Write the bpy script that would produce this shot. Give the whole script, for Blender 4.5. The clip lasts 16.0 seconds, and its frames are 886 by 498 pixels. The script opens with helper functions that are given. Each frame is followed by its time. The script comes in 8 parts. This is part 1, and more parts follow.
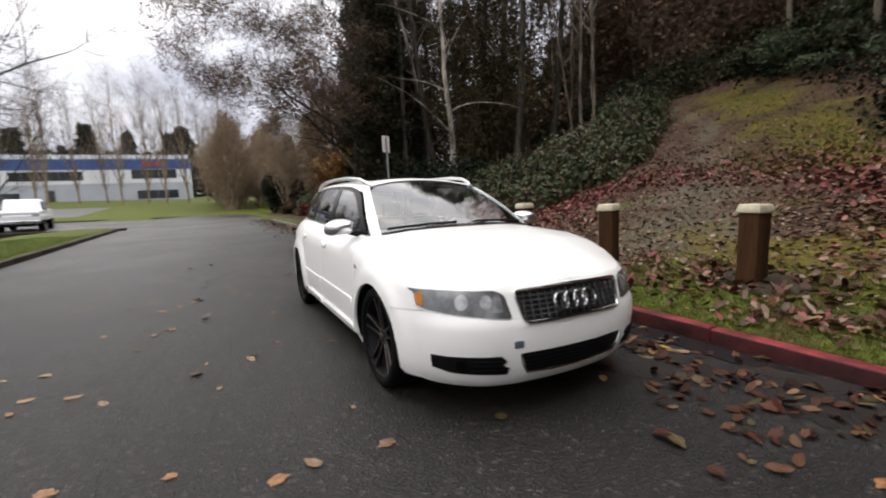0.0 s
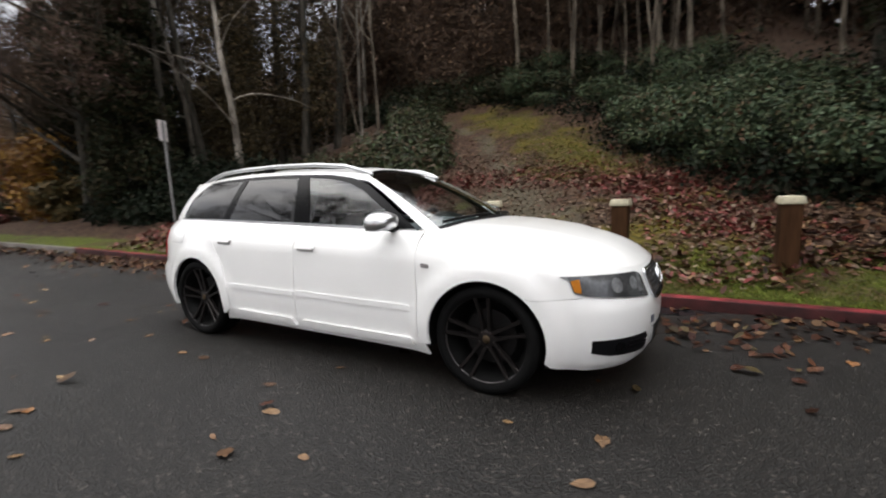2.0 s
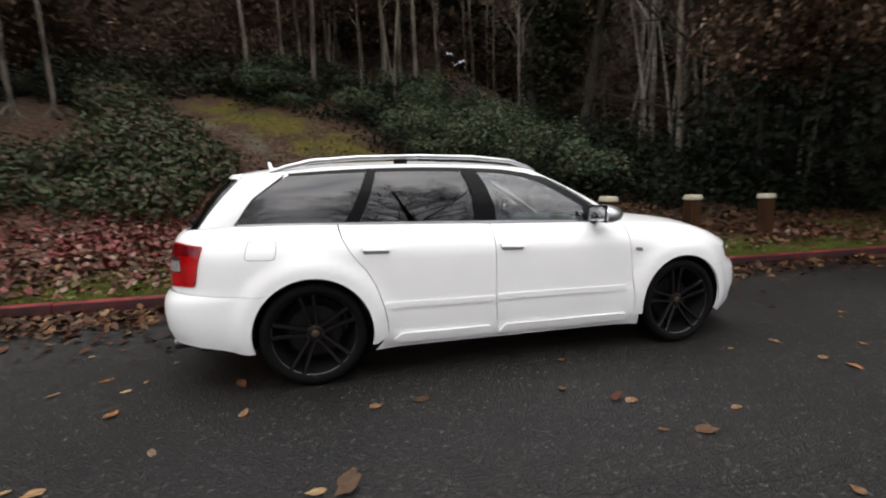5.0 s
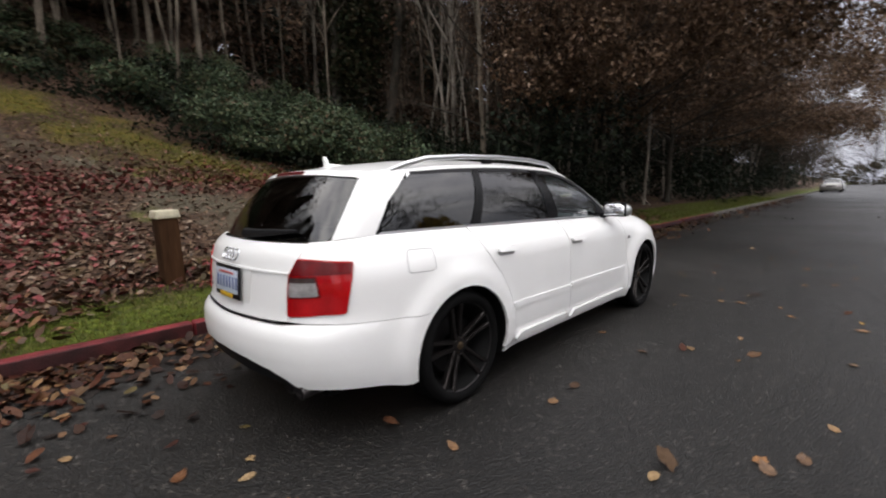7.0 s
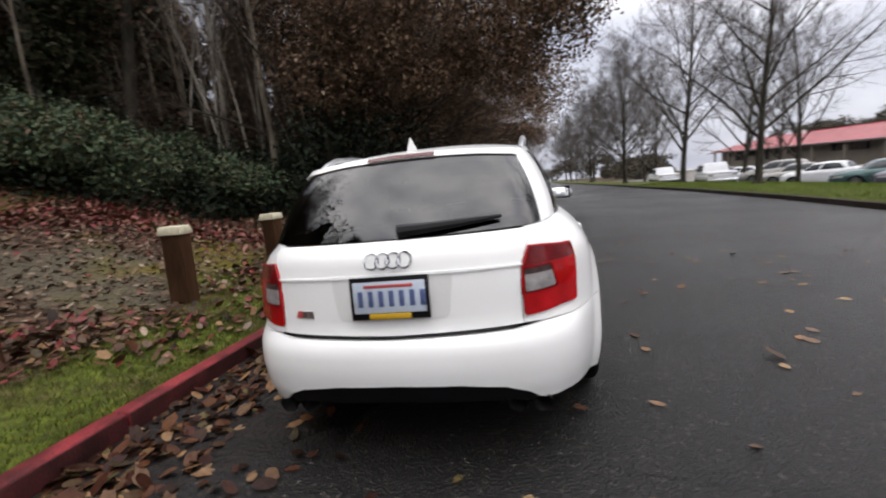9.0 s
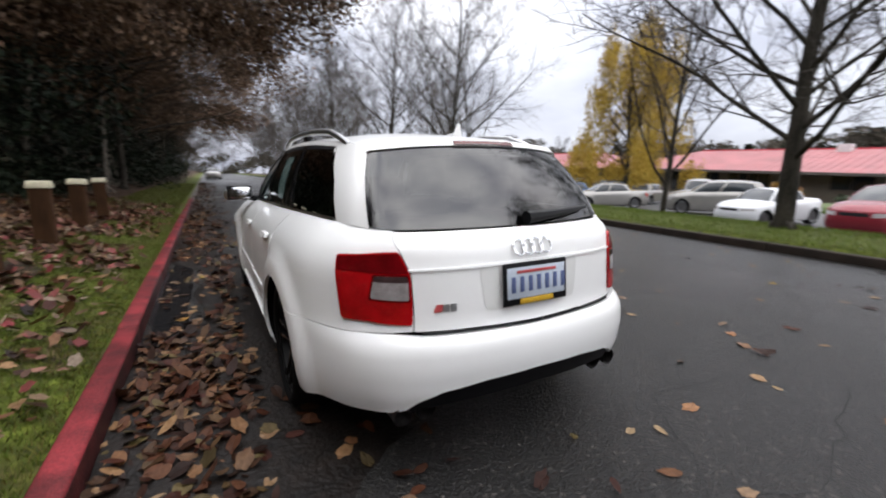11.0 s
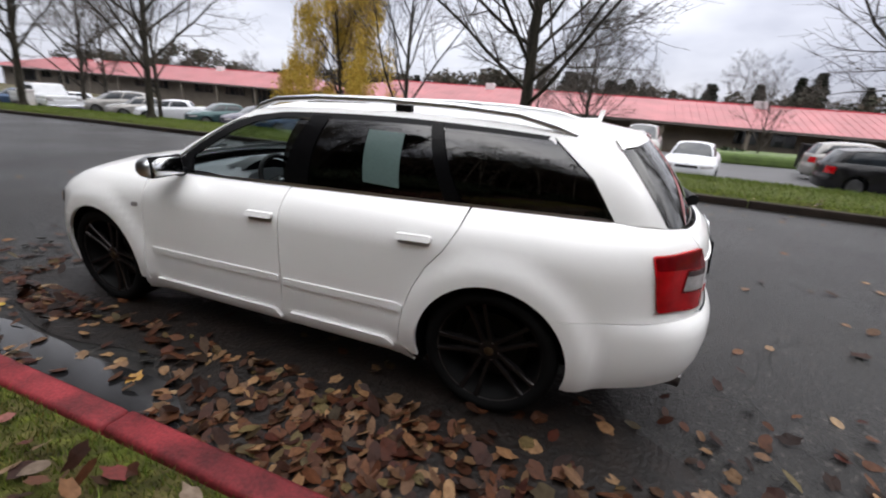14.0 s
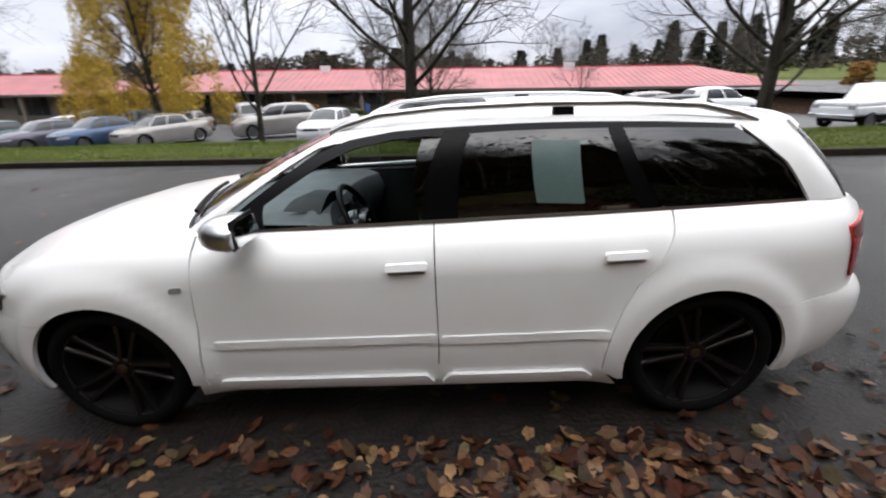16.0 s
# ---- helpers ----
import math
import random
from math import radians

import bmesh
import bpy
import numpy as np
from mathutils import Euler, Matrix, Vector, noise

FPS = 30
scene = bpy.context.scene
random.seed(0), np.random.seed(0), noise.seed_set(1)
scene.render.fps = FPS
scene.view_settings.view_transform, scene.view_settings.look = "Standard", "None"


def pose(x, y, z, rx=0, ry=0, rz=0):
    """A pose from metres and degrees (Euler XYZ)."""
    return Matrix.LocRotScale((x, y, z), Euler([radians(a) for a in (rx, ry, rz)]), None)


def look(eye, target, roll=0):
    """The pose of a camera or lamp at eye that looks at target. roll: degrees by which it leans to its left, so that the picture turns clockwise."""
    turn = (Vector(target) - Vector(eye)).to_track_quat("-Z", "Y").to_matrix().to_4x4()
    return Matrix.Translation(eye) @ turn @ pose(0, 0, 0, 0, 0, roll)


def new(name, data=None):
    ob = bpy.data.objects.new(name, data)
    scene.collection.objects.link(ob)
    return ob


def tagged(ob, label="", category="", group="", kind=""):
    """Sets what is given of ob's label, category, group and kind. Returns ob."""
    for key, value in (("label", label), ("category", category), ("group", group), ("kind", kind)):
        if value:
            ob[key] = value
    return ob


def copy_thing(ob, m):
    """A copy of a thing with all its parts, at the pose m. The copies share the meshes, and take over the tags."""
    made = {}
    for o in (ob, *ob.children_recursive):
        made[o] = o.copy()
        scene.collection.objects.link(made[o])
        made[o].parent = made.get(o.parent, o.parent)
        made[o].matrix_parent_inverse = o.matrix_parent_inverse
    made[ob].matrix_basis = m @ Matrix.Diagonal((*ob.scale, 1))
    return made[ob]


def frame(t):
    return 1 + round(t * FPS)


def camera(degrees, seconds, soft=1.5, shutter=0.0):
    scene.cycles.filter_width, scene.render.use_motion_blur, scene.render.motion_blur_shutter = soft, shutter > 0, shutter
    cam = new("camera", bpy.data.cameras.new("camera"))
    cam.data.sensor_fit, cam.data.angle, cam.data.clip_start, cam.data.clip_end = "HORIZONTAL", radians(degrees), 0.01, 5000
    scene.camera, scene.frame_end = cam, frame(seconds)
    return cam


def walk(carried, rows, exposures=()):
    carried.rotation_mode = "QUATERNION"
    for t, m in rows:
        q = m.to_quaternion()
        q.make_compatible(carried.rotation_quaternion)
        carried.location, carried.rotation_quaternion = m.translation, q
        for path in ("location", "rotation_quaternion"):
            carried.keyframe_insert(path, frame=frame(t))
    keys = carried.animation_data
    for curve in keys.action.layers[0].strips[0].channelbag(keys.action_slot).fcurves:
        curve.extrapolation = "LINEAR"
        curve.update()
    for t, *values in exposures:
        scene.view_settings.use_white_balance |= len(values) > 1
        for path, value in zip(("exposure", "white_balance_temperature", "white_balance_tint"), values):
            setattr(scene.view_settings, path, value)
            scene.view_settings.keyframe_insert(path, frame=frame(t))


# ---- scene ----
cam = camera(91.7, 16.0, 2.0, 0.5)
PATH = [
    (0, (3.943, -1.753, 1.155), (2.192, -0.812, 0.937), -3.2),
    (0.5, (3.573, -2.184, 1.140), (1.968, -1.012, 0.919), -2.9),
    (1, (3.201, -2.557, 1.133), (1.873, -1.081, 0.893), -2.0),
    (1.5, (2.758, -2.855, 1.138), (1.607, -1.244, 0.858), -2.7),
    (2, (2.277, -3.064, 1.161), (1.337, -1.317, 0.903), -3.0),
    (2.5, (1.759, -3.245, 1.175), (1.098, -1.377, 0.903), -3.5),
    (3, (1.228, -3.388, 1.178), (0.705, -1.472, 0.950), -1.7),
    (3.5, (0.687, -3.545, 1.193), (0.428, -1.584, 0.900), -2.8),
    (3.7, (0.459, -3.592, 1.197), (0.226, -1.623, 0.929), -4.6),
    (5.8, (-2.032, -3.198, 1.282), (-1.129, -1.438, 0.984), -2.1),
    (6, (-2.203, -3.088, 1.287), (-1.247, -1.355, 0.994), -3.2),
    (6.5, (-2.624, -2.746, 1.305), (-1.466, -1.138, 1.035), -0.7),
    (7, (-3.033, -2.379, 1.316), (-1.622, -1.001, 0.988), -1.6),
    (7.5, (-3.388, -1.950, 1.300), (-1.891, -0.665, 0.968), -2.1),
    (8, (-3.681, -1.511, 1.277), (-1.978, -0.520, 0.935), -3.1),
    (10.3, (-3.820, 0.651, 1.246), (-1.911, 0.183, 0.877), -0.8),
    (10.5, (-3.779, 0.787, 1.256), (-1.921, 0.154, 0.873), 1.0),
    (11, (-3.530, 1.166, 1.258), (-1.811, 0.218, 0.873), 1.6),
    (11.5, (-3.285, 1.561, 1.323), (-1.803, 0.289, 0.893), 1.6),
    (12, (-3.009, 1.892, 1.361), (-1.665, 0.466, 0.962), -0.7),
    (12.5, (-2.736, 2.161, 1.385), (-1.607, 0.577, 0.921), 4.2),
    (13, (-2.399, 2.406, 1.434), (-1.487, 0.704, 0.914), 1.4),
    (13.5, (-2.039, 2.523, 1.446), (-1.182, 0.806, 0.882), 1.5),
    (14, (-1.707, 2.589, 1.430), (-1.038, 0.817, 0.788), 4.9),
    (14.5, (-1.324, 2.658, 1.459), (-0.836, 0.849, 0.757), 2.2),
    (15, (-0.940, 2.679, 1.471), (-0.489, 0.869, 0.750), -0.0),
    (15.5, (-0.575, 2.647, 1.476), (-0.295, 0.790, 0.789), -0.3),
    (16, (-0.197, 2.523, 1.481), (-0.167, 0.649, 0.783), -0.7),
]
walk(cam, [(t, look(eye, target, roll)) for t, eye, target, roll in PATH], [(0, 0.70, 6950, 10), (3.5, 0.55, 6750, 8.5), (8.2, 0.48, 6800, 11.5), (10.3, 0.70, 6550, 10), (11.5, 0.60, 6550, 10), (13, 0.55, 6600, 10), (14.2, 0.66, 6600, 10.5), (16, 0.71, 6600, 9.5)])

# ---------------------------------------------------------------- light
world = bpy.data.worlds.new("overcast_sky")
scene.world = world
world.use_nodes = True
wn, wl = world.node_tree.nodes, world.node_tree.links
wn.clear()
w_out, w_bg = wn.new("ShaderNodeOutputWorld"), wn.new("ShaderNodeBackground")
w_sky, w_mix, w_tint = wn.new("ShaderNodeTexSky"), wn.new("ShaderNodeMix"), wn.new("ShaderNodeMix")
w_sky.sky_type, w_sky.sun_disc = "NISHITA", False
w_sky.sun_elevation, w_sky.sun_rotation = radians(38), radians(200)
w_co, w_map = wn.new("ShaderNodeTexCoord"), wn.new("ShaderNodeMapping")
w_map.inputs["Scale"].default_value = (1.0, 1.0, 2.6)
w_noise, w_ramp = wn.new("ShaderNodeTexNoise"), wn.new("ShaderNodeValToRGB")
w_noise.inputs["Scale"].default_value, w_noise.inputs["Detail"].default_value = 2.2, 5
w_ramp.color_ramp.elements[0].position, w_ramp.color_ramp.elements[0].color = 0.36, (0.46, 0.475, 0.545, 1)
w_ramp.color_ramp.elements[1].position, w_ramp.color_ramp.elements[1].color = 0.66, (0.95, 0.955, 0.985, 1)
w_mix.data_type = w_tint.data_type = "RGBA"
w_tint.blend_type = "MULTIPLY"
w_tint.inputs["Factor"].default_value = 1.0
w_tint.inputs[7].default_value = (0.1, 0.1, 0.1, 1)
w_mix.inputs["Factor"].default_value = 0.9
wl.new(w_co.outputs["Generated"], w_map.inputs["Vector"])
wl.new(w_map.outputs["Vector"], w_noise.inputs["Vector"])
wl.new(w_noise.outputs["Fac"], w_ramp.inputs["Fac"])
wl.new(w_sky.outputs["Color"], w_tint.inputs[6])
wl.new(w_tint.outputs[2], w_mix.inputs[6])
wl.new(w_ramp.outputs["Color"], w_mix.inputs[7])
# an overcast sky is dimmer towards the horizon than overhead
w_sep, w_elev = wn.new("ShaderNodeSeparateXYZ"), wn.new("ShaderNodeValToRGB")
w_elev.color_ramp.interpolation = "EASE"
w_elev.color_ramp.elements[0].position, w_elev.color_ramp.elements[0].color = 0.10, (0.39, 0.40, 0.435, 1)
w_elev.color_ramp.elements[1].position, w_elev.color_ramp.elements[1].color = 0.85, (1.62, 1.61, 1.58, 1)
w_grad = wn.new("ShaderNodeMix")
w_grad.data_type, w_grad.blend_type = "RGBA", "MULTIPLY"
w_grad.inputs["Factor"].default_value = 1.0
wl.new(w_co.outputs["Generated"], w_sep.inputs["Vector"])
wl.new(w_sep.outputs["Z"], w_elev.inputs["Fac"])
wl.new(w_mix.outputs[2], w_grad.inputs[6])
wl.new(w_elev.outputs["Color"], w_grad.inputs[7])
wl.new(w_grad.outputs[2], w_bg.inputs["Color"])
w_bg.inputs["Strength"].default_value = 1.8
wl.new(w_bg.outputs["Background"], w_out.inputs["Surface"])

sun = new("sun", bpy.data.lights.new("sun", "SUN"))
sun.data.energy, sun.data.angle, sun.data.color = 0.5, radians(140), (1.0, 0.97, 0.93)
sun.matrix_world = look((0, 0, 30), (5, 16, 0))

# ---------------------------------------------------------------- materials
def shader(name, rough=0.6, metal=0.0, spec=0.5):
    m = bpy.data.materials.new(name)
    m.use_nodes = True
    b = m.node_tree.nodes["Principled BSDF"]
    b.inputs["Roughness"].default_value, b.inputs["Metallic"].default_value = rough, metal
    b.inputs["Specular IOR Level"].default_value = spec
    return m, m.node_tree.nodes, m.node_tree.links, b


def noise_node(n, l, scale, detail=4, coord="Object", stretch=None):
    co, t = n.new("ShaderNodeTexCoord"), n.new("ShaderNodeTexNoise")
    t.inputs["Scale"].default_value, t.inputs["Detail"].default_value = scale, detail
    if stretch:
        mp = n.new("ShaderNodeMapping")
        mp.inputs["Scale"].default_value = stretch
        l.new(co.outputs[coord], mp.inputs["Vector"])
        l.new(mp.outputs["Vector"], t.inputs["Vector"])
    else:
        l.new(co.outputs[coord], t.inputs["Vector"])
    return t


def ramp_node(n, l, fac, stops):
    r = n.new("ShaderNodeValToRGB").color_ramp
    while len(r.elements) < len(stops):
        r.elements.new(0.5)
    for e, (p, c) in zip(r.elements, stops):
        e.position, e.color = p, (*c, 1)
    node = n[-1]
    l.new(fac, node.inputs["Fac"])
    return node.outputs["Color"]


def mix_node(n, l, a, b, fac, mode="MIX"):
    m = n.new("ShaderNodeMix")
    m.data_type, m.blend_type = "RGBA", mode
    for socket, v in ((m.inputs[6], a), (m.inputs[7], b), (m.inputs["Factor"], fac)):
        if isinstance(v, (int, float)):
            socket.default_value = v
        elif isinstance(v, tuple):
            socket.default_value = (*v, 1)
        else:
            l.new(v, socket)
    return m.outputs[2]


def bumped(n, l, b, height, strength, distance=0.01):
    k = n.new("ShaderNodeBump")
    k.inputs["Strength"].default_value, k.inputs["Distance"].default_value = strength, distance
    l.new(height, k.inputs["Height"])
    l.new(k.outputs["Normal"], b.inputs["Normal"])


def plain(name, col, rough=0.6, metal=0.0, var=0.12, scale=3.0, bump=0.0, fine=90.0, spec=0.5, stretch=None):
    """A surface of one colour with soft stains and a fine grain."""
    m, n, l, b = shader(name, rough, metal, spec)
    big, small = noise_node(n, l, scale, 4, stretch=stretch), noise_node(n, l, fine, 3, stretch=stretch)
    lo, hi = tuple(c * (1 - var) for c in col), tuple(min(1, c * (1 + var)) for c in col)
    c1 = ramp_node(n, l, big.outputs["Fac"], [(0.3, lo), (0.7, hi)])
    c2 = ramp_node(n, l, small.outputs["Fac"], [(0.3, (1 - var * 0.7,) * 3), (0.7, (1, 1, 1))])
    l.new(mix_node(n, l, c1, c2, 1.0, "MULTIPLY"), b.inputs["Base Color"])
    if bump:
        bumped(n, l, b, small.outputs["Fac"], bump)
    return m


def leafy(name, cols, rough=0.55, spec=0.2):
    """Leaves whose colour changes from one to the next."""
    m, n, l, b = shader(name, rough, 0, spec)
    g = n.new("ShaderNodeNewGeometry")
    stops = [(i / max(1, len(cols) - 1), c) for i, c in enumerate(cols)]
    c = ramp_node(n, l, g.outputs["Random Per Island"], stops)
    t = noise_node(n, l, 45, 3)
    c2 = ramp_node(n, l, t.outputs["Fac"], [(0.3, (0.6, 0.55, 0.5)), (0.65, (1, 1, 1))])
    l.new(mix_node(n, l, c, c2, 1.0, "MULTIPLY"), b.inputs["Base Color"])
    return m


def bark(name, dark, light, scale=6.0, rough=0.85):
    m, n, l, b = shader(name, rough, 0, 0.15)
    t = noise_node(n, l, scale, 6, stretch=(1.0, 1.0, 0.25))
    t2 = noise_node(n, l, scale * 9, 4, stretch=(1.0, 1.0, 0.3))
    c1 = ramp_node(n, l, t.outputs["Fac"], [(0.35, dark), (0.62, light)])
    c2 = ramp_node(n, l, t2.outputs["Fac"], [(0.3, (0.55, 0.55, 0.55)), (0.6, (1, 1, 1))])
    l.new(mix_node(n, l, c1, c2, 1.0, "MULTIPLY"), b.inputs["Base Color"])
    bumped(n, l, b, t2.outputs["Fac"], 0.6, 0.02)
    return m


def asphalt_material():
    m, n, l, b = shader("wet_asphalt", 0.5, 0, 0.32)
    big = noise_node(n, l, 0.35, 5)
    streak = noise_node(n, l, 0.8, 4, stretch=(0.15, 1.0, 1.0))
    co, grit = n.new("ShaderNodeTexCoord"), n.new("ShaderNodeTexVoronoi")
    grit.inputs["Scale"].default_value = 70
    l.new(co.outputs["Object"], grit.inputs["Vector"])
    fine = noise_node(n, l, 220, 2)
    base = ramp_node(n, l, big.outputs["Fac"], [(0.3, (0.0085, 0.008, 0.0075)), (0.7, (0.0165, 0.0154, 0.0145))])
    stone = ramp_node(n, l, grit.outputs["Color"], [(0.0, (0.45, 0.45, 0.45)), (0.62, (0.9, 0.88, 0.85)), (0.82, (1.8, 1.75, 1.65)), (0.9, (5.5, 5.3, 5.0))])
    c = mix_node(n, l, base, stone, 1.0, "MULTIPLY")
    c = mix_node(n, l, c, ramp_node(n, l, streak.outputs["Fac"], [(0.35, (0.75, 0.75, 0.77)), (0.65, (1.1, 1.09, 1.07))]), 1.0, "MULTIPLY")
    l.new(c, b.inputs["Base Color"])
    r = ramp_node(n, l, big.outputs["Fac"], [(0.3, (0.34,) * 3), (0.7, (0.52,) * 3)])
    l.new(r, b.inputs["Roughness"])
    add = n.new("ShaderNodeMath")
    l.new(grit.outputs["Distance"], add.inputs[0])
    l.new(fine.outputs["Fac"], add.inputs[1])
    bumped(n, l, b, add.outputs["Value"], 0.8, 0.008)
    return m


def ground_material():
    """Grass, moss, gravel and leaf litter, shared out by the sheet's cover attribute."""
    m, n, l, b = shader("woodland_ground", 0.85, 0, 0.15)
    cover = n.new("ShaderNodeVertexColor")
    cover.layer_name = "cover"
    sep = n.new("ShaderNodeSeparateColor")
    l.new(cover.outputs["Color"], sep.inputs["Color"])
    t1, t2, t3 = noise_node(n, l, 1.1, 6), noise_node(n, l, 13, 5), noise_node(n, l, 60, 3)
    co, vor = n.new("ShaderNodeTexCoord"), n.new("ShaderNodeTexVoronoi")
    vor.inputs["Scale"].default_value = 17
    l.new(co.outputs["Object"], vor.inputs["Vector"])
    soil = ramp_node(n, l, t2.outputs["Fac"], [(0.3, (0.006, 0.004, 0.003)), (0.7, (0.020, 0.013, 0.008))])
    litter = ramp_node(n, l, vor.outputs["Color"], [(0.0, (0.012, 0.008, 0.005)), (0.35, (0.038, 0.019, 0.011)), (0.6, (0.075, 0.040, 0.024)), (0.8, (0.14, 0.085, 0.055))])
    pebble = n.new("ShaderNodeTexVoronoi")
    pebble.inputs["Scale"].default_value = 48
    l.new(co.outputs["Object"], pebble.inputs["Vector"])
    gravel = ramp_node(n, l, pebble.outputs["Distance"], [(0.0, (0.150, 0.128, 0.092)), (0.5, (0.085, 0.071, 0.047)), (0.9, (0.030, 0.024, 0.015))])
    moss = ramp_node(n, l, t2.outputs["Fac"], [(0.3, (0.035, 0.032, 0.007)), (0.5, (0.095, 0.076, 0.012)), (0.72, (0.17, 0.12, 0.024))])
    grass = ramp_node(n, l, t2.outputs["Fac"], [(0.3, (0.03, 0.033, 0.008)), (0.5, (0.07, 0.088, 0.012)), (0.7, (0.125, 0.15, 0.020))])

    def keyed(ch):
        a = n.new("ShaderNodeMath")
        a.operation = "ADD"
        s = n.new("ShaderNodeMath")
        s.operation, s.inputs[1].default_value = "MULTIPLY_ADD", 2.2
        s.inputs[2].default_value = -1.1
        l.new(t1.outputs["Fac"], s.inputs[0])
        l.new(sep.outputs[ch], a.inputs[0])
        l.new(s.outputs["Value"], a.inputs[1])
        return ramp_node(n, l, a.outputs["Value"], [(0.3, (0, 0, 0)), (0.7, (1, 1, 1))])

    c = mix_node(n, l, soil, litter, 0.75)
    c = mix_node(n, l, c, gravel, keyed("Red"))
    c = mix_node(n, l, c, moss, keyed("Blue"))
    c = mix_node(n, l, c, grass, keyed("Green"))
    l.new(mix_node(n, l, c, ramp_node(n, l, t3.outputs["Fac"], [(0.3, (0.6, 0.6, 0.6)), (0.7, (1.1, 1.1, 1.1))]), 1.0, "MULTIPLY"), b.inputs["Base Color"])
    bumped(n, l, b, t2.outputs["Fac"], 0.8, 0.05)
    return m


def glass(name, tint, ior=1.55, rough=0.015):
    """A tinted pane: glossy, and clear by the tint's strength."""
    m = bpy.data.materials.new(name)
    m.use_nodes = True
    n, l = m.node_tree.nodes, m.node_tree.links
    n.clear()
    out, mixs = n.new("ShaderNodeOutputMaterial"), n.new("ShaderNodeMixShader")
    tr, gl, lw = n.new("ShaderNodeBsdfTransparent"), n.new("ShaderNodeBsdfGlossy"), n.new("ShaderNodeLayerWeight")
    steep, gloss = n.new("ShaderNodeMath"), n.new("ShaderNodeMath")
    tr.inputs["Color"].default_value = (*tint, 1)
    gl.inputs["Roughness"].default_value = rough
    gl.inputs["Color"].default_value = (1, 1, 1, 1)
    lw.inputs["Blend"].default_value = 0.5
    steep.operation, steep.inputs[1].default_value = "POWER", 5.0
    square_on = ((ior - 1) / (ior + 1)) ** 2
    gloss.operation, gloss.inputs[1].default_value, gloss.inputs[2].default_value = "MULTIPLY_ADD", 1 - square_on, square_on
    l.new(lw.outputs["Facing"], steep.inputs[0])
    l.new(steep.outputs["Value"], gloss.inputs[0])
    l.new(gloss.outputs["Value"], mixs.inputs["Fac"])
    l.new(tr.outputs["BSDF"], mixs.inputs[1])
    l.new(gl.outputs["BSDF"], mixs.inputs[2])
    l.new(mixs.outputs["Shader"], out.inputs["Surface"])
    return m


ASPHALT, GROUND = asphalt_material(), ground_material()
LOT = plain("lot_asphalt", (0.042, 0.042, 0.044), 0.6, var=0.2, scale=0.5, fine=60)
RED_KERB = plain("red_kerb_paint", (0.165, 0.017, 0.021), 0.65, var=0.65, scale=5, bump=0.3, fine=70, spec=0.25)
FAR_CONCRETE = plain("dark_wet_concrete", (0.022, 0.015, 0.011), 0.75, var=0.4, scale=3, bump=0.4, fine=60, spec=0.2)
GREY_KERB = plain("old_concrete", (0.13, 0.115, 0.10), 0.8, var=0.3, scale=3, bump=0.4, fine=60)
DIRTY_CONCRETE = plain("mud_stained_concrete", (0.038, 0.030, 0.021), 0.9, var=0.5, scale=4, bump=0.5, fine=50, spec=0.1)
POST_WOOD = plain("stained_timber", (0.048, 0.023, 0.011), 0.85, var=0.45, scale=5, bump=0.5, fine=40, spec=0.08, stretch=(1, 1, 0.12))
CAP_PAINT = plain("cream_cap_paint", (0.50, 0.46, 0.33), 0.7, var=0.25, scale=9, bump=0.2, fine=50)
ALDER_BARK = bark("dim_alder_bark", (0.05, 0.040, 0.030), (0.21, 0.175, 0.135), 3.0)
PALE_BARK = bark("pale_alder_bark", (0.075, 0.064, 0.052), (0.31, 0.275, 0.23), 3.0)
DARK_BARK = bark("dark_bark", (0.020, 0.018, 0.014), (0.062, 0.054, 0.043))
TWIG = bark("brown_twig", (0.03, 0.021, 0.015), (0.075, 0.052, 0.036))
# light greys, with the mist over distant trees put into the twig colour
GREY_TWIG = bark("grey_twig", (0.050, 0.044, 0.039), (0.125, 0.108, 0.094))
BRAMBLE = leafy("bramble_leaf", [(0.014, 0.026, 0.013), (0.036, 0.064, 0.032), (0.085, 0.125, 0.070), (0.022, 0.040, 0.020), (0.100, 0.115, 0.055), (0.048, 0.082, 0.042), (0.105, 0.052, 0.030)], 0.55, spec=0.15)
DIM_OLIVE = leafy("dim_olive_leaf", [(0.022, 0.018, 0.009), (0.050, 0.038, 0.018), (0.085, 0.060, 0.030), (0.014, 0.014, 0.007), (0.12, 0.085, 0.035)], 0.7, spec=0.15)
# dark scrub greens, with the shade among the leaves put into the colour
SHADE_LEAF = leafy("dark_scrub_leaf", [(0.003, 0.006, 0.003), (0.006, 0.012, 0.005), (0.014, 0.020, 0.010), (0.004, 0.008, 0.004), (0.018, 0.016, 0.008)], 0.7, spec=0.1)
IVY = leafy("ivy_leaf", [(0.006, 0.010, 0.004), (0.014, 0.021, 0.008), (0.028, 0.029, 0.013), (0.045, 0.034, 0.018), (0.009, 0.015, 0.006)], 0.7, spec=0.12)
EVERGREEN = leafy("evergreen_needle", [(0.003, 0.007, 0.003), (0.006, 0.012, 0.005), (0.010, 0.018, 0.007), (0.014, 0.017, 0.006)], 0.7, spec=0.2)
BROWN_LEAF = leafy("withered_leaf", [(0.030, 0.016, 0.009), (0.068, 0.036, 0.020), (0.125, 0.072, 0.044), (0.045, 0.025, 0.012), (0.042, 0.030, 0.012), (0.18, 0.115, 0.085)], 0.75, spec=0.2)
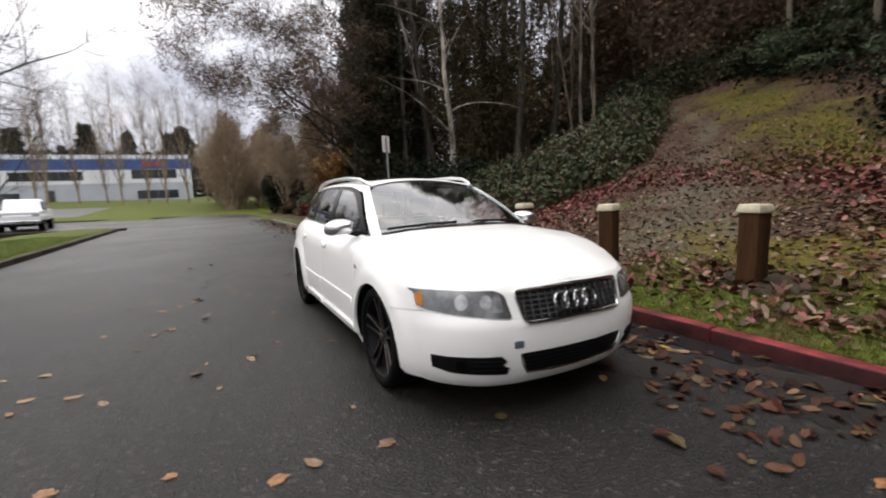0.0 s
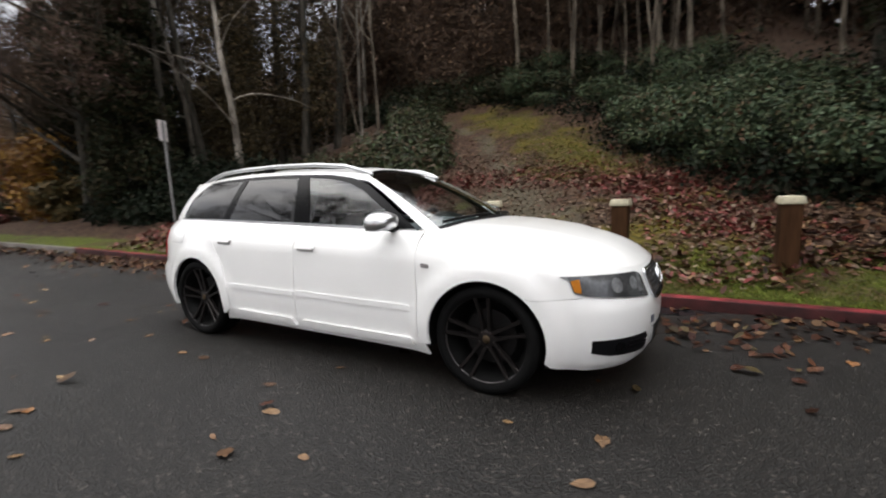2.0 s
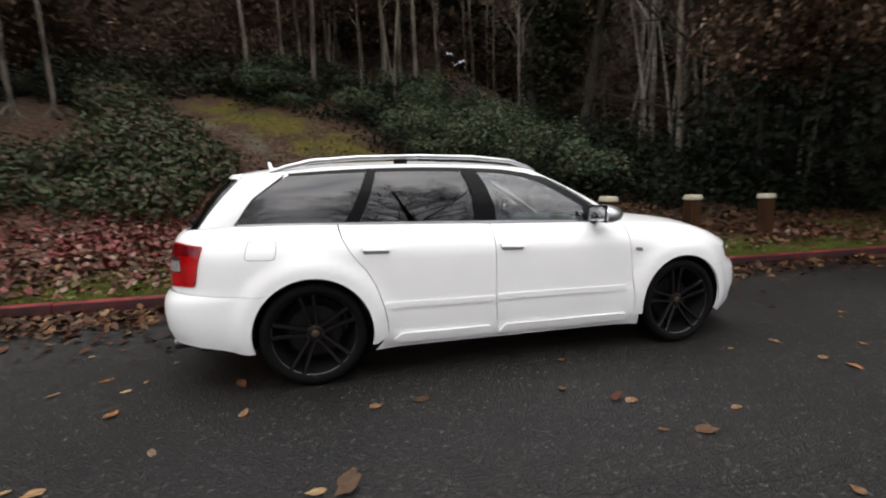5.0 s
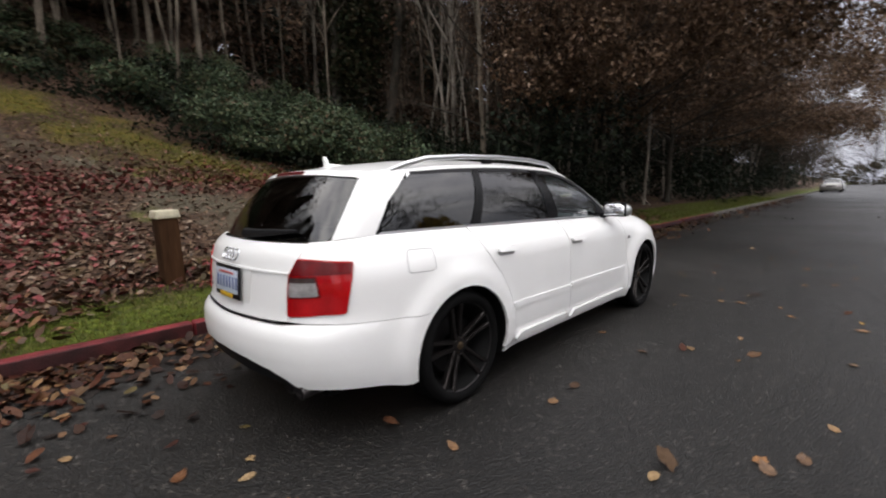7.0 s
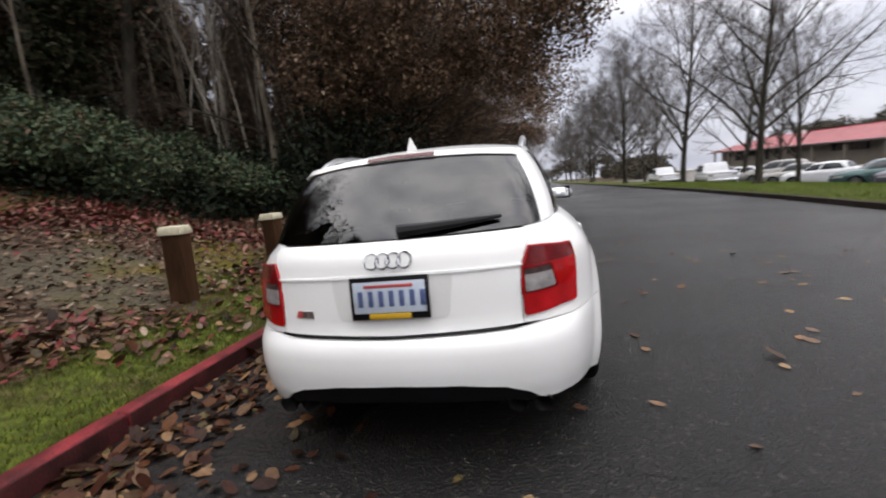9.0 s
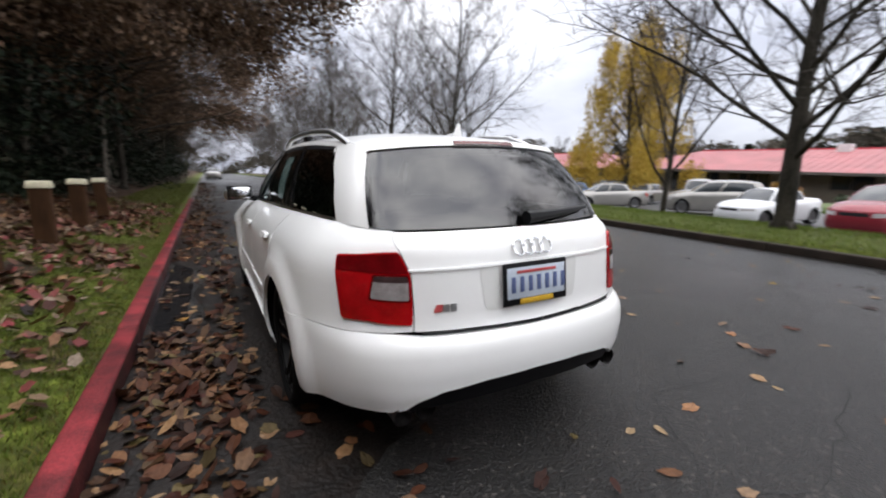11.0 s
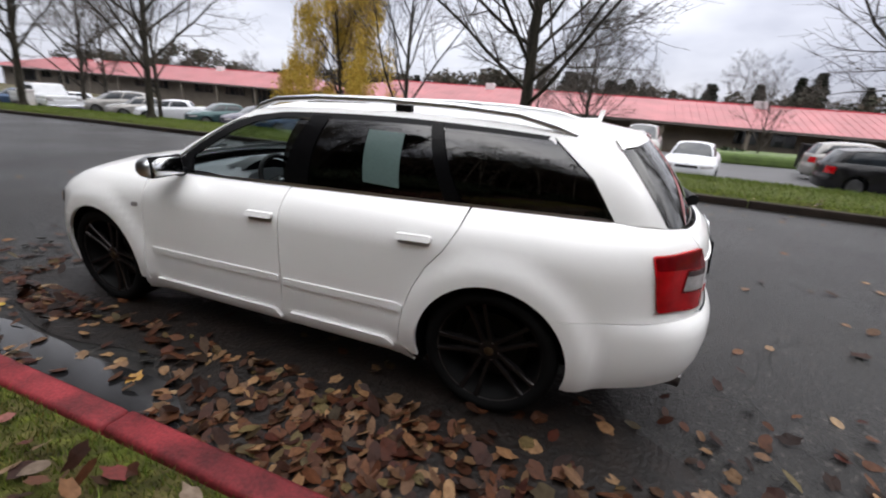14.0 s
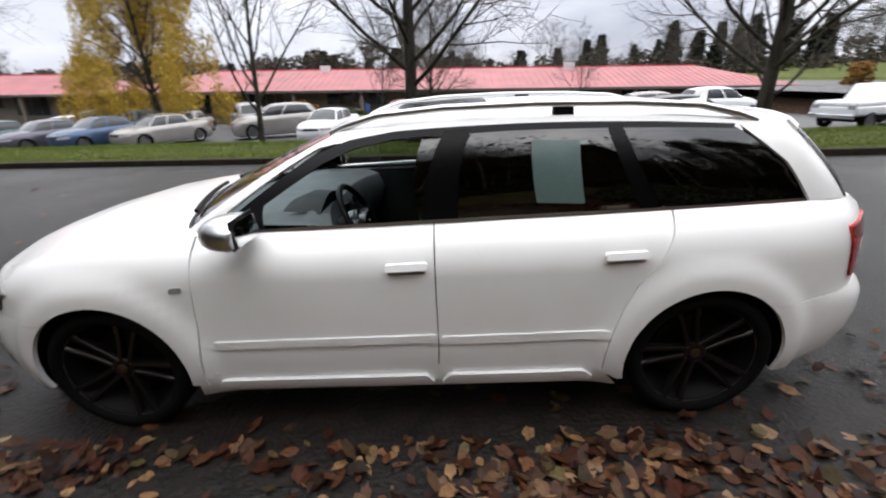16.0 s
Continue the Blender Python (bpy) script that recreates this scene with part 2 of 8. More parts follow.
EDGE_LEAF = leafy("brown_edge_leaf", [(0.082, 0.048, 0.028), (0.17, 0.105, 0.064), (0.26, 0.175, 0.115), (0.056, 0.032, 0.018), (0.13, 0.074, 0.038), (0.36, 0.26, 0.19)], 0.75, spec=0.2)
PINK_LEAF = leafy("pinkish_leaf", [(0.09, 0.05, 0.04), (0.16, 0.09, 0.08), (0.06, 0.035, 0.025), (0.22, 0.14, 0.13)], 0.6)
BRUSH = leafy("bare_brushwood", [(0.016, 0.010, 0.007), (0.038, 0.024, 0.015), (0.080, 0.053, 0.036), (0.026, 0.016, 0.010), (0.12, 0.085, 0.062)], 0.9, spec=0.15)
TWIGGY = leafy("fine_bare_twig", [(0.07, 0.045, 0.031), (0.13, 0.088, 0.062), (0.04, 0.026, 0.018)], 0.8, spec=0.2)
# browns and greens lightened: the haze of distance is put into the colour
HAZED_LEAF = leafy("far_woodland_leaf", [(0.032, 0.042, 0.028), (0.075, 0.064, 0.050), (0.11, 0.09, 0.072), (0.040, 0.048, 0.034), (0.09, 0.075, 0.058)], 0.9, spec=0.1)
TAN_TWIG = bark("tan_twig", (0.15, 0.11, 0.072), (0.32, 0.24, 0.165))
YELLOW_LEAF = leafy("yellow_leaf", [(0.30, 0.19, 0.02), (0.47, 0.31, 0.04), (0.58, 0.41, 0.07), (0.36, 0.29, 0.05)], 0.6)
ORANGE_LEAF = leafy("orange_leaf", [(0.20, 0.10, 0.02), (0.30, 0.17, 0.03), (0.16, 0.06, 0.03)], 0.6)
FALLEN = leafy("fallen_leaf", [(0.009, 0.004, 0.003), (0.030, 0.011, 0.006), (0.085, 0.030, 0.012), (0.013, 0.005, 0.003), (0.10, 0.045, 0.024), (0.050, 0.012, 0.007), (0.016, 0.007, 0.004), (0.27, 0.16, 0.080), (0.11, 0.045, 0.020), (0.040, 0.014, 0.007), (0.11, 0.085, 0.035), (0.012, 0.005, 0.003), (0.14, 0.078, 0.042), (0.022, 0.008, 0.005), (0.055, 0.018, 0.009)], 0.5, spec=0.14)
RED_LITTER = leafy("red_fallen_leaf", [(0.10, 0.015, 0.016), (0.19, 0.030, 0.034), (0.060, 0.018, 0.011), (0.25, 0.070, 0.066), (0.14, 0.024, 0.024), (0.31, 0.155, 0.12), (0.034, 0.012, 0.007), (0.14, 0.055, 0.032), (0.055, 0.024, 0.012)], 0.5)
GRASS_BLADE = leafy("grass_blade", [(0.035, 0.055, 0.007), (0.075, 0.115, 0.012), (0.12, 0.15, 0.020), (0.13, 0.10, 0.027), (0.06, 0.09, 0.010)], 0.6)

TAN_LITTER = leafy("tan_fallen_leaf", [(0.05, 0.028, 0.016), (0.11, 0.065, 0.038), (0.20, 0.135, 0.085), (0.07, 0.035, 0.02), (0.30, 0.23, 0.17), (0.035, 0.02, 0.012)], 0.55)
OLIVE_LEAF = leafy("olive_brown_leaf", [(0.05, 0.045, 0.014), (0.09, 0.07, 0.025), (0.12, 0.08, 0.03), (0.035, 0.035, 0.012), (0.16, 0.10, 0.03)], 0.65)
LAWN_BLADE = leafy("lawn_blade", [(0.070, 0.125, 0.012), (0.11, 0.18, 0.018), (0.15, 0.21, 0.028), (0.15, 0.15, 0.034)], 0.6)
SALAL = leafy("salal_leaf", [(0.008, 0.016, 0.006), (0.024, 0.044, 0.014), (0.048, 0.076, 0.026), (0.050, 0.034, 0.016), (0.014, 0.029, 0.010), (0.085, 0.048, 0.026), (0.032, 0.054, 0.018)], 0.5)

# ---------------------------------------------------------------- helpers for meshes
# The street falls gently towards +x and leans towards the wood: SITE lays the street's own plan into the upright world.
SITE = Matrix(((0.9997026, -0.000256, 0.0243874, 0), (-0.000256, 0.9997797, 0.0209891, 0), (-0.0243874, -0.0209891, 0.9994822, 0), (0, 0, 0, 1)))


def place(x, y, z=None, rz=0.0):
    """An upright pose at a point of the street's plan, on the ground unless z is given."""
    return Matrix.Translation(SITE @ Vector((x, y, float(height(x, y)) if z is None else z))) @ pose(0, 0, 0, 0, 0, rz)


def lying(x, y, z=None, rx=0.0, ry=0.0, rz=0.0):
    """A pose that follows the street's lean."""
    return SITE @ pose(x, y, float(height(x, y)) if z is None else z, rx, ry, rz)


def mesh_of(name, verts, faces, material, smooth=False):
    me = bpy.data.meshes.new(name)
    me.from_pydata(verts, [], faces)
    if material:
        me.materials.append(material)
    if smooth:
        me.shade_smooth()
    me.update()
    return me


def bm_mesh(name, bm, material, smooth=False):
    me = bpy.data.meshes.new(name)
    bmesh.ops.recalc_face_normals(bm, faces=bm.faces)
    bm.to_mesh(me)
    bm.free()
    me.materials.append(material)
    if smooth:
        me.shade_smooth()
        me.set_sharp_from_angle(angle=radians(35))
    return me


def part(name, data, material=None, parent=None, label="", m=None, smooth=False):
    """Links a bmesh, or a mesh that is made already, as one object under its thing."""
    me = bm_mesh(name, data, material, smooth) if isinstance(data, bmesh.types.BMesh) else data
    ob = new(name, me)
    if parent:
        ob.parent = parent
    if m is not None:
        ob.matrix_basis = m
    return tagged(ob, label)


def thing(name, m, label, category, group="", data=None, kind=""):
    ob = new(name, data)
    if data is None:
        ob.empty_display_size = 0.1
    ob.matrix_basis = m
    return tagged(ob, label, category, group, kind)


def box(bm, x0, x1, y0, y1, z0, z1, bevel=0.0, segs=2):
    vs = [bm.verts.new(p) for p in ((x0, y0, z0), (x1, y0, z0), (x1, y1, z0), (x0, y1, z0), (x0, y0, z1), (x1, y0, z1), (x1, y1, z1), (x0, y1, z1))]
    fs = [bm.faces.new([vs[i] for i in f]) for f in ((0, 3, 2, 1), (4, 5, 6, 7), (0, 1, 5, 4), (1, 2, 6, 5), (2, 3, 7, 6), (3, 0, 4, 7))]
    if bevel:
        bmesh.ops.bevel(bm, geom=list({e for f in fs for e in f.edges}), offset=bevel, segments=segs, affect="EDGES", profile=0.5)
    return bm


def boxed(*a, **k):
    return box(bmesh.new(), *a, **k)


def tube(bm, pts, radii, sides=8, caps=True):
    """A round bar through points."""
    rings = []
    for i, p in enumerate(pts):
        a, b = Vector(pts[max(0, i - 1)]), Vector(pts[min(len(pts) - 1, i + 1)])
        d = (b - a).normalized()
        u = d.orthogonal().normalized() if not rings else (last - d * last.dot(d)).normalized()
        last = u
        v = d.cross(u)
        r = radii[i] if hasattr(radii, "__len__") else radii
        rings.append([bm.verts.new(Vector(p) + r * (u * math.cos(k * math.tau / sides) + v * math.sin(k * math.tau / sides))) for k in range(sides)])
    for a, b in zip(rings, rings[1:]):
        for k in range(sides):
            bm.faces.new((a[k], a[(k + 1) % sides], b[(k + 1) % sides], b[k]))
    if caps:
        bm.faces.new(list(reversed(rings[0])))
        bm.faces.new(rings[-1])
    return bm


def lerp_table(v, table):
    return np.interp(v, [a for a, _ in table], [b for _, b in table])


# ---------------------------------------------------------------- lie of the land
# the gravel way through the clearing
WAY_Y, WAY_X = [2.9, 4.5, 6.4, 8.5, 11, 14, 18], [0.3, 0.0, -0.95, -2.0, -3.6, -6.5, -10]
KERB, FAR_KERB, ROAD_END, ISLAND_END = 1.645, -7.2, -40.0, -24.0


def far_line(x):
    """The far kerb's line: it bears away as the street widens."""
    return lerp_table(x, [(-40, -5.9), (-24, -5.9), (-8, -5.95), (0, -6.85), (10, -7.8), (18, -8.2), (45, -8.4), (400, -8.4)])


def plain_y(x, y):
    """The place across a street of even width that answers to y."""
    k = far_line(x)
    return np.where(y > -2.7, y, np.where(y > k, -2.7 + (y + 2.7) * 4.5 / (-2.7 - k), y - k + FAR_KERB))


def street_y(x, v):
    k = far_line(x)
    return np.where(v > -2.7, v, np.where(v > FAR_KERB, -2.7 + (v + 2.7) * (-2.7 - k) / 4.5, v + k - FAR_KERB))


def ripple(x, y, k=1.0):
    return np.sin(0.9 * k * x + 1.3 * np.sin(0.7 * k * y)) * np.cos(0.8 * k * y + 0.9 * np.sin(0.5 * k * x + 1))


def height(x, y):
    x, y = np.asarray(x, float), np.asarray(y, float)
    y = plain_y(x, y)
    wood = lerp_table(x, [(-40, 0.12), (-26, 0.2), (-14, 0.85), (-10, 1), (6, 1), (14, 0.6), (80, 0.5)])
    verge = lerp_table(y, [(1.66, 0.09), (1.80, 0.105), (2.7, 0.25), (2.95, 0.29), (4.2, 0.63), (10, 2.55), (15, 4.85), (30, 12.6), (50, 26.0), (90, 45), (200, 60)])
    bump = ripple(x, y) * 0.10 * np.clip((y - 2.6) / 4, 0, 1)
    up = np.where(y > 2.0, 0.10 + (verge - 0.10) * wood + bump, verge)
    down = lerp_table(y, [(-400, -7), (-60, -1.35), (-40, -0.98), (-13, -0.45), (-11.2, -0.08), (-9.0, 0.06), (-7.35, 0.02), (-7.2, 0.0)])
    down = down - (0.28 + 0.22 * np.clip((-3.0 - x) / 4.0, 0, 1)) * np.clip((-11.2 - y) / 2.5, 0, 1)
    down = down - 0.013 * np.clip(-7.2 - y, 0, 60)
    lane = lerp_table(y, [(-7.2, -0.13), (-2.7, 0.0), (1.645, 0.0)])
    z = np.where(y > KERB, up, np.where(y < FAR_KERB, down, lane))
    cross = np.where((x < ISLAND_END) & (y < FAR_KERB), np.maximum(down, -0.13 + 0.012 * (y + 7.2)), z)
    back = np.clip(-38.0 - x, 0, 60) * 0.04
    return np.where(x < ROAD_END, np.where(y < 4, 0.0, z) + back + 0.05, cross + back)


def on_road(x, y):
    y = plain_y(x, y)
    main = (y < KERB + 0.05) & (y > FAR_KERB - 0.05) & (x > ROAD_END)
    turn = (x > ROAD_END) & (x < ISLAND_END) & (y <= FAR_KERB) & (y > -60)
    return main | turn


def steps(*runs):
    out = []
    for a, b, s in runs:
        out += list(np.arange(a, b - 1e-6, s))
    return np.array(out + [runs[-1][1]])


def sheet(name, xs, ys, zfun, material, keep=None):
    gx, gy = np.meshgrid(xs, ys, indexing="ij")
    gy = street_y(gx, gy)
    gz = zfun(gx, gy)
    nx, ny = gx.shape
    idx = np.arange(nx * ny).reshape(nx, ny)
    quads = np.stack([idx[:-1, :-1], idx[1:, :-1], idx[1:, 1:], idx[:-1, 1:]], -1).reshape(-1, 4)
    if keep is not None:
        cx, cy = (gx[:-1, :-1] + gx[1:, 1:]).ravel() / 2, (gy[:-1, :-1] + gy[1:, 1:]).ravel() / 2
        quads = quads[keep(cx, cy)]
    me = mesh_of(name, np.stack([gx, gy, gz], -1).reshape(-1, 3).tolist(), quads.tolist(), material, True)
    return me, gx.ravel(), gy.ravel()


xs = steps((-420, -100, 20), (-100, -42, 3), (-42, -16, 1), (-16, 14, 0.25), (14, 60, 1.5), (60, 420, 20))
ys = np.concatenate([steps((-420, -60, 20), (-60, -14, 2), (-14, -7.2, 0.4)), np.array([-7.19, 1.69]), steps((1.78, 14, 0.25), (14, 40, 1.5), (40, 420, 20))])
ground_me, gx, gy = sheet("ground", xs, ys, lambda x, y: height(x, y) - np.where(on_road(x, y), 0.25, 0.0), GROUND)
cover = ground_me.color_attributes.new("cover", "FLOAT_COLOR", "POINT")
line = np.interp(gy, WAY_Y, WAY_X)
gravel = np.clip(1.2 - np.abs(gx - line) / np.interp(gy, [2.9, 4.5, 7, 14], [1.7, 1.5, 0.7, 0.4]), 0, 1) * ((gy > 3.0) & (gy < 18)) * np.interp(gy, [3, 8, 14], [0.95, 0.8, 0.5])
moss = np.clip(1.25 - np.abs(gx - line - 2.1) / np.interp(gy, [6, 9, 14], [1.3, 1.8, 1.9]), 0, 1) * np.clip((gy - 5.8) / 1.5, 0, 1) * np.clip((17 - gy) / 3, 0, 1) * 0.66 + np.clip(1 - np.abs(gx - 0.6) / 5, 0, 1) * ((gy > 2.6) & (gy < 4.2)) * 0.4 + np.clip(1.2 - np.abs(gx - 2.2) / 2.2, 0, 1) * ((gy > 2.7) & (gy < 6.0)) * 0.42
pv = plain_y(gx, gy)
lawn = ((pv < FAR_KERB) & (pv > -12.2)) * 1.0 + ((gy > 1.66) & (gy < 2.75)) * 0.72 + ((gx > 0.4) & (gx < 4.6) & (gy >= 2.75) & (gy < 3.5)) * 0.55 + ((gx < -38) & (gy < 6)) * 1.0 + ((gx > 8) & (gy > 1.7) & (gy < 3.6)) * 0.45 + ((gy < -48) * 0.4)
rgba = np.stack([gravel, np.clip(lawn, 0, 1), np.clip(moss, 0, 1), np.ones_like(gx)], -1)
cover.data.foreach_set("color", rgba.astype(np.float32).ravel())
ground = thing("ground", SITE, "mossy woodland verge and lawn with fallen leaves", "ground", data=ground_me, kind="structure")


def road_height(x, y):
    v = plain_y(x, y)
    return np.where(v <= FAR_KERB + 1e-3, -0.13, lerp_table(v, [(-7.2, -0.13), (-2.7, 0.0), (1.645, 0.0)])) + np.clip(-38.0 - x, 0, 60) * 0.04


road_xs = steps((-40, -12, 1), (-12, 12, 0.5), (12, 60, 4), (60, 400, 20))
road_ys = np.concatenate([steps((-60, -7.2, 2.4)), steps((-7.2, -2.7, 0.5), (-2.7, 1.67, 0.364))[1:]])
road_me, _, _ = sheet("road", road_xs, road_ys, road_height, ASPHALT, lambda x, y: on_road(x, y) & ((plain_y(x, y) > FAR_KERB) | (x < -24)))
road = thing("road", SITE, "wet dark asphalt street strewn with fallen leaves", "road", data=road_me, kind="structure")

lot_me, _, _ = sheet("parking_lot", steps((-60, 100, 4)), steps((-37, -13, 2)), lambda x, y: height(x, y) + 0.012, LOT)
lot = thing("parking_lot", SITE, "wet grey asphalt car park in front of the offices", "car park", data=lot_me, kind="structure")


# ---------------------------------------------------------------- kerbs
def kerb_piece(material, length, width=0.148, top=0.18):
    bm = bmesh.new()
    box(bm, 0.004, length - 0.004, 0.0, width, -0.2, top, 0.022, 3)
    return bm_mesh("kerb_stone", bm, material, True)


KERB_FACE = plain("grimed_red_kerb_face", (0.045, 0.008, 0.008), 0.6, var=0.6, scale=6, bump=0.4, fine=60, spec=0.3)


def dark_faced(me):
    """The face towards the gutter takes a darker red."""
    me.materials.append(KERB_FACE)
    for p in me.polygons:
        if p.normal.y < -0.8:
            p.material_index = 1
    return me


kerb = thing("kerb", SITE, "worn red-painted concrete kerb beside the verge", "kerb", kind="structure")
red_piece, grey_piece = dark_faced(kerb_piece(RED_KERB, 2.0, 0.128, 0.128)), kerb_piece(GREY_KERB, 2.0, 0.128, 0.128)
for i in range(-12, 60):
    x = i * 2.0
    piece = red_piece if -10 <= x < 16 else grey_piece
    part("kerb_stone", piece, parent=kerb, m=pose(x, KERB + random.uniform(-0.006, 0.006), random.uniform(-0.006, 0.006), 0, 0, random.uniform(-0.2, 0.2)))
far_piece = kerb_piece(FAR_CONCRETE, 2.0)
far_kerb = thing("kerb", SITE, "dark weathered concrete kerb beside the grass strip", "kerb", kind="structure")
for i in range(-12, 60):
    xa = i * 2.0
    bend = math.degrees(math.atan2(float(far_line(xa + 2)) - float(far_line(xa)), 2.0))
    part("kerb_stone", far_piece, parent=far_kerb, m=pose(xa, float(far_line(xa)) - 0.15, -0.18, 0, 0, bend))
for i in range(8):
    part("kerb_stone", far_piece, parent=far_kerb, m=pose(-24.15, -5.6 - 2 * i, -0.18, 0, 0, -90))
for i in range(-12, 9):
    part("kerb_stone", far_piece, parent=far_kerb, m=pose(-40.0, 2.0 * i, -0.13, 0, 0, 90))


# ---------------------------------------------------------------- verge posts
def make_post():
    p = thing("bollard_post", Matrix(), "square dark timber post with a cream-painted cap", "post", "posts along the verge")
    bm = boxed(-0.098, 0.098, -0.098, 0.098, -0.25, 0.71, 0.012)
    bmesh.ops.subdivide_edges(bm, edges=[e for e in bm.edges if abs(e.verts[0].co.z - e.verts[1].co.z) > 0.4], cuts=5)
    for v in bm.verts:
        v.co += Vector((noise.noise(v.co * 5), noise.noise(v.co * 5 + Vector((7, 0, 0))), 0)) * 0.008
    part("post", bm, POST_WOOD, p, smooth=True)
    bm = boxed(-0.12, 0.12, -0.12, 0.12, 0.695, 0.772, 0.016)
    top = [v for v in bm.verts if v.co.z > 0.735]
    for v in top:
        v.co.x *= 0.90
        v.co.y *= 0.90
        v.co.z += 0.010
    part("cap", bm, CAP_PAINT, p, "cream-painted chamfered cap", smooth=True)
    return p


post = make_post()
post.matrix_basis = place(-1.82, 2.94, rz=4)
for k in range(1, 6):
    copy_thing(post, place(-1.82 + 1.742 * k, 2.94, rz=(12, -6, 3, 0, 8)[k - 1]) @ pose(0, 0, 0, (1, -1.5, 0.5, 1, -1)[k - 1], 1))

bm = bmesh.new()
for r_, z_ in ((0.0, 0.030), (0.24, 0.028), (0.33, 0.018), (0.40, -0.03)):
    loop_ = []
    for k in range(20):
        a = math.tau * k / 20
        q = r_ * (1 + 0.12 * math.sin(3 * a + 1) + 0.08 * math.sin(7 * a))
        loop_.append(bm.verts.new((q * math.cos(a) * 1.15, q * math.sin(a), z_ + 0.006 * math.sin(5 * a + r_ * 9) + 0.25 * q * math.sin(a))) if r_ else None)
    if r_ == 0.24:
        bm.faces.new(loop_)
    elif r_ > 0.24:
        for k in range(20):
            bm.faces.new((last_[k], last_[(k + 1) % 20], loop_[(k + 1) % 20], loop_[k]))
    last_ = loop_
thing("footing", place(1.70, 2.84, float(height(1.70, 2.84)) + 0.006), "rough dirt-stained concrete footing round a timber post", "footing", data=bm_mesh("footing", bm, DIRTY_CONCRETE, True))

# ---------------------------------------------------------------- the white estate car
def paint_material():
    m, n, l, b = shader("white_car_paint", 0.28, 0, 0.5)
    t = noise_node(n, l, 2.5, 4)
    l.new(ramp_node(n, l, t.outputs["Fac"], [(0.3, (0.85, 0.85, 0.835)), (0.7, (0.88, 0.88, 0.87))]), b.inputs["Base Color"])
    b.inputs["Coat Weight"].default_value, b.inputs["Coat Roughness"].default_value = 0.6, 0.06
    return m


PAINT = paint_material()
BLACK_TRIM = plain("black_trim", (0.005, 0.005, 0.006), 0.45, var=0.2, spec=0.18)
LINER = plain("dull_black_liner", (0.004, 0.004, 0.004), 0.95, var=0.2, spec=0.1)
GLOSS_BLACK = plain("gloss_black_pillar", (0.0035, 0.0035, 0.004), 0.22, var=0.1, spec=0.12)
RUBBER = plain("tyre_rubber", (0.0035, 0.0035, 0.0036), 0.8, var=0.25, scale=20, bump=0.15, spec=0.12)
RIM_BLACK = plain("gloss_black_alloy", (0.034, 0.030, 0.029), 0.20, 0.75, var=0.2, spec=0.3)
RIM_BARREL = plain("dull_black_barrel", (0.003, 0.003, 0.003), 0.6, var=0.2, spec=0.2)
DISC = plain("dark_brake_disc", (0.009, 0.008, 0.008), 0.5, 0.4, var=0.3)
RIM_EDGE = plain("worn_rim_edge", (0.13, 0.12, 0.12), 0.28, 0.85, var=0.35, scale=14)
CHROME = plain("chrome", (0.75, 0.76, 0.78), 0.10, 1.0, var=0.05)
SATIN = plain("satin_aluminium", (0.62, 0.63, 0.64), 0.28, 1.0, var=0.06)
BRASS = plain("brass_cap", (0.12, 0.085, 0.05), 0.35, 0.8, var=0.1)
CABIN = plain("dark_cabin_cloth", (0.012, 0.012, 0.014), 0.8, var=0.2, scale=8)
DASH = plain("grey_dashboard", (0.105, 0.115, 0.125), 0.5, var=0.15, scale=8, bump=0.1)
LAMP_RED = plain("red_lamp_lens", (0.40, 0.003, 0.006), 0.10, var=0.25, scale=12, fine=140, spec=0.55)
LAMP_DEEP = plain("deep_red_lens", (0.13, 0.002, 0.004), 0.10, var=0.25, scale=14, fine=140, spec=0.3)
LAMP_CLEAR = plain("clear_lamp_lens", (0.42, 0.40, 0.40), 0.12, 0.3, var=0.3, scale=24, fine=160)
LAMP_SMOKE = plain("smoky_lens", (0.07, 0.045, 0.045), 0.1, 0.2, var=0.3, scale=24)
LAMP_GREY = plain("headlamp_reflector", (0.16, 0.165, 0.17), 0.14, 0.6, var=0.45, scale=9, fine=60)
LAMP_BRIGHT = plain("bright_lamp_reflector", (0.34, 0.35, 0.36), 0.2, 0.5, var=0.4, scale=22, fine=90)
AMBER = plain("amber_lens", (0.55, 0.19, 0.015), 0.15, var=0.2, scale=20)
PLATE_MATS = [plain("plate_white", (0.50, 0.56, 0.64), 0.4), plain("plate_blue_bars", (0.08, 0.11, 0.24), 0.4), plain("plate_yellow", (0.55, 0.33, 0.02), 0.4), plain("plate_red", (0.5, 0.08, 0.08), 0.4)]
# grey that stands for the shade in the white handle recess
RECESS_SHADE = plain("handle_recess_paint", (0.36, 0.36, 0.35), 0.4, var=0.05)
# pale paper, dimmed in its colour as if seen through the tinted glass
PAPER = plain("pale_green_paper", (0.10, 0.150, 0.142), 0.25, var=0.15)
SIDE_GLASS = glass("side_window_glass", (0.40, 0.44, 0.43), 1.95)
DARK_GLASS = glass("tinted_window_glass", (0.03, 0.031, 0.033), 1.75)
CLEAR_GLASS = glass("clear_window_glass", (0.62, 0.68, 0.66))
SHIELD_GLASS = glass("windscreen_glass", (0.68, 0.78, 0.77), 2.05, 0.06)


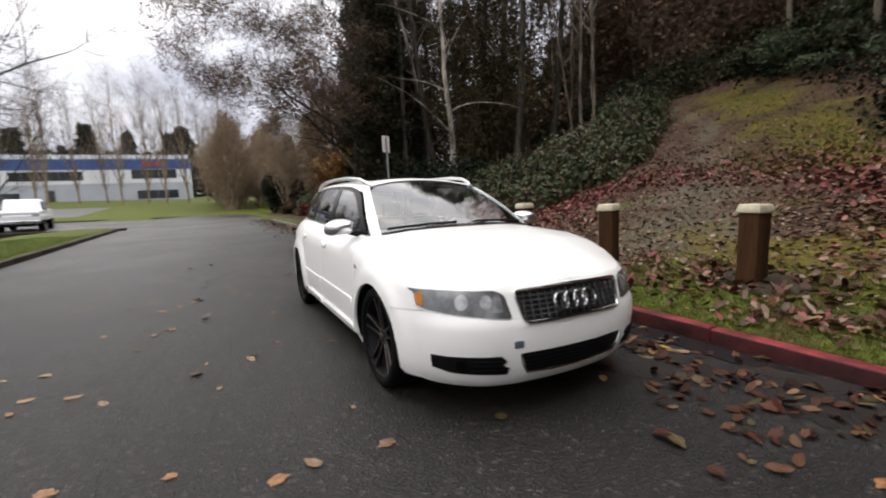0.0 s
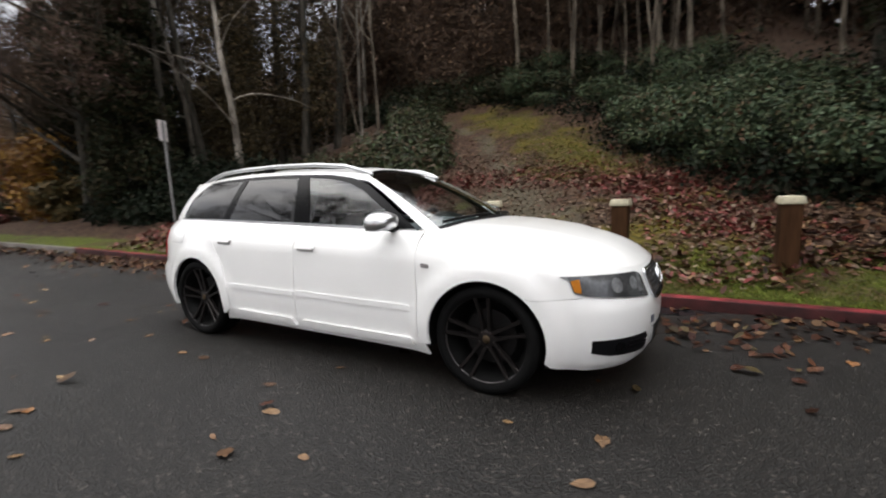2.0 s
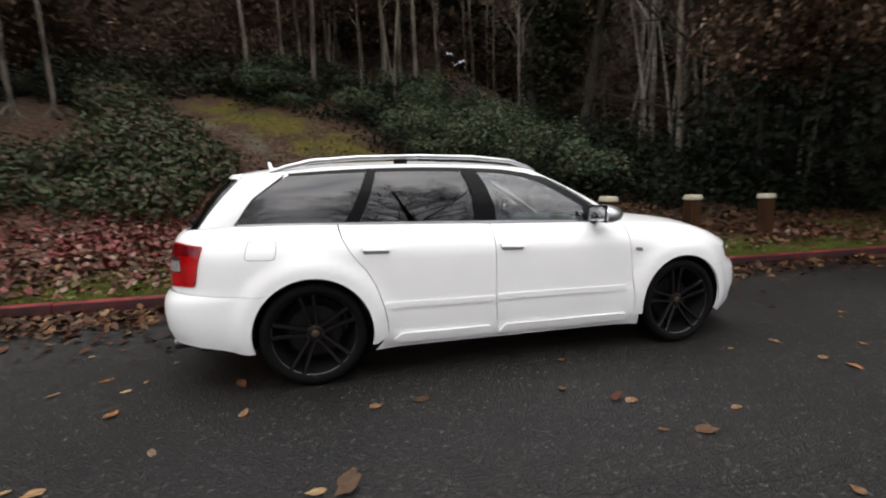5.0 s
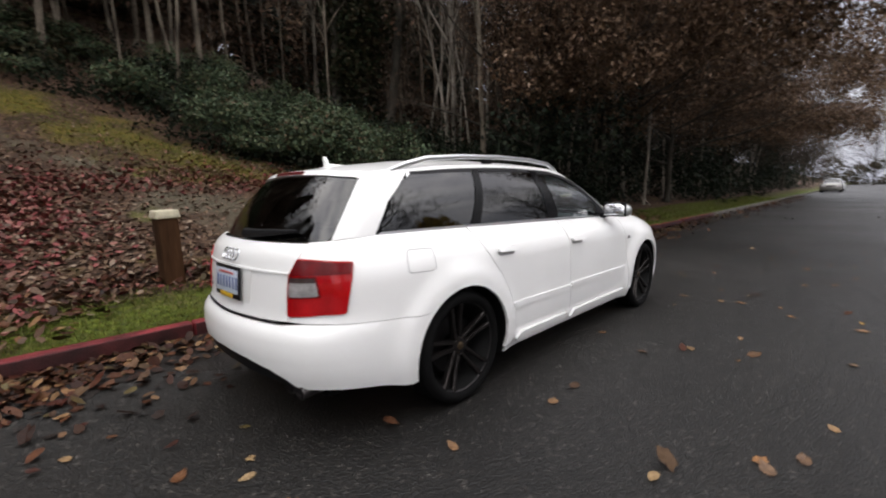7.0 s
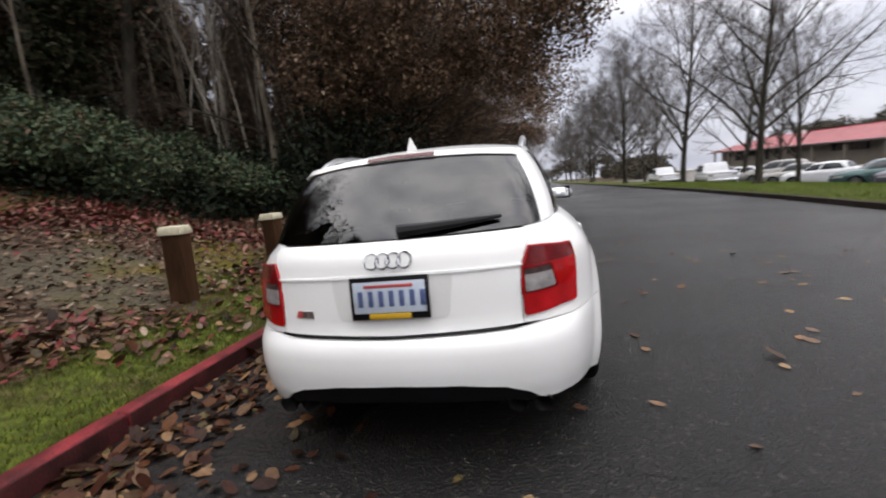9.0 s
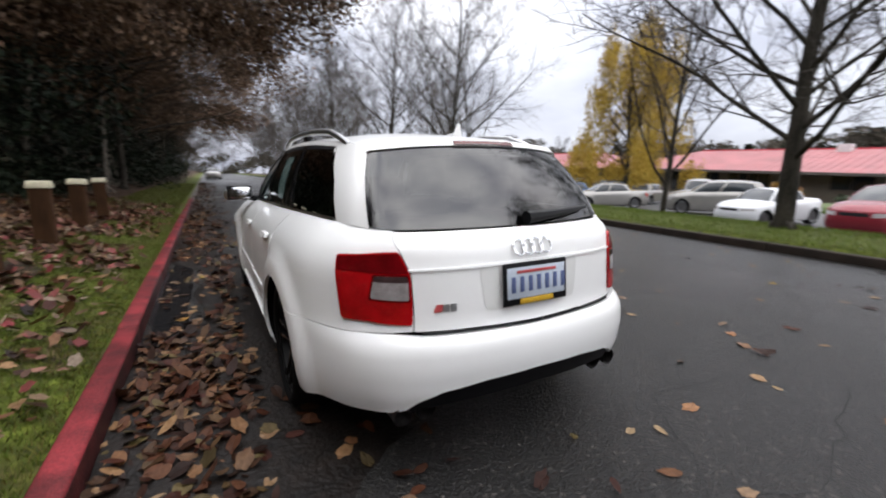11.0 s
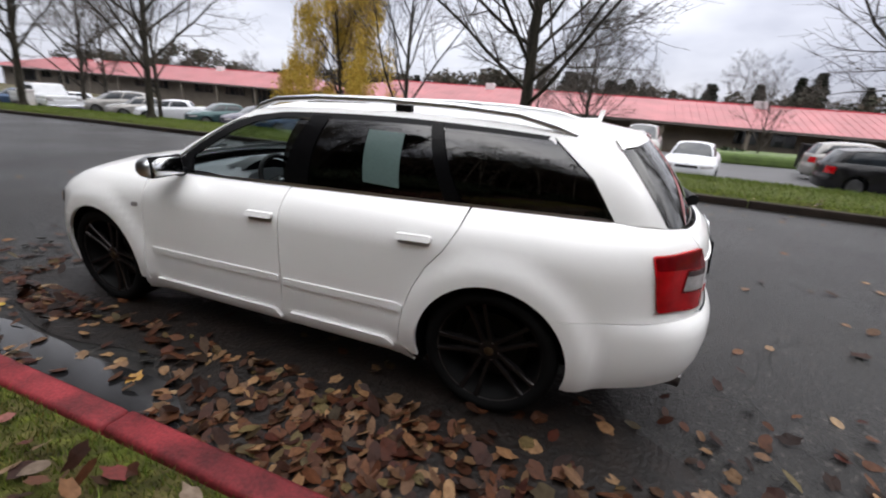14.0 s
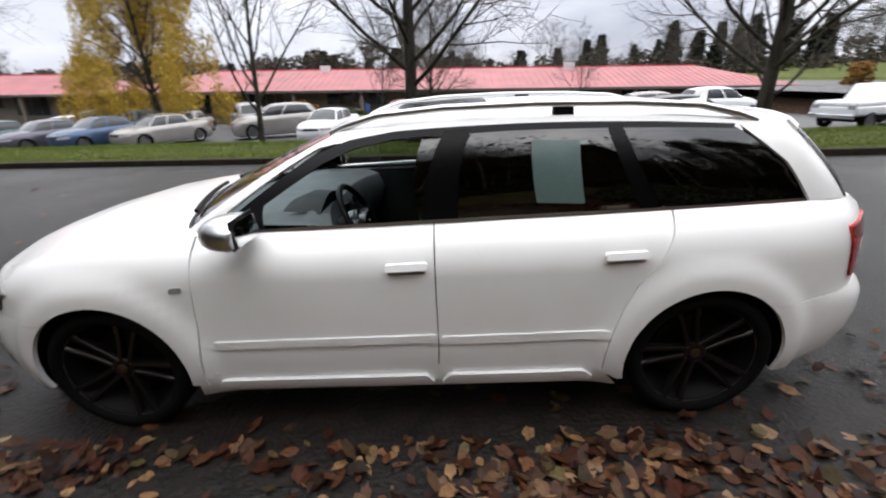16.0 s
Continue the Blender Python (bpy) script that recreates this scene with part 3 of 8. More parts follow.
def smooth_line(pts, per=16):
    """A dense curve through points, square to the middle line at both ends."""
    p = np.array(pts, float)
    flip = np.array([1, -1, 1])[:p.shape[1]]
    e = np.vstack([p[1] * flip, p, p[-2] * flip])
    out = []
    for i in range(1, len(e) - 2):
        for k in range(per):
            t = k / per
            a, b, c, d = e[i - 1], e[i], e[i + 1], e[i + 2]
            out.append(0.5 * ((2 * b) + (c - a) * t + (2 * a - 5 * b + 4 * c - d) * t * t + (3 * b - a - 3 * c + d) * t ** 3))
    return np.array(out + [p[-1]])


AXLE, WHEEL_R, ARCH_R, HUB_Z = 1.326, 0.322, 0.355, 0.322


class LowerBody:
    """Body below the belt line: u runs along the plan from nose to tail, v is the height."""

    plan = smooth_line([(2.210, 0), (2.202, 0.2), (2.174, 0.39), (2.12, 0.550), (2.03, 0.682), (1.912, 0.780), (1.74, 0.850), (1.48, 0.888), (1.1, 0.893), (0.5, 0.891), (0, 0.890), (-0.6, 0.888), (-1.1, 0.882),
                        (-1.45, 0.868), (-1.75, 0.834), (-1.975, 0.765), (-2.115, 0.689), (-2.205, 0.582), (-2.265, 0.410), (-2.296, 0.2), (-2.305, 0)])
    side = [(0.14, 0.07), (0.19, 0.045), (0.24, 0.024), (0.30, 0.010), (0.40, 0.0), (0.55, 0.0), (0.66, 0.003), (0.76, 0.009), (0.80, 0.013), (0.85, 0.035), (0.88, 0.053), (0.91, 0.080), (0.935, 0.110), (0.955, 0.142)]
    nose = [(0.14, 0.13), (0.20, 0.06), (0.26, 0.028), (0.34, 0.008), (0.42, 0.0), (0.50, 0.002), (0.545, 0.010), (0.575, 0.026), (0.62, 0.042), (0.68, 0.06), (0.72, 0.078), (0.75, 0.105), (0.78, 0.14)]
    tail = [(0.14, 0.16), (0.22, 0.075), (0.28, 0.04), (0.36, 0.012), (0.45, 0.0), (0.53, 0.004), (0.565, 0.018), (0.585, 0.04), (0.605, 0.052), (0.63, 0.058), (0.75, 0.066), (0.83, 0.075), (0.90, 0.092), (0.94, 0.115), (0.965, 0.145)]
    top_line = [(-2.3, 0.962), (-2.1, 0.965), (-1.95, 0.978), (-1.8, 0.985), (-1.5, 0.985), (-1.0, 0.978), (-0.5, 0.968), (0, 0.956), (0.45, 0.943), (0.9, 0.932), (1.35, 0.908), (1.6, 0.866), (1.84, 0.802), (2.0, 0.760), (2.13, 0.736), (2.23, 0.728)]

    def __init__(self):
        d = np.gradient(self.plan, axis=0)
        d /= np.linalg.norm(d, axis=1)[:, None]
        self.nrm = np.stack([-d[:, 1], d[:, 0]], 1)
        self.nrm *= np.sign((self.nrm * (self.plan - [0, 0])).sum(1))[:, None]
        seg = np.linalg.norm(np.diff(self.plan, axis=0), axis=1)
        self.s = np.r_[0, np.cumsum(seg)]
        self.end = self.s[-1]

    def at_x(self, x):
        return float(np.interp(-x, -self.plan[:, 0], self.s))

    def at_front(self, y):
        half = self.plan[:, 0] > 1.3
        return float(np.interp(y * 1.12, self.plan[half, 1], self.s[half]))

    def at_back(self, y):
        half = self.plan[:, 0] < -1.3
        return float(np.interp(-y, -self.plan[half, 1], self.s[half]))

    def top(self, u):
        return float(lerp_table(np.interp(u, self.s, self.plan[:, 0]), self.top_line))

    def pt(self, u, v, off=0.0):
        x, y = np.interp(u, self.s, self.plan[:, 0]), np.interp(u, self.s, self.plan[:, 1])
        nx, ny = np.interp(u, self.s, self.nrm[:, 0]), np.interp(u, self.s, self.nrm[:, 1])
        top = lerp_table(x, self.top_line)
        ve = v if v < 0.6 else 0.6 + (v - 0.6) * 0.355 / max(0.05, top - 0.6)
        vf = v
        wf, wr = np.clip((nx - 0.12) / 0.55, 0, 1), np.clip((-nx - 0.12) / 0.55, 0, 1)
        wf, wr = wf * wf * (3 - 2 * wf), wr * wr * (3 - 2 * wr)
        inset = (1 - wf - wr) * lerp_table(ve, self.side) + wf * lerp_table(vf, self.nose) + wr * lerp_table(vf, self.tail)
        for ax in (AXLE, -AXLE):
            q = math.hypot(x - ax, v - HUB_Z)
            if q < 0.52 and v < 0.8:
                k = min(1.0, max(0.0, (0.50 - q) / 0.085))
                inset -= 0.028 * k * k * (3 - 2 * k) * (1 - wf)
        o = off - inset
        return Vector((x + nx * o, y + ny * o, v))


BODY = LowerBody()


def roof_z(x, y):
    c = lerp_table(x, [(-1.95, 1.295), (-1.83, 1.325), (-1.6, 1.362), (-1.2, 1.402), (-0.7, 1.420), (-0.3, 1.416), (0.0, 1.402), (0.15, 1.386), (0.3, 1.362), (0.5, 1.31)])
    return float(c - 0.052 * (abs(y) / 0.57) ** 2.2)


class Cabin:
    """Glasshouse: u runs round the plan from windscreen to rear window, v from belt to roof."""

    low = smooth_line([(1.08, 0, 0.985), (1.06, 0.25, 0.98), (1.00, 0.53, 0.962), (0.93, 0.700, 0.938), (0.80, 0.736, 0.930), (0.45, 0.748, 0.943), (0, 0.752, 0.956), (-0.5, 0.749, 0.968), (-1.0, 0.74, 0.978),
                       (-1.45, 0.716, 0.985), (-1.78, 0.676, 0.985), (-1.93, 0.632, 0.978), (-2.03, 0.55, 0.966), (-2.10, 0.3, 0.962), (-2.13, 0, 0.962)])
    high = smooth_line([(x, y, roof_z(x, y)) for x, y in ((0.10, 0), (0.12, 0.23), (0.18, 0.42), (0.26, 0.535), (0.15, 0.565), (-0.10, 0.580), (-0.40, 0.588), (-0.75, 0.588), (-1.1, 0.58), (-1.40, 0.56), (-1.62, 0.54),
                                                            (-1.72, 0.50), (-1.78, 0.42), (-1.82, 0.24), (-1.835, 0))])

    def pt(self, u, v, off=0.0):
        k = np.arange(len(self.low)) / 16.0
        a = np.array([np.interp(u, k, self.low[:, i]) for i in range(3)])
        b = np.array([np.interp(u, k, self.high[:, i]) for i in range(3)])
        c = a + (b - a) * v
        a2 = np.array([np.interp(u + 0.05, k, self.low[:, i]) for i in range(3)])
        a1 = np.array([np.interp(u - 0.05, k, self.low[:, i]) for i in range(3)])
        t = a2 - a1
        n = np.array([-t[1], t[0], 0.0])
        if n @ np.array([a[0] + 0.5, a[1], 0]) < 0:
            n = -n
        n /= np.linalg.norm(n)
        n = n * 0.9 + np.array([0, 0, 0.42])
        bow = np.interp(u, [0, 2.8, 4, 9.5, 11, 14], [0.035, 0.025, 0.030, 0.030, 0.02, 0.025])
        c = c + n * (bow * 4 * v * (1 - v) + off)
        return Vector(c)

    def find(self, x, z, u0=3.2, u1=11.0):
        """The u and v of a place seen square from the side."""
        best = None
        us, vs = np.linspace(u0, u1, 79), np.linspace(-0.02, 1.02, 27)
        if not hasattr(self, "grid"):
            self.grid = {}
        key = (u0, u1)
        if key not in self.grid:
            self.grid[key] = [(u, v, self.pt(u, v)) for u in us for v in vs]
        u, v, _ = min(self.grid[key], key=lambda g: (g[2].x - x) ** 2 + (g[2].z - z) ** 2)
        for _ in range(6):
            p, pu, pv = self.pt(u, v), self.pt(u + 0.01, v), self.pt(u, v + 0.01)
            j = np.array([[(pu.x - p.x) / 0.01, (pv.x - p.x) / 0.01], [(pu.z - p.z) / 0.01, (pv.z - p.z) / 0.01]])
            s = np.linalg.solve(j, [x - p.x, z - p.z])
            u, v = u + float(np.clip(s[0], -0.4, 0.4)), v + float(np.clip(s[1], -0.2, 0.2))
        return u, v


CAB = Cabin()


class Flat:
    """A surface seen from above: u is x, v is y."""

    def __init__(self, zfun):
        self.zfun = zfun

    def pt(self, u, v, off=0.0):
        return Vector((u, v, self.zfun(u, v) + off))


def rounded(poly, r, n=4):
    """The polygon with its corners rounded."""
    out = []
    for i in range(len(poly)):
        a, b, c = (np.array(poly[(i + k) % len(poly)][:2], float) for k in (-1, 0, 1))
        rr = poly[i][2] if len(poly[i]) > 2 else r
        d1, d2 = a - b, c - b
        l1, l2 = np.linalg.norm(d1), np.linalg.norm(d2)
        t = min(rr, l1 * 0.45, l2 * 0.45)
        if t < 1e-4:
            out.append(tuple(b))
            continue
        p, q = b + d1 / l1 * t, b + d2 / l2 * t
        for k in range(n + 1):
            f = k / n
            out.append(tuple((1 - f) ** 2 * p + 2 * f * (1 - f) * b + f * f * q))
    return out


def dense(poly, step):
    out = []
    for i, p in enumerate(poly):
        q = poly[(i + 1) % len(poly)]
        n = max(1, int(math.dist(p, q) / step))
        out += [(p[0] + (q[0] - p[0]) * k / n, p[1] + (q[1] - p[1]) * k / n) for k in range(n)]
    return out


def panel(surf, poly, du, dv, off=0.0, thick=0.018, sides=(1,), centre=False):
    """A sheet of the surface inside the outline, with turned-in edges. sides: 1 left, -1 right. centre: two halves joined on the middle line."""
    bm = bmesh.new()
    face = bm.faces.new([bm.verts.new((p[0], p[1], 0)) for p in poly])
    us, vs = [p[0] for p in poly], [p[1] for p in poly]
    for k in range(math.ceil(min(us) / du), math.floor(max(us) / du) + 1):
        bmesh.ops.bisect_plane(bm, geom=bm.verts[:] + bm.edges[:] + bm.faces[:], plane_co=(k * du, 0, 0), plane_no=(1, 0, 0), dist=1e-5)
    for k in range(math.ceil(min(vs) / dv), math.floor(max(vs) / dv) + 1):
        bmesh.ops.bisect_plane(bm, geom=bm.verts[:] + bm.edges[:] + bm.faces[:], plane_co=(0, k * dv, 0), plane_no=(0, 1, 0), dist=1e-5)
    bmesh.ops.remove_doubles(bm, verts=bm.verts[:], dist=2e-4)
    bm.verts.index_update()
    flat = [(v.co.x, v.co.y) for v in bm.verts]
    faces = [[v.index for v in f.verts] for f in bm.faces]
    rim = [(e.verts[0].index, e.verts[1].index) for e in bm.edges if len(e.link_faces) == 1]
    bm.free()
    out = bmesh.new()
    for s in sides:
        top = []
        for u, v in flat:
            p = surf.pt(u, v, off)
            top.append(out.verts.new((p.x, p.y * s, p.z)))
        for f in faces:
            try:
                out.faces.new([top[i] for i in f])
            except ValueError:
                pass
        if thick:
            low = {}
            for a, b in rim:
                for i in (a, b):
                    if i not in low:
                        p = surf.pt(*flat[i], off - thick)
                        low[i] = out.verts.new((p.x, p.y * s, p.z))
                if centre and abs(top[a].co.y) < 1e-3 and abs(top[b].co.y) < 1e-3:
                    continue
                out.faces.new((top[a], top[b], low[b], low[a]))
    if centre:
        bmesh.ops.remove_doubles(out, verts=out.verts[:], dist=6e-4)
    return out


def sheet_part(name, bm, material, parent, label=""):
    me = bpy.data.meshes.new(name)
    bmesh.ops.recalc_face_normals(bm, faces=bm.faces[:])
    bm.to_mesh(me)
    bm.free()
    me.materials.append(material)
    me.shade_smooth()
    me.set_sharp_from_angle(angle=radians(42))
    ob = new(name, me)
    ob.parent = parent
    return tagged(ob, label)


def arch(ax, a0, a1, r=ARCH_R, n=22):
    return [(ax + r * math.cos(radians(a0 + (a1 - a0) * k / n)), HUB_Z + r * math.sin(radians(a0 + (a1 - a0) * k / n))) for k in range(n + 1)]


def side_poly(pts):
    """Points (x, z) of the flank as (u, v) of the body."""
    return [(BODY.at_x(x), z) for x, z in pts]


car = thing("estate_car", SITE, "white estate car with black alloy wheels parked by the kerb", "car")
BUMP_F, BUMP_R = 1.64, -1.645


def top_edge(x0, x1, n=14, drop=0.0):
    return [(x0 + (x1 - x0) * k / n, BODY.top(BODY.at_x(x0 + (x1 - x0) * k / n)) - drop) for k in range(n + 1)]


G = 0.0025
for side, word in ((1, "left"), (-1, "right")):
    # front wing: from the lamp back to the door, over the arch
    wing = [(0.905 + G, 0.30), (0.90 + G, 0.255)] + [p for p in arch(AXLE, 190, 50, n=28) if p[1] > 0.25 and p[0] > 0.9] + [(1.60, 0.588), (1.84, 0.60), (1.83, 0.70), (1.80, 0.80)] + top_edge(1.795, 0.885, 16) + [(0.875, 0.80)]
    sheet_part("front_wing", panel(BODY, side_poly(wing), 0.04, 0.04, sides=(side,)), PAINT, car)
    # doors
    front = [(0.90 - G, 0.30), (0.875 - G, 0.80)] + top_edge(0.87, -0.155 + G, 14) + [(-0.155 + G, 0.80), (-0.158 + G, 0.42), (-0.15 + G, 0.285)]
    fd = sheet_part("front_door", panel(BODY, side_poly(front), 0.05, 0.04, sides=(side,)), PAINT, car)
    edge = [(-1.165, 0.978), (-1.14, 0.90), (-1.085, 0.80), (-1.00, 0.70), (-0.945, 0.60), (-0.905, 0.48), (-0.885, 0.38), (-0.88, 0.285)]
    rear = top_edge(-0.155 - G, -1.16 + G, 14) + [(x + G, z) for x, z in edge[1:]] + [(-0.15 - G, 0.285), (-0.158 - G, 0.42)]
    rd = sheet_part("rear_door", panel(BODY, side_poly(rear), 0.05, 0.04, sides=(side,)), PAINT, car)
    # quarter panel
    quarter = [(BODY.at_x(x - G), z) for x, z in edge] + [(BODY.at_x(-0.955), 0.235)]
    arc = [p for p in arch(-AXLE, -14, 130, n=28) if p[1] > 0.235]
    quarter += side_poly(arc + [(-1.62, 0.582), (-1.95, 0.592)]) + [(BODY.at_back(0.535), 0.605), (BODY.at_back(0.532), 0.66), (BODY.at_back(0.542), 0.82), (BODY.at_back(0.590), 0.905), (BODY.at_back(0.620), 0.937), (BODY.at_back(0.625), 0.966)] + side_poly(top_edge(-2.0, -1.17, 12))
    sheet_part("quarter_panel", panel(BODY, quarter, 0.04, 0.04, sides=(side,)), PAINT, car)
    # sill
    sill = [(0.96, 0.178), (0.935, 0.32)] + [(0.5, 0.32), (-0.145, 0.32), (-0.865, 0.32), (-0.96, 0.19), (-0.5, 0.19), (0.4, 0.185)]
    sheet_part("sill", panel(BODY, side_poly(sill), 0.08, 0.03, -0.004, sides=(side,)), PAINT, car)
    for nm, run in (("sill_blade", [(0.86, 0.222), (0.85, 0.276), (-0.10, 0.283), (-0.14, 0.222)]), ("sill_blade", [(-0.16, 0.222), (-0.20, 0.283), (-0.80, 0.288), (-0.85, 0.25), (-0.83, 0.225)])):
        sheet_part(nm, panel(BODY, side_poly(rounded(run, 0.02)), 0.06, 0.03, 0.020, 0.03, sides=(side,)), PAINT, car)
    # rubbing strips and handles
    for nm, door, x0, x1 in (("rubbing_strip", fd, 0.835, -0.145), ("rubbing_strip", rd, -0.17, -0.90)):
        run = [(x0, 0.447), (x0 - 0.005, 0.486), (x1, 0.496), (x1 + 0.004, 0.457)]
        sheet_part(nm, panel(BODY, side_poly(rounded(run, 0.012)), 0.08, 0.02, 0.008, 0.011, sides=(side,)), PAINT, door)
    for door, hx, hz in ((fd, -0.035, 0.812), (rd, -0.935, 0.832)):
        cup = rounded([(hx + 0.078, hz - 0.034), (hx + 0.075, hz + 0.008), (hx - 0.085, hz + 0.012), (hx - 0.085, hz - 0.030)], 0.02)
        sheet_part("handle_recess", panel(BODY, side_poly(cup), 0.03, 0.02, 0.0006, 0, sides=(side,)), RECESS_SHADE, door)
        bar = rounded([(hx + 0.085, hz - 0.011), (hx + 0.085, hz + 0.016), (hx - 0.09, hz + 0.021), (hx - 0.09, hz - 0.006)], 0.013)
        sheet_part("door_handle", panel(BODY, side_poly(bar), 0.02, 0.012, 0.026, 0.020, sides=(side,)), PAINT, door)
    sheet_part("side_repeater", panel(BODY, side_poly(rounded([(0.975, 0.722), (0.97, 0.748), (0.915, 0.752), (0.92, 0.726)], 0.012)), 0.03, 0.02, 0.004, 0.004, sides=(side,)), LAMP_CLEAR, car, "clear side indicator lens")

# bumpers, joined on the middle line
fb = [(0.0, 0.175), (0.0, 0.565)] + [(BODY.at_front(0.40), 0.560), (BODY.at_front(0.72), 0.605), (BODY.at_x(1.84), 0.597)] + side_poly([(1.60, 0.585)] + [p for p in arch(AXLE, 49.6, -14) if p[0] < 1.70]) + [(BODY.at_x(1.70), 0.212), (BODY.at_front(0.70), 0.185), (BODY.at_front(0.5), 0.175)]
sheet_part("front_bumper", panel(BODY, fb, 0.035, 0.03, sides=(1, -1), centre=True), PAINT, car)
nosep = [(0.0, 0.567), (BODY.at_front(0.40), 0.562), (BODY.at_front(0.72), 0.607), (BODY.at_x(1.8385), 0.602), (BODY.at_x(1.8285), 0.70), (BODY.at_x(1.7985), 0.80)] + [(u, BODY.top(u)) for u in np.linspace(BODY.at_x(1.7935), 0, 16)]
sheet_part("nose_panel", panel(BODY, nosep, 0.035, 0.03, sides=(1, -1), centre=True), PAINT, car)
rb = [(BODY.end, 0.402), (BODY.at_back(0.25), 0.394), (BODY.at_back(0.43), 0.372), (BODY.at_back(0.52), 0.335), (BODY.at_back(0.565), 0.300), (BODY.at_back(0.60), 0.288), (BODY.at_x(-2.06), 0.278), (BODY.at_x(-1.87), 0.258), (BODY.at_x(-1.70), 0.230)] + side_poly([p for p in arch(-AXLE, 194, 130.4) if p[1] > 0.235]) + side_poly([(-1.62, 0.579), (-1.95, 0.588)]) + [(BODY.at_back(0.62), 0.596), (BODY.at_back(0.5), 0.585), (BODY.end, 0.58)]
sheet_part("rear_bumper", panel(BODY, rb, 0.035, 0.03, sides=(1, -1), centre=True), PAINT, car)
sheet_part("bumper_step", panel(BODY, [(BODY.end, 0.585), (BODY.end, 0.592), (BODY.at_back(0.5), 0.600), (BODY.at_back(0.5), 0.594)], 0.06, 0.02, 0.004, 0.004, sides=(1, -1), centre=True), BLACK_TRIM, car)
sheet_part("rear_diffuser", panel(BODY, [(BODY.end, 0.318), (BODY.end, 0.408), (BODY.at_back(0.25), 0.40), (BODY.at_back(0.43), 0.378), (BODY.at_back(0.52), 0.341), (BODY.at_back(0.575), 0.296), (BODY.at_back(0.55), 0.276), (BODY.at_back(0.44), 0.300)], 0.06, 0.03, -0.016, 0.03, sides=(1, -1), centre=True), BLACK_TRIM, car, "black plastic diffuser")
gate = [(BODY.end, 0.596), (BODY.at_back(0.530), 0.604), (BODY.at_back(0.527), 0.66), (BODY.at_back(0.537), 0.82), (BODY.at_back(0.585), 0.905), (BODY.at_back(0.615), 0.935), (BODY.at_back(0.62), 0.962), (BODY.end, 0.962)]
tailgate = sheet_part("tailgate", panel(BODY, gate, 0.04, 0.03, sides=(1, -1), centre=True), PAINT, car)
sheet_part("tailgate_crease", panel(BODY, [(BODY.end, 0.828), (BODY.end, 0.842), (BODY.at_back(0.56), 0.835), (BODY.at_back(0.56), 0.828)], 0.06, 0.02, 0.007, 0.012, sides=(1, -1), centre=True), PAINT, tailgate)


# bonnet and roof
def bonnet_z(x, y):
    c = lerp_table(x, [(0.7, 1.0), (1.08, 0.985), (1.35, 0.964), (1.6, 0.928), (1.84, 0.874), (1.98, 0.826), (2.065, 0.775), (2.11, 0.740)])
    e = lerp_table(x, LowerBody.top_line)
    u = BODY.at_x(x)
    w = max(0.2, BODY.pt(u, BODY.top(u)).y)
    return float(e + (c - e) * (1 - min(1.0, abs(y) / w) ** 2.4))


rim_line = [BODY.pt(u, BODY.top(u)) for u in np.linspace(0.0, BODY.at_x(0.875), 36)]
hood_poly = [(p.x + 0.001, max(0.0, p.y)) for p in rim_line] + [(0.80, 0.70), (0.93, 0.62), (1.0, 0.47), (1.055, 0.24), (1.075, 0.0)]
rim_x = np.array([p.x for p in rim_line])
rim_y = np.array([p.y for p in rim_line])
rim_z = np.array([p.z for p in rim_line])


def hood_surface(x, y):
    w = float(np.interp(x, rim_x[::-1], rim_y[::-1])) if x < rim_x.max() else 0.05
    e = float(np.interp(x, rim_x[::-1], rim_z[::-1]))
    c = float(lerp_table(x, [(0.7, 1.0), (1.08, 0.985), (1.35, 0.964), (1.6, 0.930), (1.84, 0.874), (1.98, 0.826), (2.065, 0.775), (2.11, 0.740)]))
    c = max(c, e)
    f = min(1.0, abs(y) / max(0.03, w))
    z = e + (c - e) * (1 - f ** 2.6)
    return z + 0.006 * math.exp(-((abs(y) - 0.36 - 0.12 * (1.9 - x)) / 0.05) ** 2) * (1 - f)


sheet_part("bonnet", panel(Flat(hood_surface), hood_poly, 0.04, 0.04, sides=(1, -1), centre=True), PAINT, car)
kk = np.arange(len(CAB.high)) / 16.0
roof_poly = [(float(np.interp(u, kk, CAB.high[:, 0])), float(np.interp(u, kk, CAB.high[:, 1]))) for u in np.linspace(0, 14, 90)]
roof_panel = sheet_part("roof", panel(Flat(roof_z), roof_poly, 0.08, 0.06, 0.001, 0.012, sides=(1, -1), centre=True), PAINT, car)
sheet_part("sunroof", panel(Flat(roof_z), rounded([(0.02, 0), (0.02, 0.40), (-0.42, 0.42), (-0.42, 0)], 0.05), 0.08, 0.06, 0.005, 0.008, sides=(1, -1), centre=True), GLOSS_BLACK, roof_panel, "black glass sunroof")

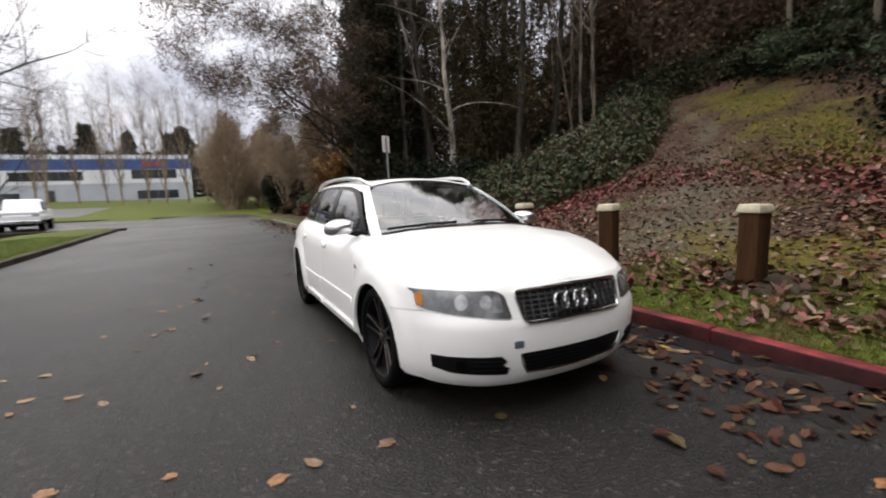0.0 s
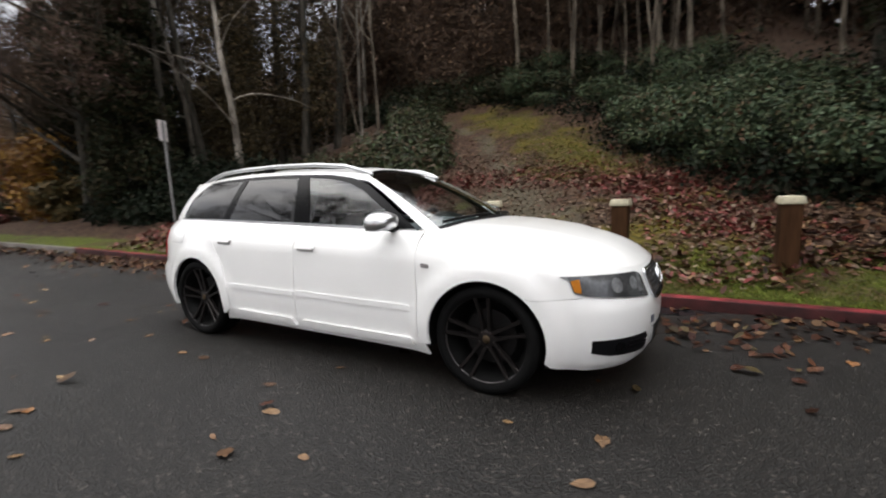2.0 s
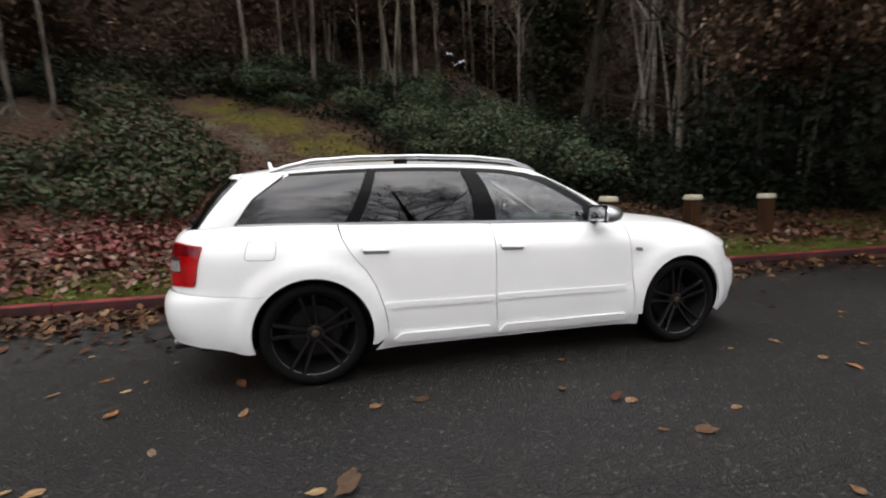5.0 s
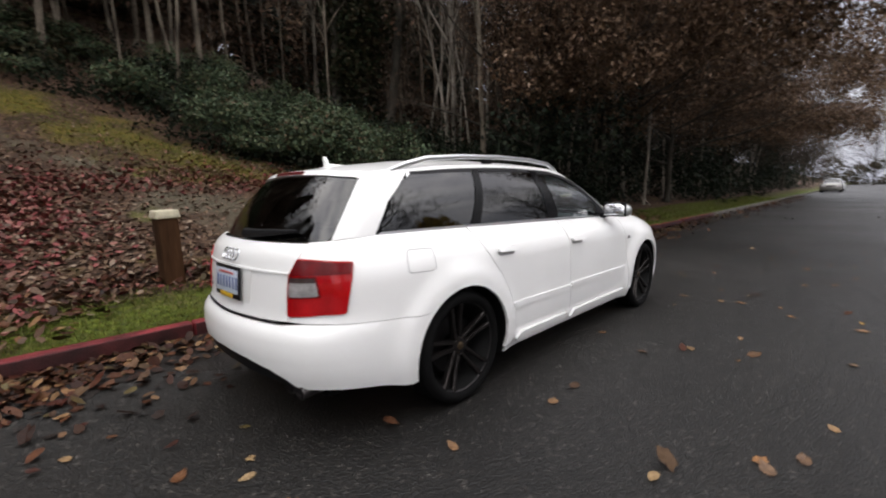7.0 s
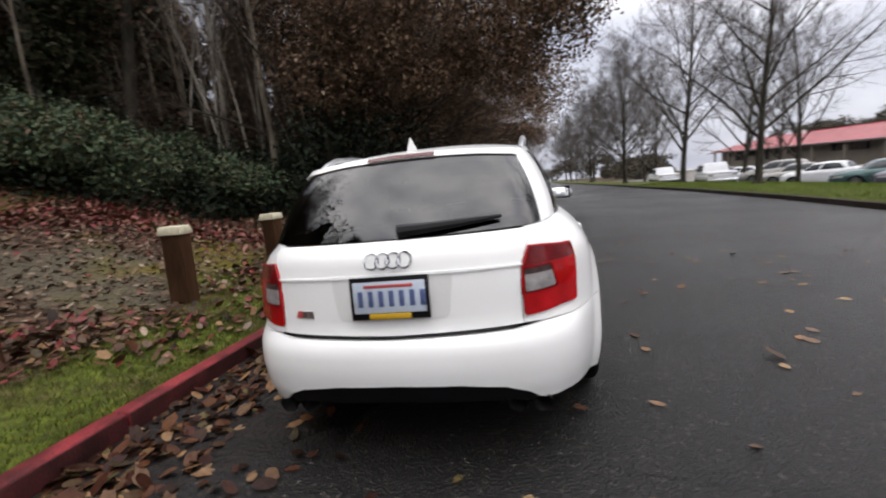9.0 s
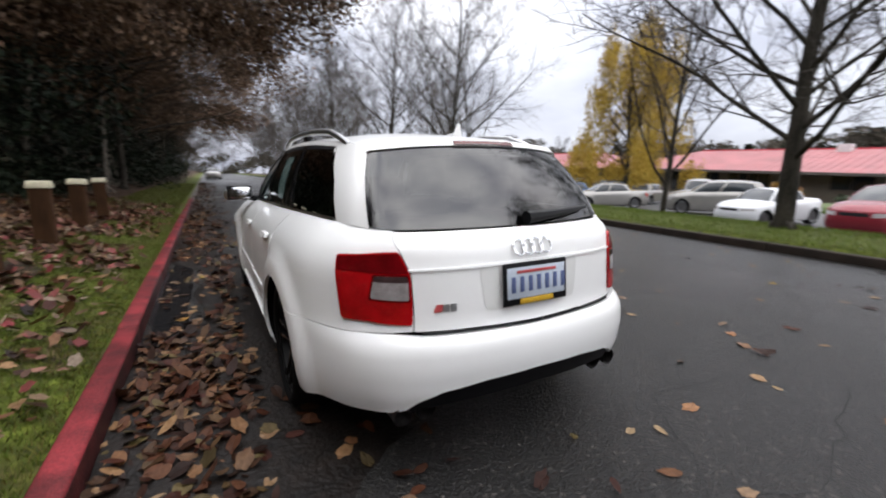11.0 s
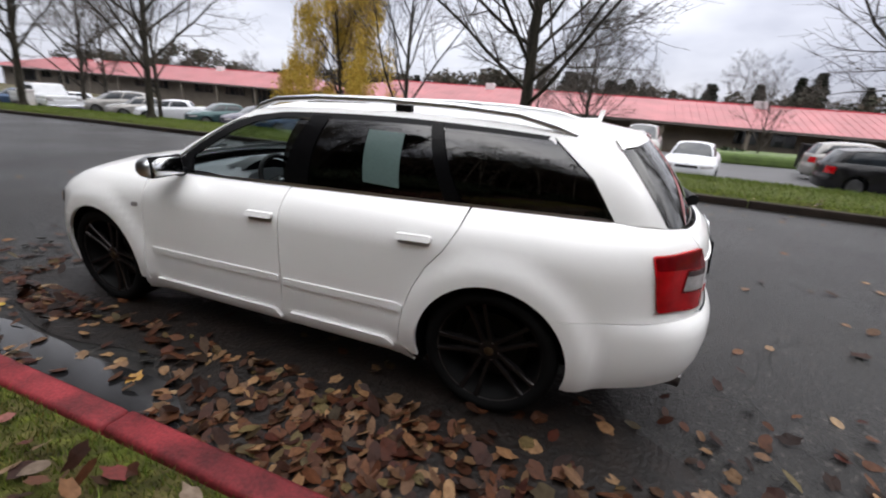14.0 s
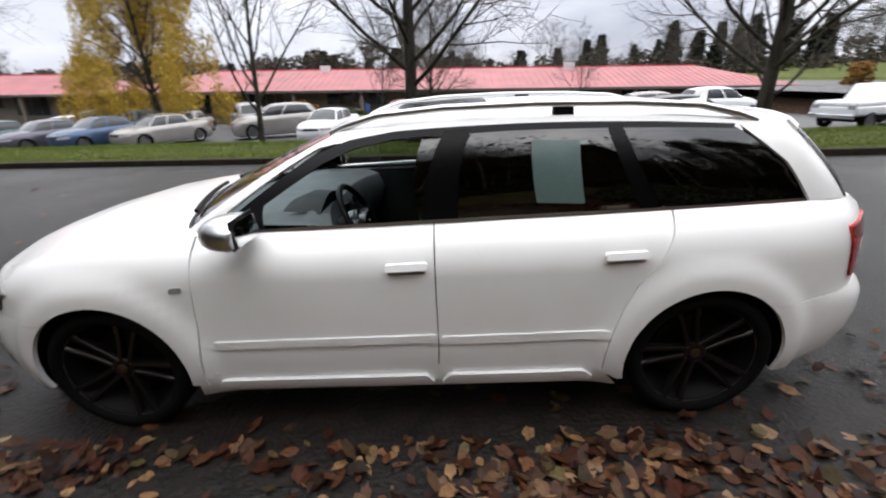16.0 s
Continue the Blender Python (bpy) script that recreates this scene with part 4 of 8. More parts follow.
# glasshouse: painted pillars, dark pillars, panes
for side in (1, -1):
    sheet_part("screen_pillar", panel(CAB, [(2.80, -0.02), (3.62, 0.0), (3.50, 0.35), (3.42, 0.65), (3.50, 0.84), (3.9, 0.86), (3.9, 1.0), (3.0, 1.0), (2.80, 0.985)], 0.2, 0.1, sides=(side,)), PAINT, car)
    sheet_part("roof_rail_panel", panel(CAB, [(3.9, 0.86), (5, 0.855), (7, 0.85), (8.8, 0.85), (9.25, 0.83), (9.3, 1.0), (3.9, 1.0)], 0.25, 0.08, sides=(side,)), PAINT, car)
    sheet_part("pillar_lining", panel(CAB, [(2.85, 0.0), (3.55, 0.0), (3.42, 0.35), (3.36, 0.65), (3.45, 0.84), (9.2, 0.87), (9.3, 0.98), (3.0, 0.98), (2.85, 0.96)], 0.25, 0.1, -0.022, 0.0, sides=(side,)), CABIN, car, "dark lining of pillars and roof edge")
    dl = CAB.find(-1.768, 0.995)
    dt = CAB.find(-1.468, 1.305)
    dm = CAB.find(-1.660, 1.15)
    sheet_part("rear_pillar", panel(CAB, [(dl[0], 0.0), dl, dm, dt, (9.25, 0.83), (9.3, 1.0), (10.95, 1.0), (11.02, 0.87), (11.26, 0.42), (11.46, 0.0)], 0.1, 0.08, sides=(side,)), PAINT, car)
    sheet_part("window_seal", panel(CAB, [CAB.find(-0.10, 0.96), CAB.find(-0.13, 1.325), CAB.find(-0.5, 1.338), CAB.find(-1.0, 1.33), dt, dm, dl, CAB.find(-1.0, 0.985)], 0.25, 0.1, -0.012, 0.0, sides=(side,)), DARK_GLASS, car, "dark glass behind the pillars")
    for poly, mat_, nm in (([(-0.105, 0.966), (-0.212, 1.322), (-0.325, 1.327), (-0.262, 0.972)], GLOSS_BLACK, "centre_pillar"), ([(-1.03, 0.987), (-0.895, 1.325), (-0.955, 1.325), (-1.115, 0.989)], GLOSS_BLACK, "door_pillar")):
        sheet_part(nm, panel(CAB, [CAB.find(*p) for p in poly], 0.2, 0.1, 0.004, 0.012, sides=(side,)), mat_, car, "gloss black door pillar")
    sheet_part("window_surround", panel(CAB, [CAB.find(0.80, 0.945), CAB.find(0.36, 1.238), CAB.find(0.20, 1.295), CAB.find(0.0, 1.325), CAB.find(-0.5, 1.341), CAB.find(-1.0, 1.333), CAB.find(-1.45, 1.306), CAB.find(-1.44, 1.291), CAB.find(-1.0, 1.310), CAB.find(-0.5, 1.316), CAB.find(0.0, 1.296), CAB.find(0.18, 1.262), CAB.find(0.32, 1.205), CAB.find(0.74, 0.945)], 0.2, 0.1, 0.003, 0.01, sides=(side,)), BLACK_TRIM, car)
    strip = [(0.80, 0.928), (0.80, 0.943), (0.4, 0.957), (0, 0.968), (-0.5, 0.979), (-1.0, 0.988), (-1.74, 0.996), (-1.76, 0.984), (-1.0, 0.976), (-0.5, 0.967), (0, 0.956), (0.4, 0.944)]
    sheet_part("window_strip", panel(CAB, [CAB.find(*p) for p in strip], 0.2, 0.1, 0.006, 0.012, sides=(side,)), SATIN, car, "bright strip under the windows")
    if side == -1:
        sheet_part("front_window", panel(CAB, [CAB.find(*p) for p in rounded([(0.74, 0.95), (0.35, 1.215), (0.18, 1.276), (-0.205, 1.318), (-0.11, 0.968)], 0.02)], 0.25, 0.1, 0.001, 0, sides=(side,)), SIDE_GLASS, car, "closed window")
    sheet_part("mirror_triangle", panel(CAB, [CAB.find(*p) for p in [(0.80, 0.945), (0.56, 1.09), (0.58, 0.955)]], 0.1, 0.1, 0.004, 0.012, sides=(side,)), BLACK_TRIM, car)
    rearw = sheet_part("rear_window", panel(CAB, [CAB.find(*p) for p in rounded([(-0.262, 0.975), (-0.325, 1.325), (-0.895, 1.322), (-1.03, 0.987)], 0.02)], 0.25, 0.1, 0.001, 0, sides=(side,)), DARK_GLASS, car, "dark tinted window")
    sheet_part("quarter_window", panel(CAB, [CAB.find(*p) for p in rounded([(-1.115, 0.992), (-0.955, 1.322), (-1.450, 1.297), (-1.645, 1.15), (-1.745, 1.0)], 0.03)], 0.25, 0.1, 0.001, 0, sides=(side,)), DARK_GLASS, car, "dark tinted window")
    # roof rail on three feet
    bm = bmesh.new()
    pts = [(0.30, 0.50), (0.22, 0.525), (0.08, 0.545), (-0.2, 0.563), (-0.6, 0.572), (-1.0, 0.57), (-1.3, 0.562), (-1.46, 0.553), (-1.56, 0.545)]
    lift = [-0.005, 0.018, 0.042, 0.05, 0.05, 0.05, 0.044, 0.02, -0.005]
    tube(bm, [(x, y * side, roof_z(x, y) + h) for (x, y), h in zip(pts, lift)], [0.012, 0.016, 0.016, 0.016, 0.016, 0.016, 0.016, 0.016, 0.012], 10)
    rail = sheet_part("roof_rail", bm, SATIN, car, "satin aluminium roof rail")
    fx = -0.72
    sheet_part("rail_foot", boxed(fx - 0.045, fx + 0.045, 0.555 * side - 0.014, 0.555 * side + 0.02, roof_z(fx, 0.56) - 0.01, roof_z(fx, 0.56) + 0.045, 0.008), BLACK_TRIM, rail)
    # mirror
    bm = bmesh.new()
    bmesh.ops.create_uvsphere(bm, u_segments=20, v_segments=12, radius=1.0)
    for v in bm.verts:
        x, y, z = v.co
        sx = 0.135 if x > 0 else 0.06
        y2 = math.copysign(abs(y) ** 0.8, y)
        z2 = math.copysign(abs(z) ** 0.75, z)
        v.co = Vector((0.62 + (max(x, -0.45)) * sx, side * (0.900 + y2 * 0.118), 1.003 + z2 * 0.062 - 0.015 * (y if y > 0 else 0)))
    mir = sheet_part("wing_mirror", bm, SATIN, car, "satin silver wing mirror")
    bm = boxed(-0.0045, 0.0045, -0.083, 0.083, -0.048, 0.048, 0.004)
    for v in bm.verts:
        v.co = Vector((0.583, side * 0.895, 1.003)) + pose(0, 0, 0, 0, 10, side * -6).to_3x3() @ v.co
    sheet_part("mirror_glass", bm, CHROME, mir)
    sheet_part("mirror_bezel", boxed(0.5915, 0.6005, side * 0.895 - 0.096, side * 0.895 + 0.096, 0.945, 1.062, 0.004), BLACK_TRIM, mir, "black bezel round the glass")
    bm = bmesh.new()
    tube(bm, [(0.66, side * 0.70, 0.945), (0.645, side * 0.77, 0.952), (0.635, side * 0.83, 0.965)], [0.03, 0.028, 0.025], 10)
    sheet_part("mirror_arm", bm, BLACK_TRIM, mir)

sheet_part("windscreen", panel(CAB, [(0, 0.0), (2.78, 0.0), (2.78, 0.92), (2.6, 0.95), (0, 0.955)], 0.2, 0.1, 0.0, 0, sides=(1, -1), centre=True), SHIELD_GLASS, car)
sheet_part("screen_band", panel(CAB, [(0, 0.925), (2.72, 0.905), (2.78, 0.95), (0, 0.962)], 0.2, 0.05, 0.002, 0.004, sides=(1, -1), centre=True), GLOSS_BLACK, car, "black band along the windscreen top")
sheet_part("roof_header", panel(CAB, [(0, 0.963), (2.80, 0.951), (2.80, 1.0), (0, 1.0)], 0.2, 0.05, 0.004, 0.006, sides=(1, -1), centre=True), PAINT, car)
sheet_part("cowl", panel(CAB, [(0, -0.06), (2.8, -0.06), (2.8, 0.035), (0, 0.045)], 0.2, 0.05, 0.003, 0.02, sides=(1, -1), centre=True), BLACK_TRIM, car, "black plastic cowl under the windscreen")
sheet_part("rear_screen", panel(CAB, [(14, 0.01), (11.6, 0.01), (11.47, 0.03), (11.27, 0.42), (11.03, 0.86), (11.2, 0.90), (12.4, 0.925), (14, 0.925)], 0.1, 0.08, 0.004, 0.006, sides=(1, -1), centre=True), DARK_GLASS, car, "dark heated rear window")
sheet_part("spoiler", panel(CAB, [(14, 0.925), (12.4, 0.925), (11.2, 0.90), (10.98, 0.87), (10.93, 1.0), (14, 1.0)], 0.1, 0.05, 0.012, 0.03, sides=(1, -1), centre=True), PAINT, car, "white roof spoiler")
sheet_part("brake_light", panel(CAB, [(14, 0.935), (13.37, 0.932), (13.37, 0.982), (14, 0.985)], 0.1, 0.05, 0.018, 0.008, sides=(1, -1), centre=True), plain("dark_red_lens", (0.10, 0.01, 0.01), 0.15), car, "dark red high brake light")
for ua, ub, sg in ((0.4, 2.5, -1), (0.25, 2.2, 1)):
    w = bmesh.new()
    tube(w, [(lambda q: (q.x, q.y * sg, q.z))(CAB.pt(ua + (ub - ua) * k / 8, 0.055 + 0.01 * k / 8, 0.022)) for k in range(9)], 0.010, 6)
    sheet_part("front_wiper", w, BLACK_TRIM, car, "black windscreen wiper")
w = bmesh.new()
pts = [CAB.pt(13.9 - 1.45 * k / 8, 0.055 + 0.06 * k / 8, 0.028) for k in range(9)]
tube(w, [(p.x, -p.y, p.z) for p in pts], [0.030, 0.026, 0.022, 0.02, 0.018, 0.016, 0.013, 0.011, 0.008], 8)
sheet_part("rear_wiper", w, BLACK_TRIM, car, "black rear wiper arm")

# lamps
for side in (1, -1):
    tl = [(BODY.at_x(-1.957), 0.880), (BODY.at_x(-2.004), 0.643), (BODY.at_back(0.70), 0.640), (BODY.at_back(0.535), 0.630), (BODY.at_back(0.535), 0.72), (BODY.at_back(0.543), 0.825), (BODY.at_back(0.588), 0.900), (BODY.at_back(0.66), 0.897), (BODY.at_back(0.72), 0.888)]
    lamp = sheet_part("tail_lamp", panel(BODY, rounded(tl, 0.015), 0.03, 0.03, 0.010, 0.022, sides=(side,)), LAMP_RED, car, "red tail lamp with a clear reversing lens")
    rv = [(BODY.at_back(0.547), 0.724), (BODY.at_back(0.552), 0.812), (BODY.at_back(0.675), 0.812), (BODY.at_back(0.686), 0.728)]
    up = [(BODY.at_x(-1.964), 0.874), (BODY.at_x(-1.975), 0.826), (BODY.at_back(0.548), 0.822), (BODY.at_back(0.590), 0.894), (BODY.at_back(0.66), 0.891), (BODY.at_back(0.72), 0.882)]
    sheet_part("upper_lens", panel(BODY, rounded(up, 0.01), 0.03, 0.03, 0.0118, 0.003, sides=(side,)), LAMP_DEEP, lamp, "deep red upper lens")
    sheet_part("lens_surround", panel(BODY, rounded([(BODY.at_back(0.541), 0.716), (BODY.at_back(0.546), 0.818), (BODY.at_back(0.682), 0.818), (BODY.at_back(0.694), 0.720)], 0.012), 0.03, 0.03, 0.0115, 0.003, sides=(side,)), LAMP_DEEP, lamp)
    sheet_part("smoked_lens", panel(BODY, rounded([(BODY.at_back(0.551), 0.790), (BODY.at_back(0.552), 0.812), (BODY.at_back(0.675), 0.812), (BODY.at_back(0.678), 0.791)], 0.006), 0.03, 0.03, 0.0138, 0.003, sides=(side,)), LAMP_SMOKE, lamp, "smoky strip above the reversing lens")
    for k in range(4):
        z = 0.741 + 0.0125 * k
        sheet_part("lens_rib", panel(BODY, [(BODY.at_back(0.556), z), (BODY.at_back(0.556), z + 0.004), (BODY.at_back(0.674), z + 0.004), (BODY.at_back(0.676), z)], 0.05, 0.03, 0.0145, 0.003, sides=(side,)), LAMP_CLEAR, lamp)
    sheet_part("reversing_lens", panel(BODY, rounded(rv, 0.012), 0.03, 0.03, 0.0125, 0.004, sides=(side,)), LAMP_CLEAR, lamp, "clear ribbed reversing lens")
    hl = [(BODY.at_front(0.375), 0.568), (BODY.at_front(0.71), 0.610), (BODY.at_x(1.815), 0.628), (BODY.at_x(1.79), 0.70), (BODY.at_front(0.76), 0.716), (BODY.at_front(0.45), 0.712), (BODY.at_front(0.405), 0.690)]
    lamp = sheet_part("headlamp", panel(BODY, rounded(hl, 0.018), 0.03, 0.03, 0.008, 0.022, sides=(side,)), LAMP_GREY, car, "grey headlamp with an amber corner")
    am = [(BODY.at_x(1.855), 0.626), (BODY.at_x(1.82), 0.634), (BODY.at_x(1.797), 0.693), (BODY.at_x(1.845), 0.702)]
    sheet_part("amber_marker", panel(BODY, rounded(am, 0.008), 0.03, 0.03, 0.0105, 0.004, sides=(side,)), AMBER, lamp, "amber side marker lens")
    for yy, r in ((0.495, 0.036), (0.60, 0.040)):
        disc = [(BODY.at_front(yy) + r * math.cos(math.tau * k / 18), 0.656 + r * math.sin(math.tau * k / 18)) for k in range(18)]
        sheet_part("lamp_reflector", panel(BODY, disc, 0.03, 0.03, 0.0095, 0.003, sides=(side,)), LAMP_BRIGHT, lamp, "bright round lamp reflector")
    sheet_part("lamp_housing", panel(BODY, rounded([(BODY.at_front(0.415), 0.604), (BODY.at_front(0.47), 0.604), (BODY.at_front(0.452), 0.703), (BODY.at_front(0.43), 0.700)], 0.012), 0.03, 0.03, 0.0094, 0.003, sides=(side,)), LAMP_BRIGHT, lamp)
    sheet_part("headlamp_washer", panel(BODY, rounded([(BODY.at_front(0.50), 0.555), (BODY.at_front(0.50), 0.577), (BODY.at_front(0.57), 0.579), (BODY.at_front(0.57), 0.557)], 0.006), 0.03, 0.02, 0.002, 0.003, sides=(side,)), PAINT, car)

# grille, intakes, ring emblem
grille = [(0.0, 0.548), (BODY.at_front(0.310), 0.548), (BODY.at_front(0.348), 0.700), (0.0, 0.708)]
gr = sheet_part("grille", panel(BODY, rounded(grille[:1] + [(grille[1][0], grille[1][1], 0.03), (grille[2][0], grille[2][1], 0.02)] + grille[3:], 0.0), 0.04, 0.03, 0.004, 0.01, sides=(1, -1), centre=True), BLACK_TRIM, car, "black grille with a chrome surround")
for k in range(5):
    z = 0.572 + k * 0.0255
    yw = 0.312 + 0.030 * (z - 0.55) / 0.15
    bar_ = [(0.0, z), (BODY.at_front(yw), z), (BODY.at_front(yw), z + 0.006), (0.0, z + 0.006)]
    sheet_part("grille_bar", panel(BODY, bar_, 0.05, 0.05, 0.012, 0.008, sides=(1, -1), centre=True), LAMP_GREY, gr)
for k in range(-7, 8):
    y = abs(k) * 0.044
    u = BODY.at_front(y)
    sheet_part("grille_upright", panel(BODY, [(max(0, u - 0.004), 0.556), (u + 0.004, 0.556), (u + 0.004, 0.696), (max(0, u - 0.004), 0.696)], 0.05, 0.05, 0.010, 0.006, sides=(1 if k >= 0 else -1,)), LAMP_GREY, gr)
bm = bmesh.new()
loop = [BODY.pt(u, v, 0.010) for u, v in dense(rounded([(0, 0.543), (BODY.at_front(0.314), 0.543, 0.035), (BODY.at_front(0.355), 0.704, 0.022), (0, 0.713)], 0.0), 0.03)]
half = [p for p in loop]
cut = max(range(len(half)), key=lambda i: half[i].z - 10 * abs(half[i].y))
path = half[:cut + 1]
tube(bm, [(p.x, p.y, p.z) for p in path], 0.010, 8)
tube(bm, [(p.x, -p.y, p.z) for p in path], 0.010, 8)
sheet_part("grille_frame", bm, CHROME, gr, "chrome grille surround")


def ring(bm, c, r, thick, axis):
    n, tilt = 22, axis
    pts = []
    for k in range(n + 1):
        a = math.tau * k / n
        pts.append((c[0] + tilt * r * math.sin(a), c[1] + r * math.cos(a), c[2] + r * math.sin(a)))
    return tube(bm, pts, thick, 6, False)


for k in range(4):
    c = BODY.pt(BODY.at_front(abs(-0.105 + k * 0.070)), 0.628, 0.024)
    bm = bmesh.new()
    ring(bm, (c.x, -0.105 + k * 0.070, c.z), 0.047, 0.0075, -0.35)
    sheet_part("emblem_ring", bm, CHROME, gr, "plain chrome ring of the emblem")
    c = BODY.pt(BODY.at_back(abs(-0.0675 + k * 0.045)), 0.892, 0.010)
    bm = bmesh.new()
    ring(bm, (c.x, -0.0675 + k * 0.045, c.z), 0.029, 0.0045, 0.45)
    sheet_part("emblem_ring", bm, CHROME, tailgate, "plain chrome ring of the emblem")
intake = [(0.0, 0.258), (BODY.at_front(0.30), 0.268), (BODY.at_front(0.335), 0.378), (0.0, 0.378)]
ik = sheet_part("lower_intake", panel(BODY, intake, 0.04, 0.03, 0.004, 0.008, sides=(1, -1), centre=True), BLACK_TRIM, car, "black lower intake mesh")
for k in range(4):
    sheet_part("intake_slat", panel(BODY, [(0.0, 0.278 + k * 0.024), (BODY.at_front(0.305), 0.282 + k * 0.024), (BODY.at_front(0.305), 0.287 + k * 0.024), (0.0, 0.283 + k * 0.024)], 0.06, 0.03, 0.008, 0.004, sides=(1, -1), centre=True), BLACK_TRIM, ik)
bm = bmesh.new()
lower = [BODY.pt(u, v, 0.008) for u, v in ((0.0, 0.252), (BODY.at_front(0.15), 0.255), (BODY.at_front(0.30), 0.264), (BODY.at_front(0.325), 0.31), (BODY.at_front(0.34), 0.38))]
tube(bm, [(p.x, p.y, p.z) for p in lower], 0.006, 6)
tube(bm, [(p.x, -p.y, p.z) for p in lower], 0.006, 6)
sheet_part("intake_trim", bm, CHROME, ik, "thin chrome trim of the intake")
for side in (1, -1):
    fog = [(BODY.at_front(0.40), 0.262), (BODY.at_front(0.64), 0.275), (BODY.at_front(0.70), 0.30), (BODY.at_front(0.70), 0.372), (BODY.at_front(0.43), 0.372), (BODY.at_front(0.405), 0.34), (BODY.at_front(0.43), 0.32), (BODY.at_front(0.39), 0.30)]
    fg = sheet_part("side_intake", panel(BODY, fog, 0.04, 0.03, 0.003, 0.006, sides=(side,)), BLACK_TRIM, car, "black side intake with a fog lamp")
    for k in range(3):
        sheet_part("intake_slat", panel(BODY, [(BODY.at_front(0.42), 0.288 + k * 0.026), (BODY.at_front(0.56), 0.29 + k * 0.026), (BODY.at_front(0.56), 0.298 + k * 0.026), (BODY.at_front(0.42), 0.296 + k * 0.026)], 0.06, 0.03, 0.010, 0.006, sides=(side,)), BLACK_TRIM, fg)
    bm = panel(BODY, [(BODY.at_front(0.60) + 0.032 * math.cos(math.tau * k / 16), 0.322 + 0.030 * math.sin(math.tau * k / 16)) for k in range(16)], 0.03, 0.03, 0.007, 0.005, sides=(side,))
    sheet_part("fog_lamp", bm, GLOSS_BLACK, fg)
sheet_part("tow_cap", panel(BODY, rounded([(BODY.at_front(0.325), 0.408), (BODY.at_front(0.325), 0.448), (BODY.at_front(0.372), 0.448), (BODY.at_front(0.372), 0.408)], 0.006), 0.02, 0.02, 0.003, 0.003, sides=(-1,)), plain("grey_blue_cap", (0.10, 0.115, 0.15), 0.5), car, "grey towing-eye cover")

# number plate with its holder, model badge
recess = [(BODY.end, 0.655), (BODY.end, 0.835), (BODY.at_back(0.262), 0.830), (BODY.at_back(0.235), 0.655)]
# flat panel in greyer white: the plate recess's shade put into colour
sheet_part("plate_recess", panel(BODY, rounded(recess[:2] + [(recess[2][0], recess[2][1], 0.03), (recess[3][0], recess[3][1], 0.03)], 0.0), 0.05, 0.04, 0.002, 0.002, sides=(1, -1), centre=True), plain("recess_paint", (0.74, 0.74, 0.72), 0.3, var=0.04), tailgate, "shallow plate recess")
px = BODY.pt(BODY.end, 0.75).x - 0.012
holder = thing("number_plate", SITE @ Matrix.Translation((px, 0, 0.75)) @ pose(0, 0, 0, 0, 4.5, 0), "blue-white number plate in a black holder", "number plate")
holder.parent = car
holder.matrix_parent_inverse = car.matrix_basis.inverted()
for k in ("label", "category"):
    del holder[k]
sheet_part("plate_holder", boxed(-0.006, 0.004, -0.162, 0.162, -0.085, 0.085, 0.004), BLACK_TRIM, holder)
sheet_part("plate_face", boxed(-0.009, -0.005, -0.148, 0.148, -0.058, 0.066, 0.002), PLATE_MATS[0], holder)
for k in range(7):
    y = 0.128 - k * 0.0425
    sheet_part("plate_bar", boxed(-0.011, -0.0085, y - 0.021, y, -0.033, 0.030, 0.001), PLATE_MATS[1], holder)
sheet_part("plate_heading", boxed(-0.011, -0.0085, -0.10, 0.10, 0.042, 0.054, 0.001), PLATE_MATS[3], holder, "red heading as a plain bar")
sheet_part("holder_strip", boxed(-0.011, -0.0055, -0.085, 0.085, -0.082, -0.060, 0.002), PLATE_MATS[2], holder, "yellow strip of the plate holder")
for y0, y1, mt, sl in ((0.455, 0.425, PLATE_MATS[3], 0.35), (0.418, 0.392, SATIN, 0.0), (0.386, 0.362, SATIN, 0.0)):
    poly = [(BODY.at_back(y0), 0.672), (BODY.at_back(y0 - 0.012 * (sl > 0)), 0.70), (BODY.at_back(y1 - 0.012 * (sl > 0)), 0.70), (BODY.at_back(y1), 0.672)]
    sheet_part("model_badge", panel(BODY, poly, 0.03, 0.02, 0.005, 0.004, sides=(1,)), mt, tailgate, "small badge as a plain bar")

# fuel flap on the right flank
sheet_part("flap_gap", panel(BODY, side_poly(rounded([(-1.525, 0.79), (-1.515, 0.905), (-1.685, 0.91), (-1.70, 0.795)], 0.03)), 0.04, 0.03, 0.0008, 0, sides=(-1,)), plain("shut_line_grey", (0.25, 0.25, 0.25), 0.6), car)
sheet_part("fuel_flap", panel(BODY, side_poly(rounded([(-1.5285, 0.7935), (-1.5185, 0.9015), (-1.6815, 0.9065), (-1.6965, 0.7985)], 0.027)), 0.04, 0.03, 0.0016, 0, sides=(-1,)), PAINT, car)

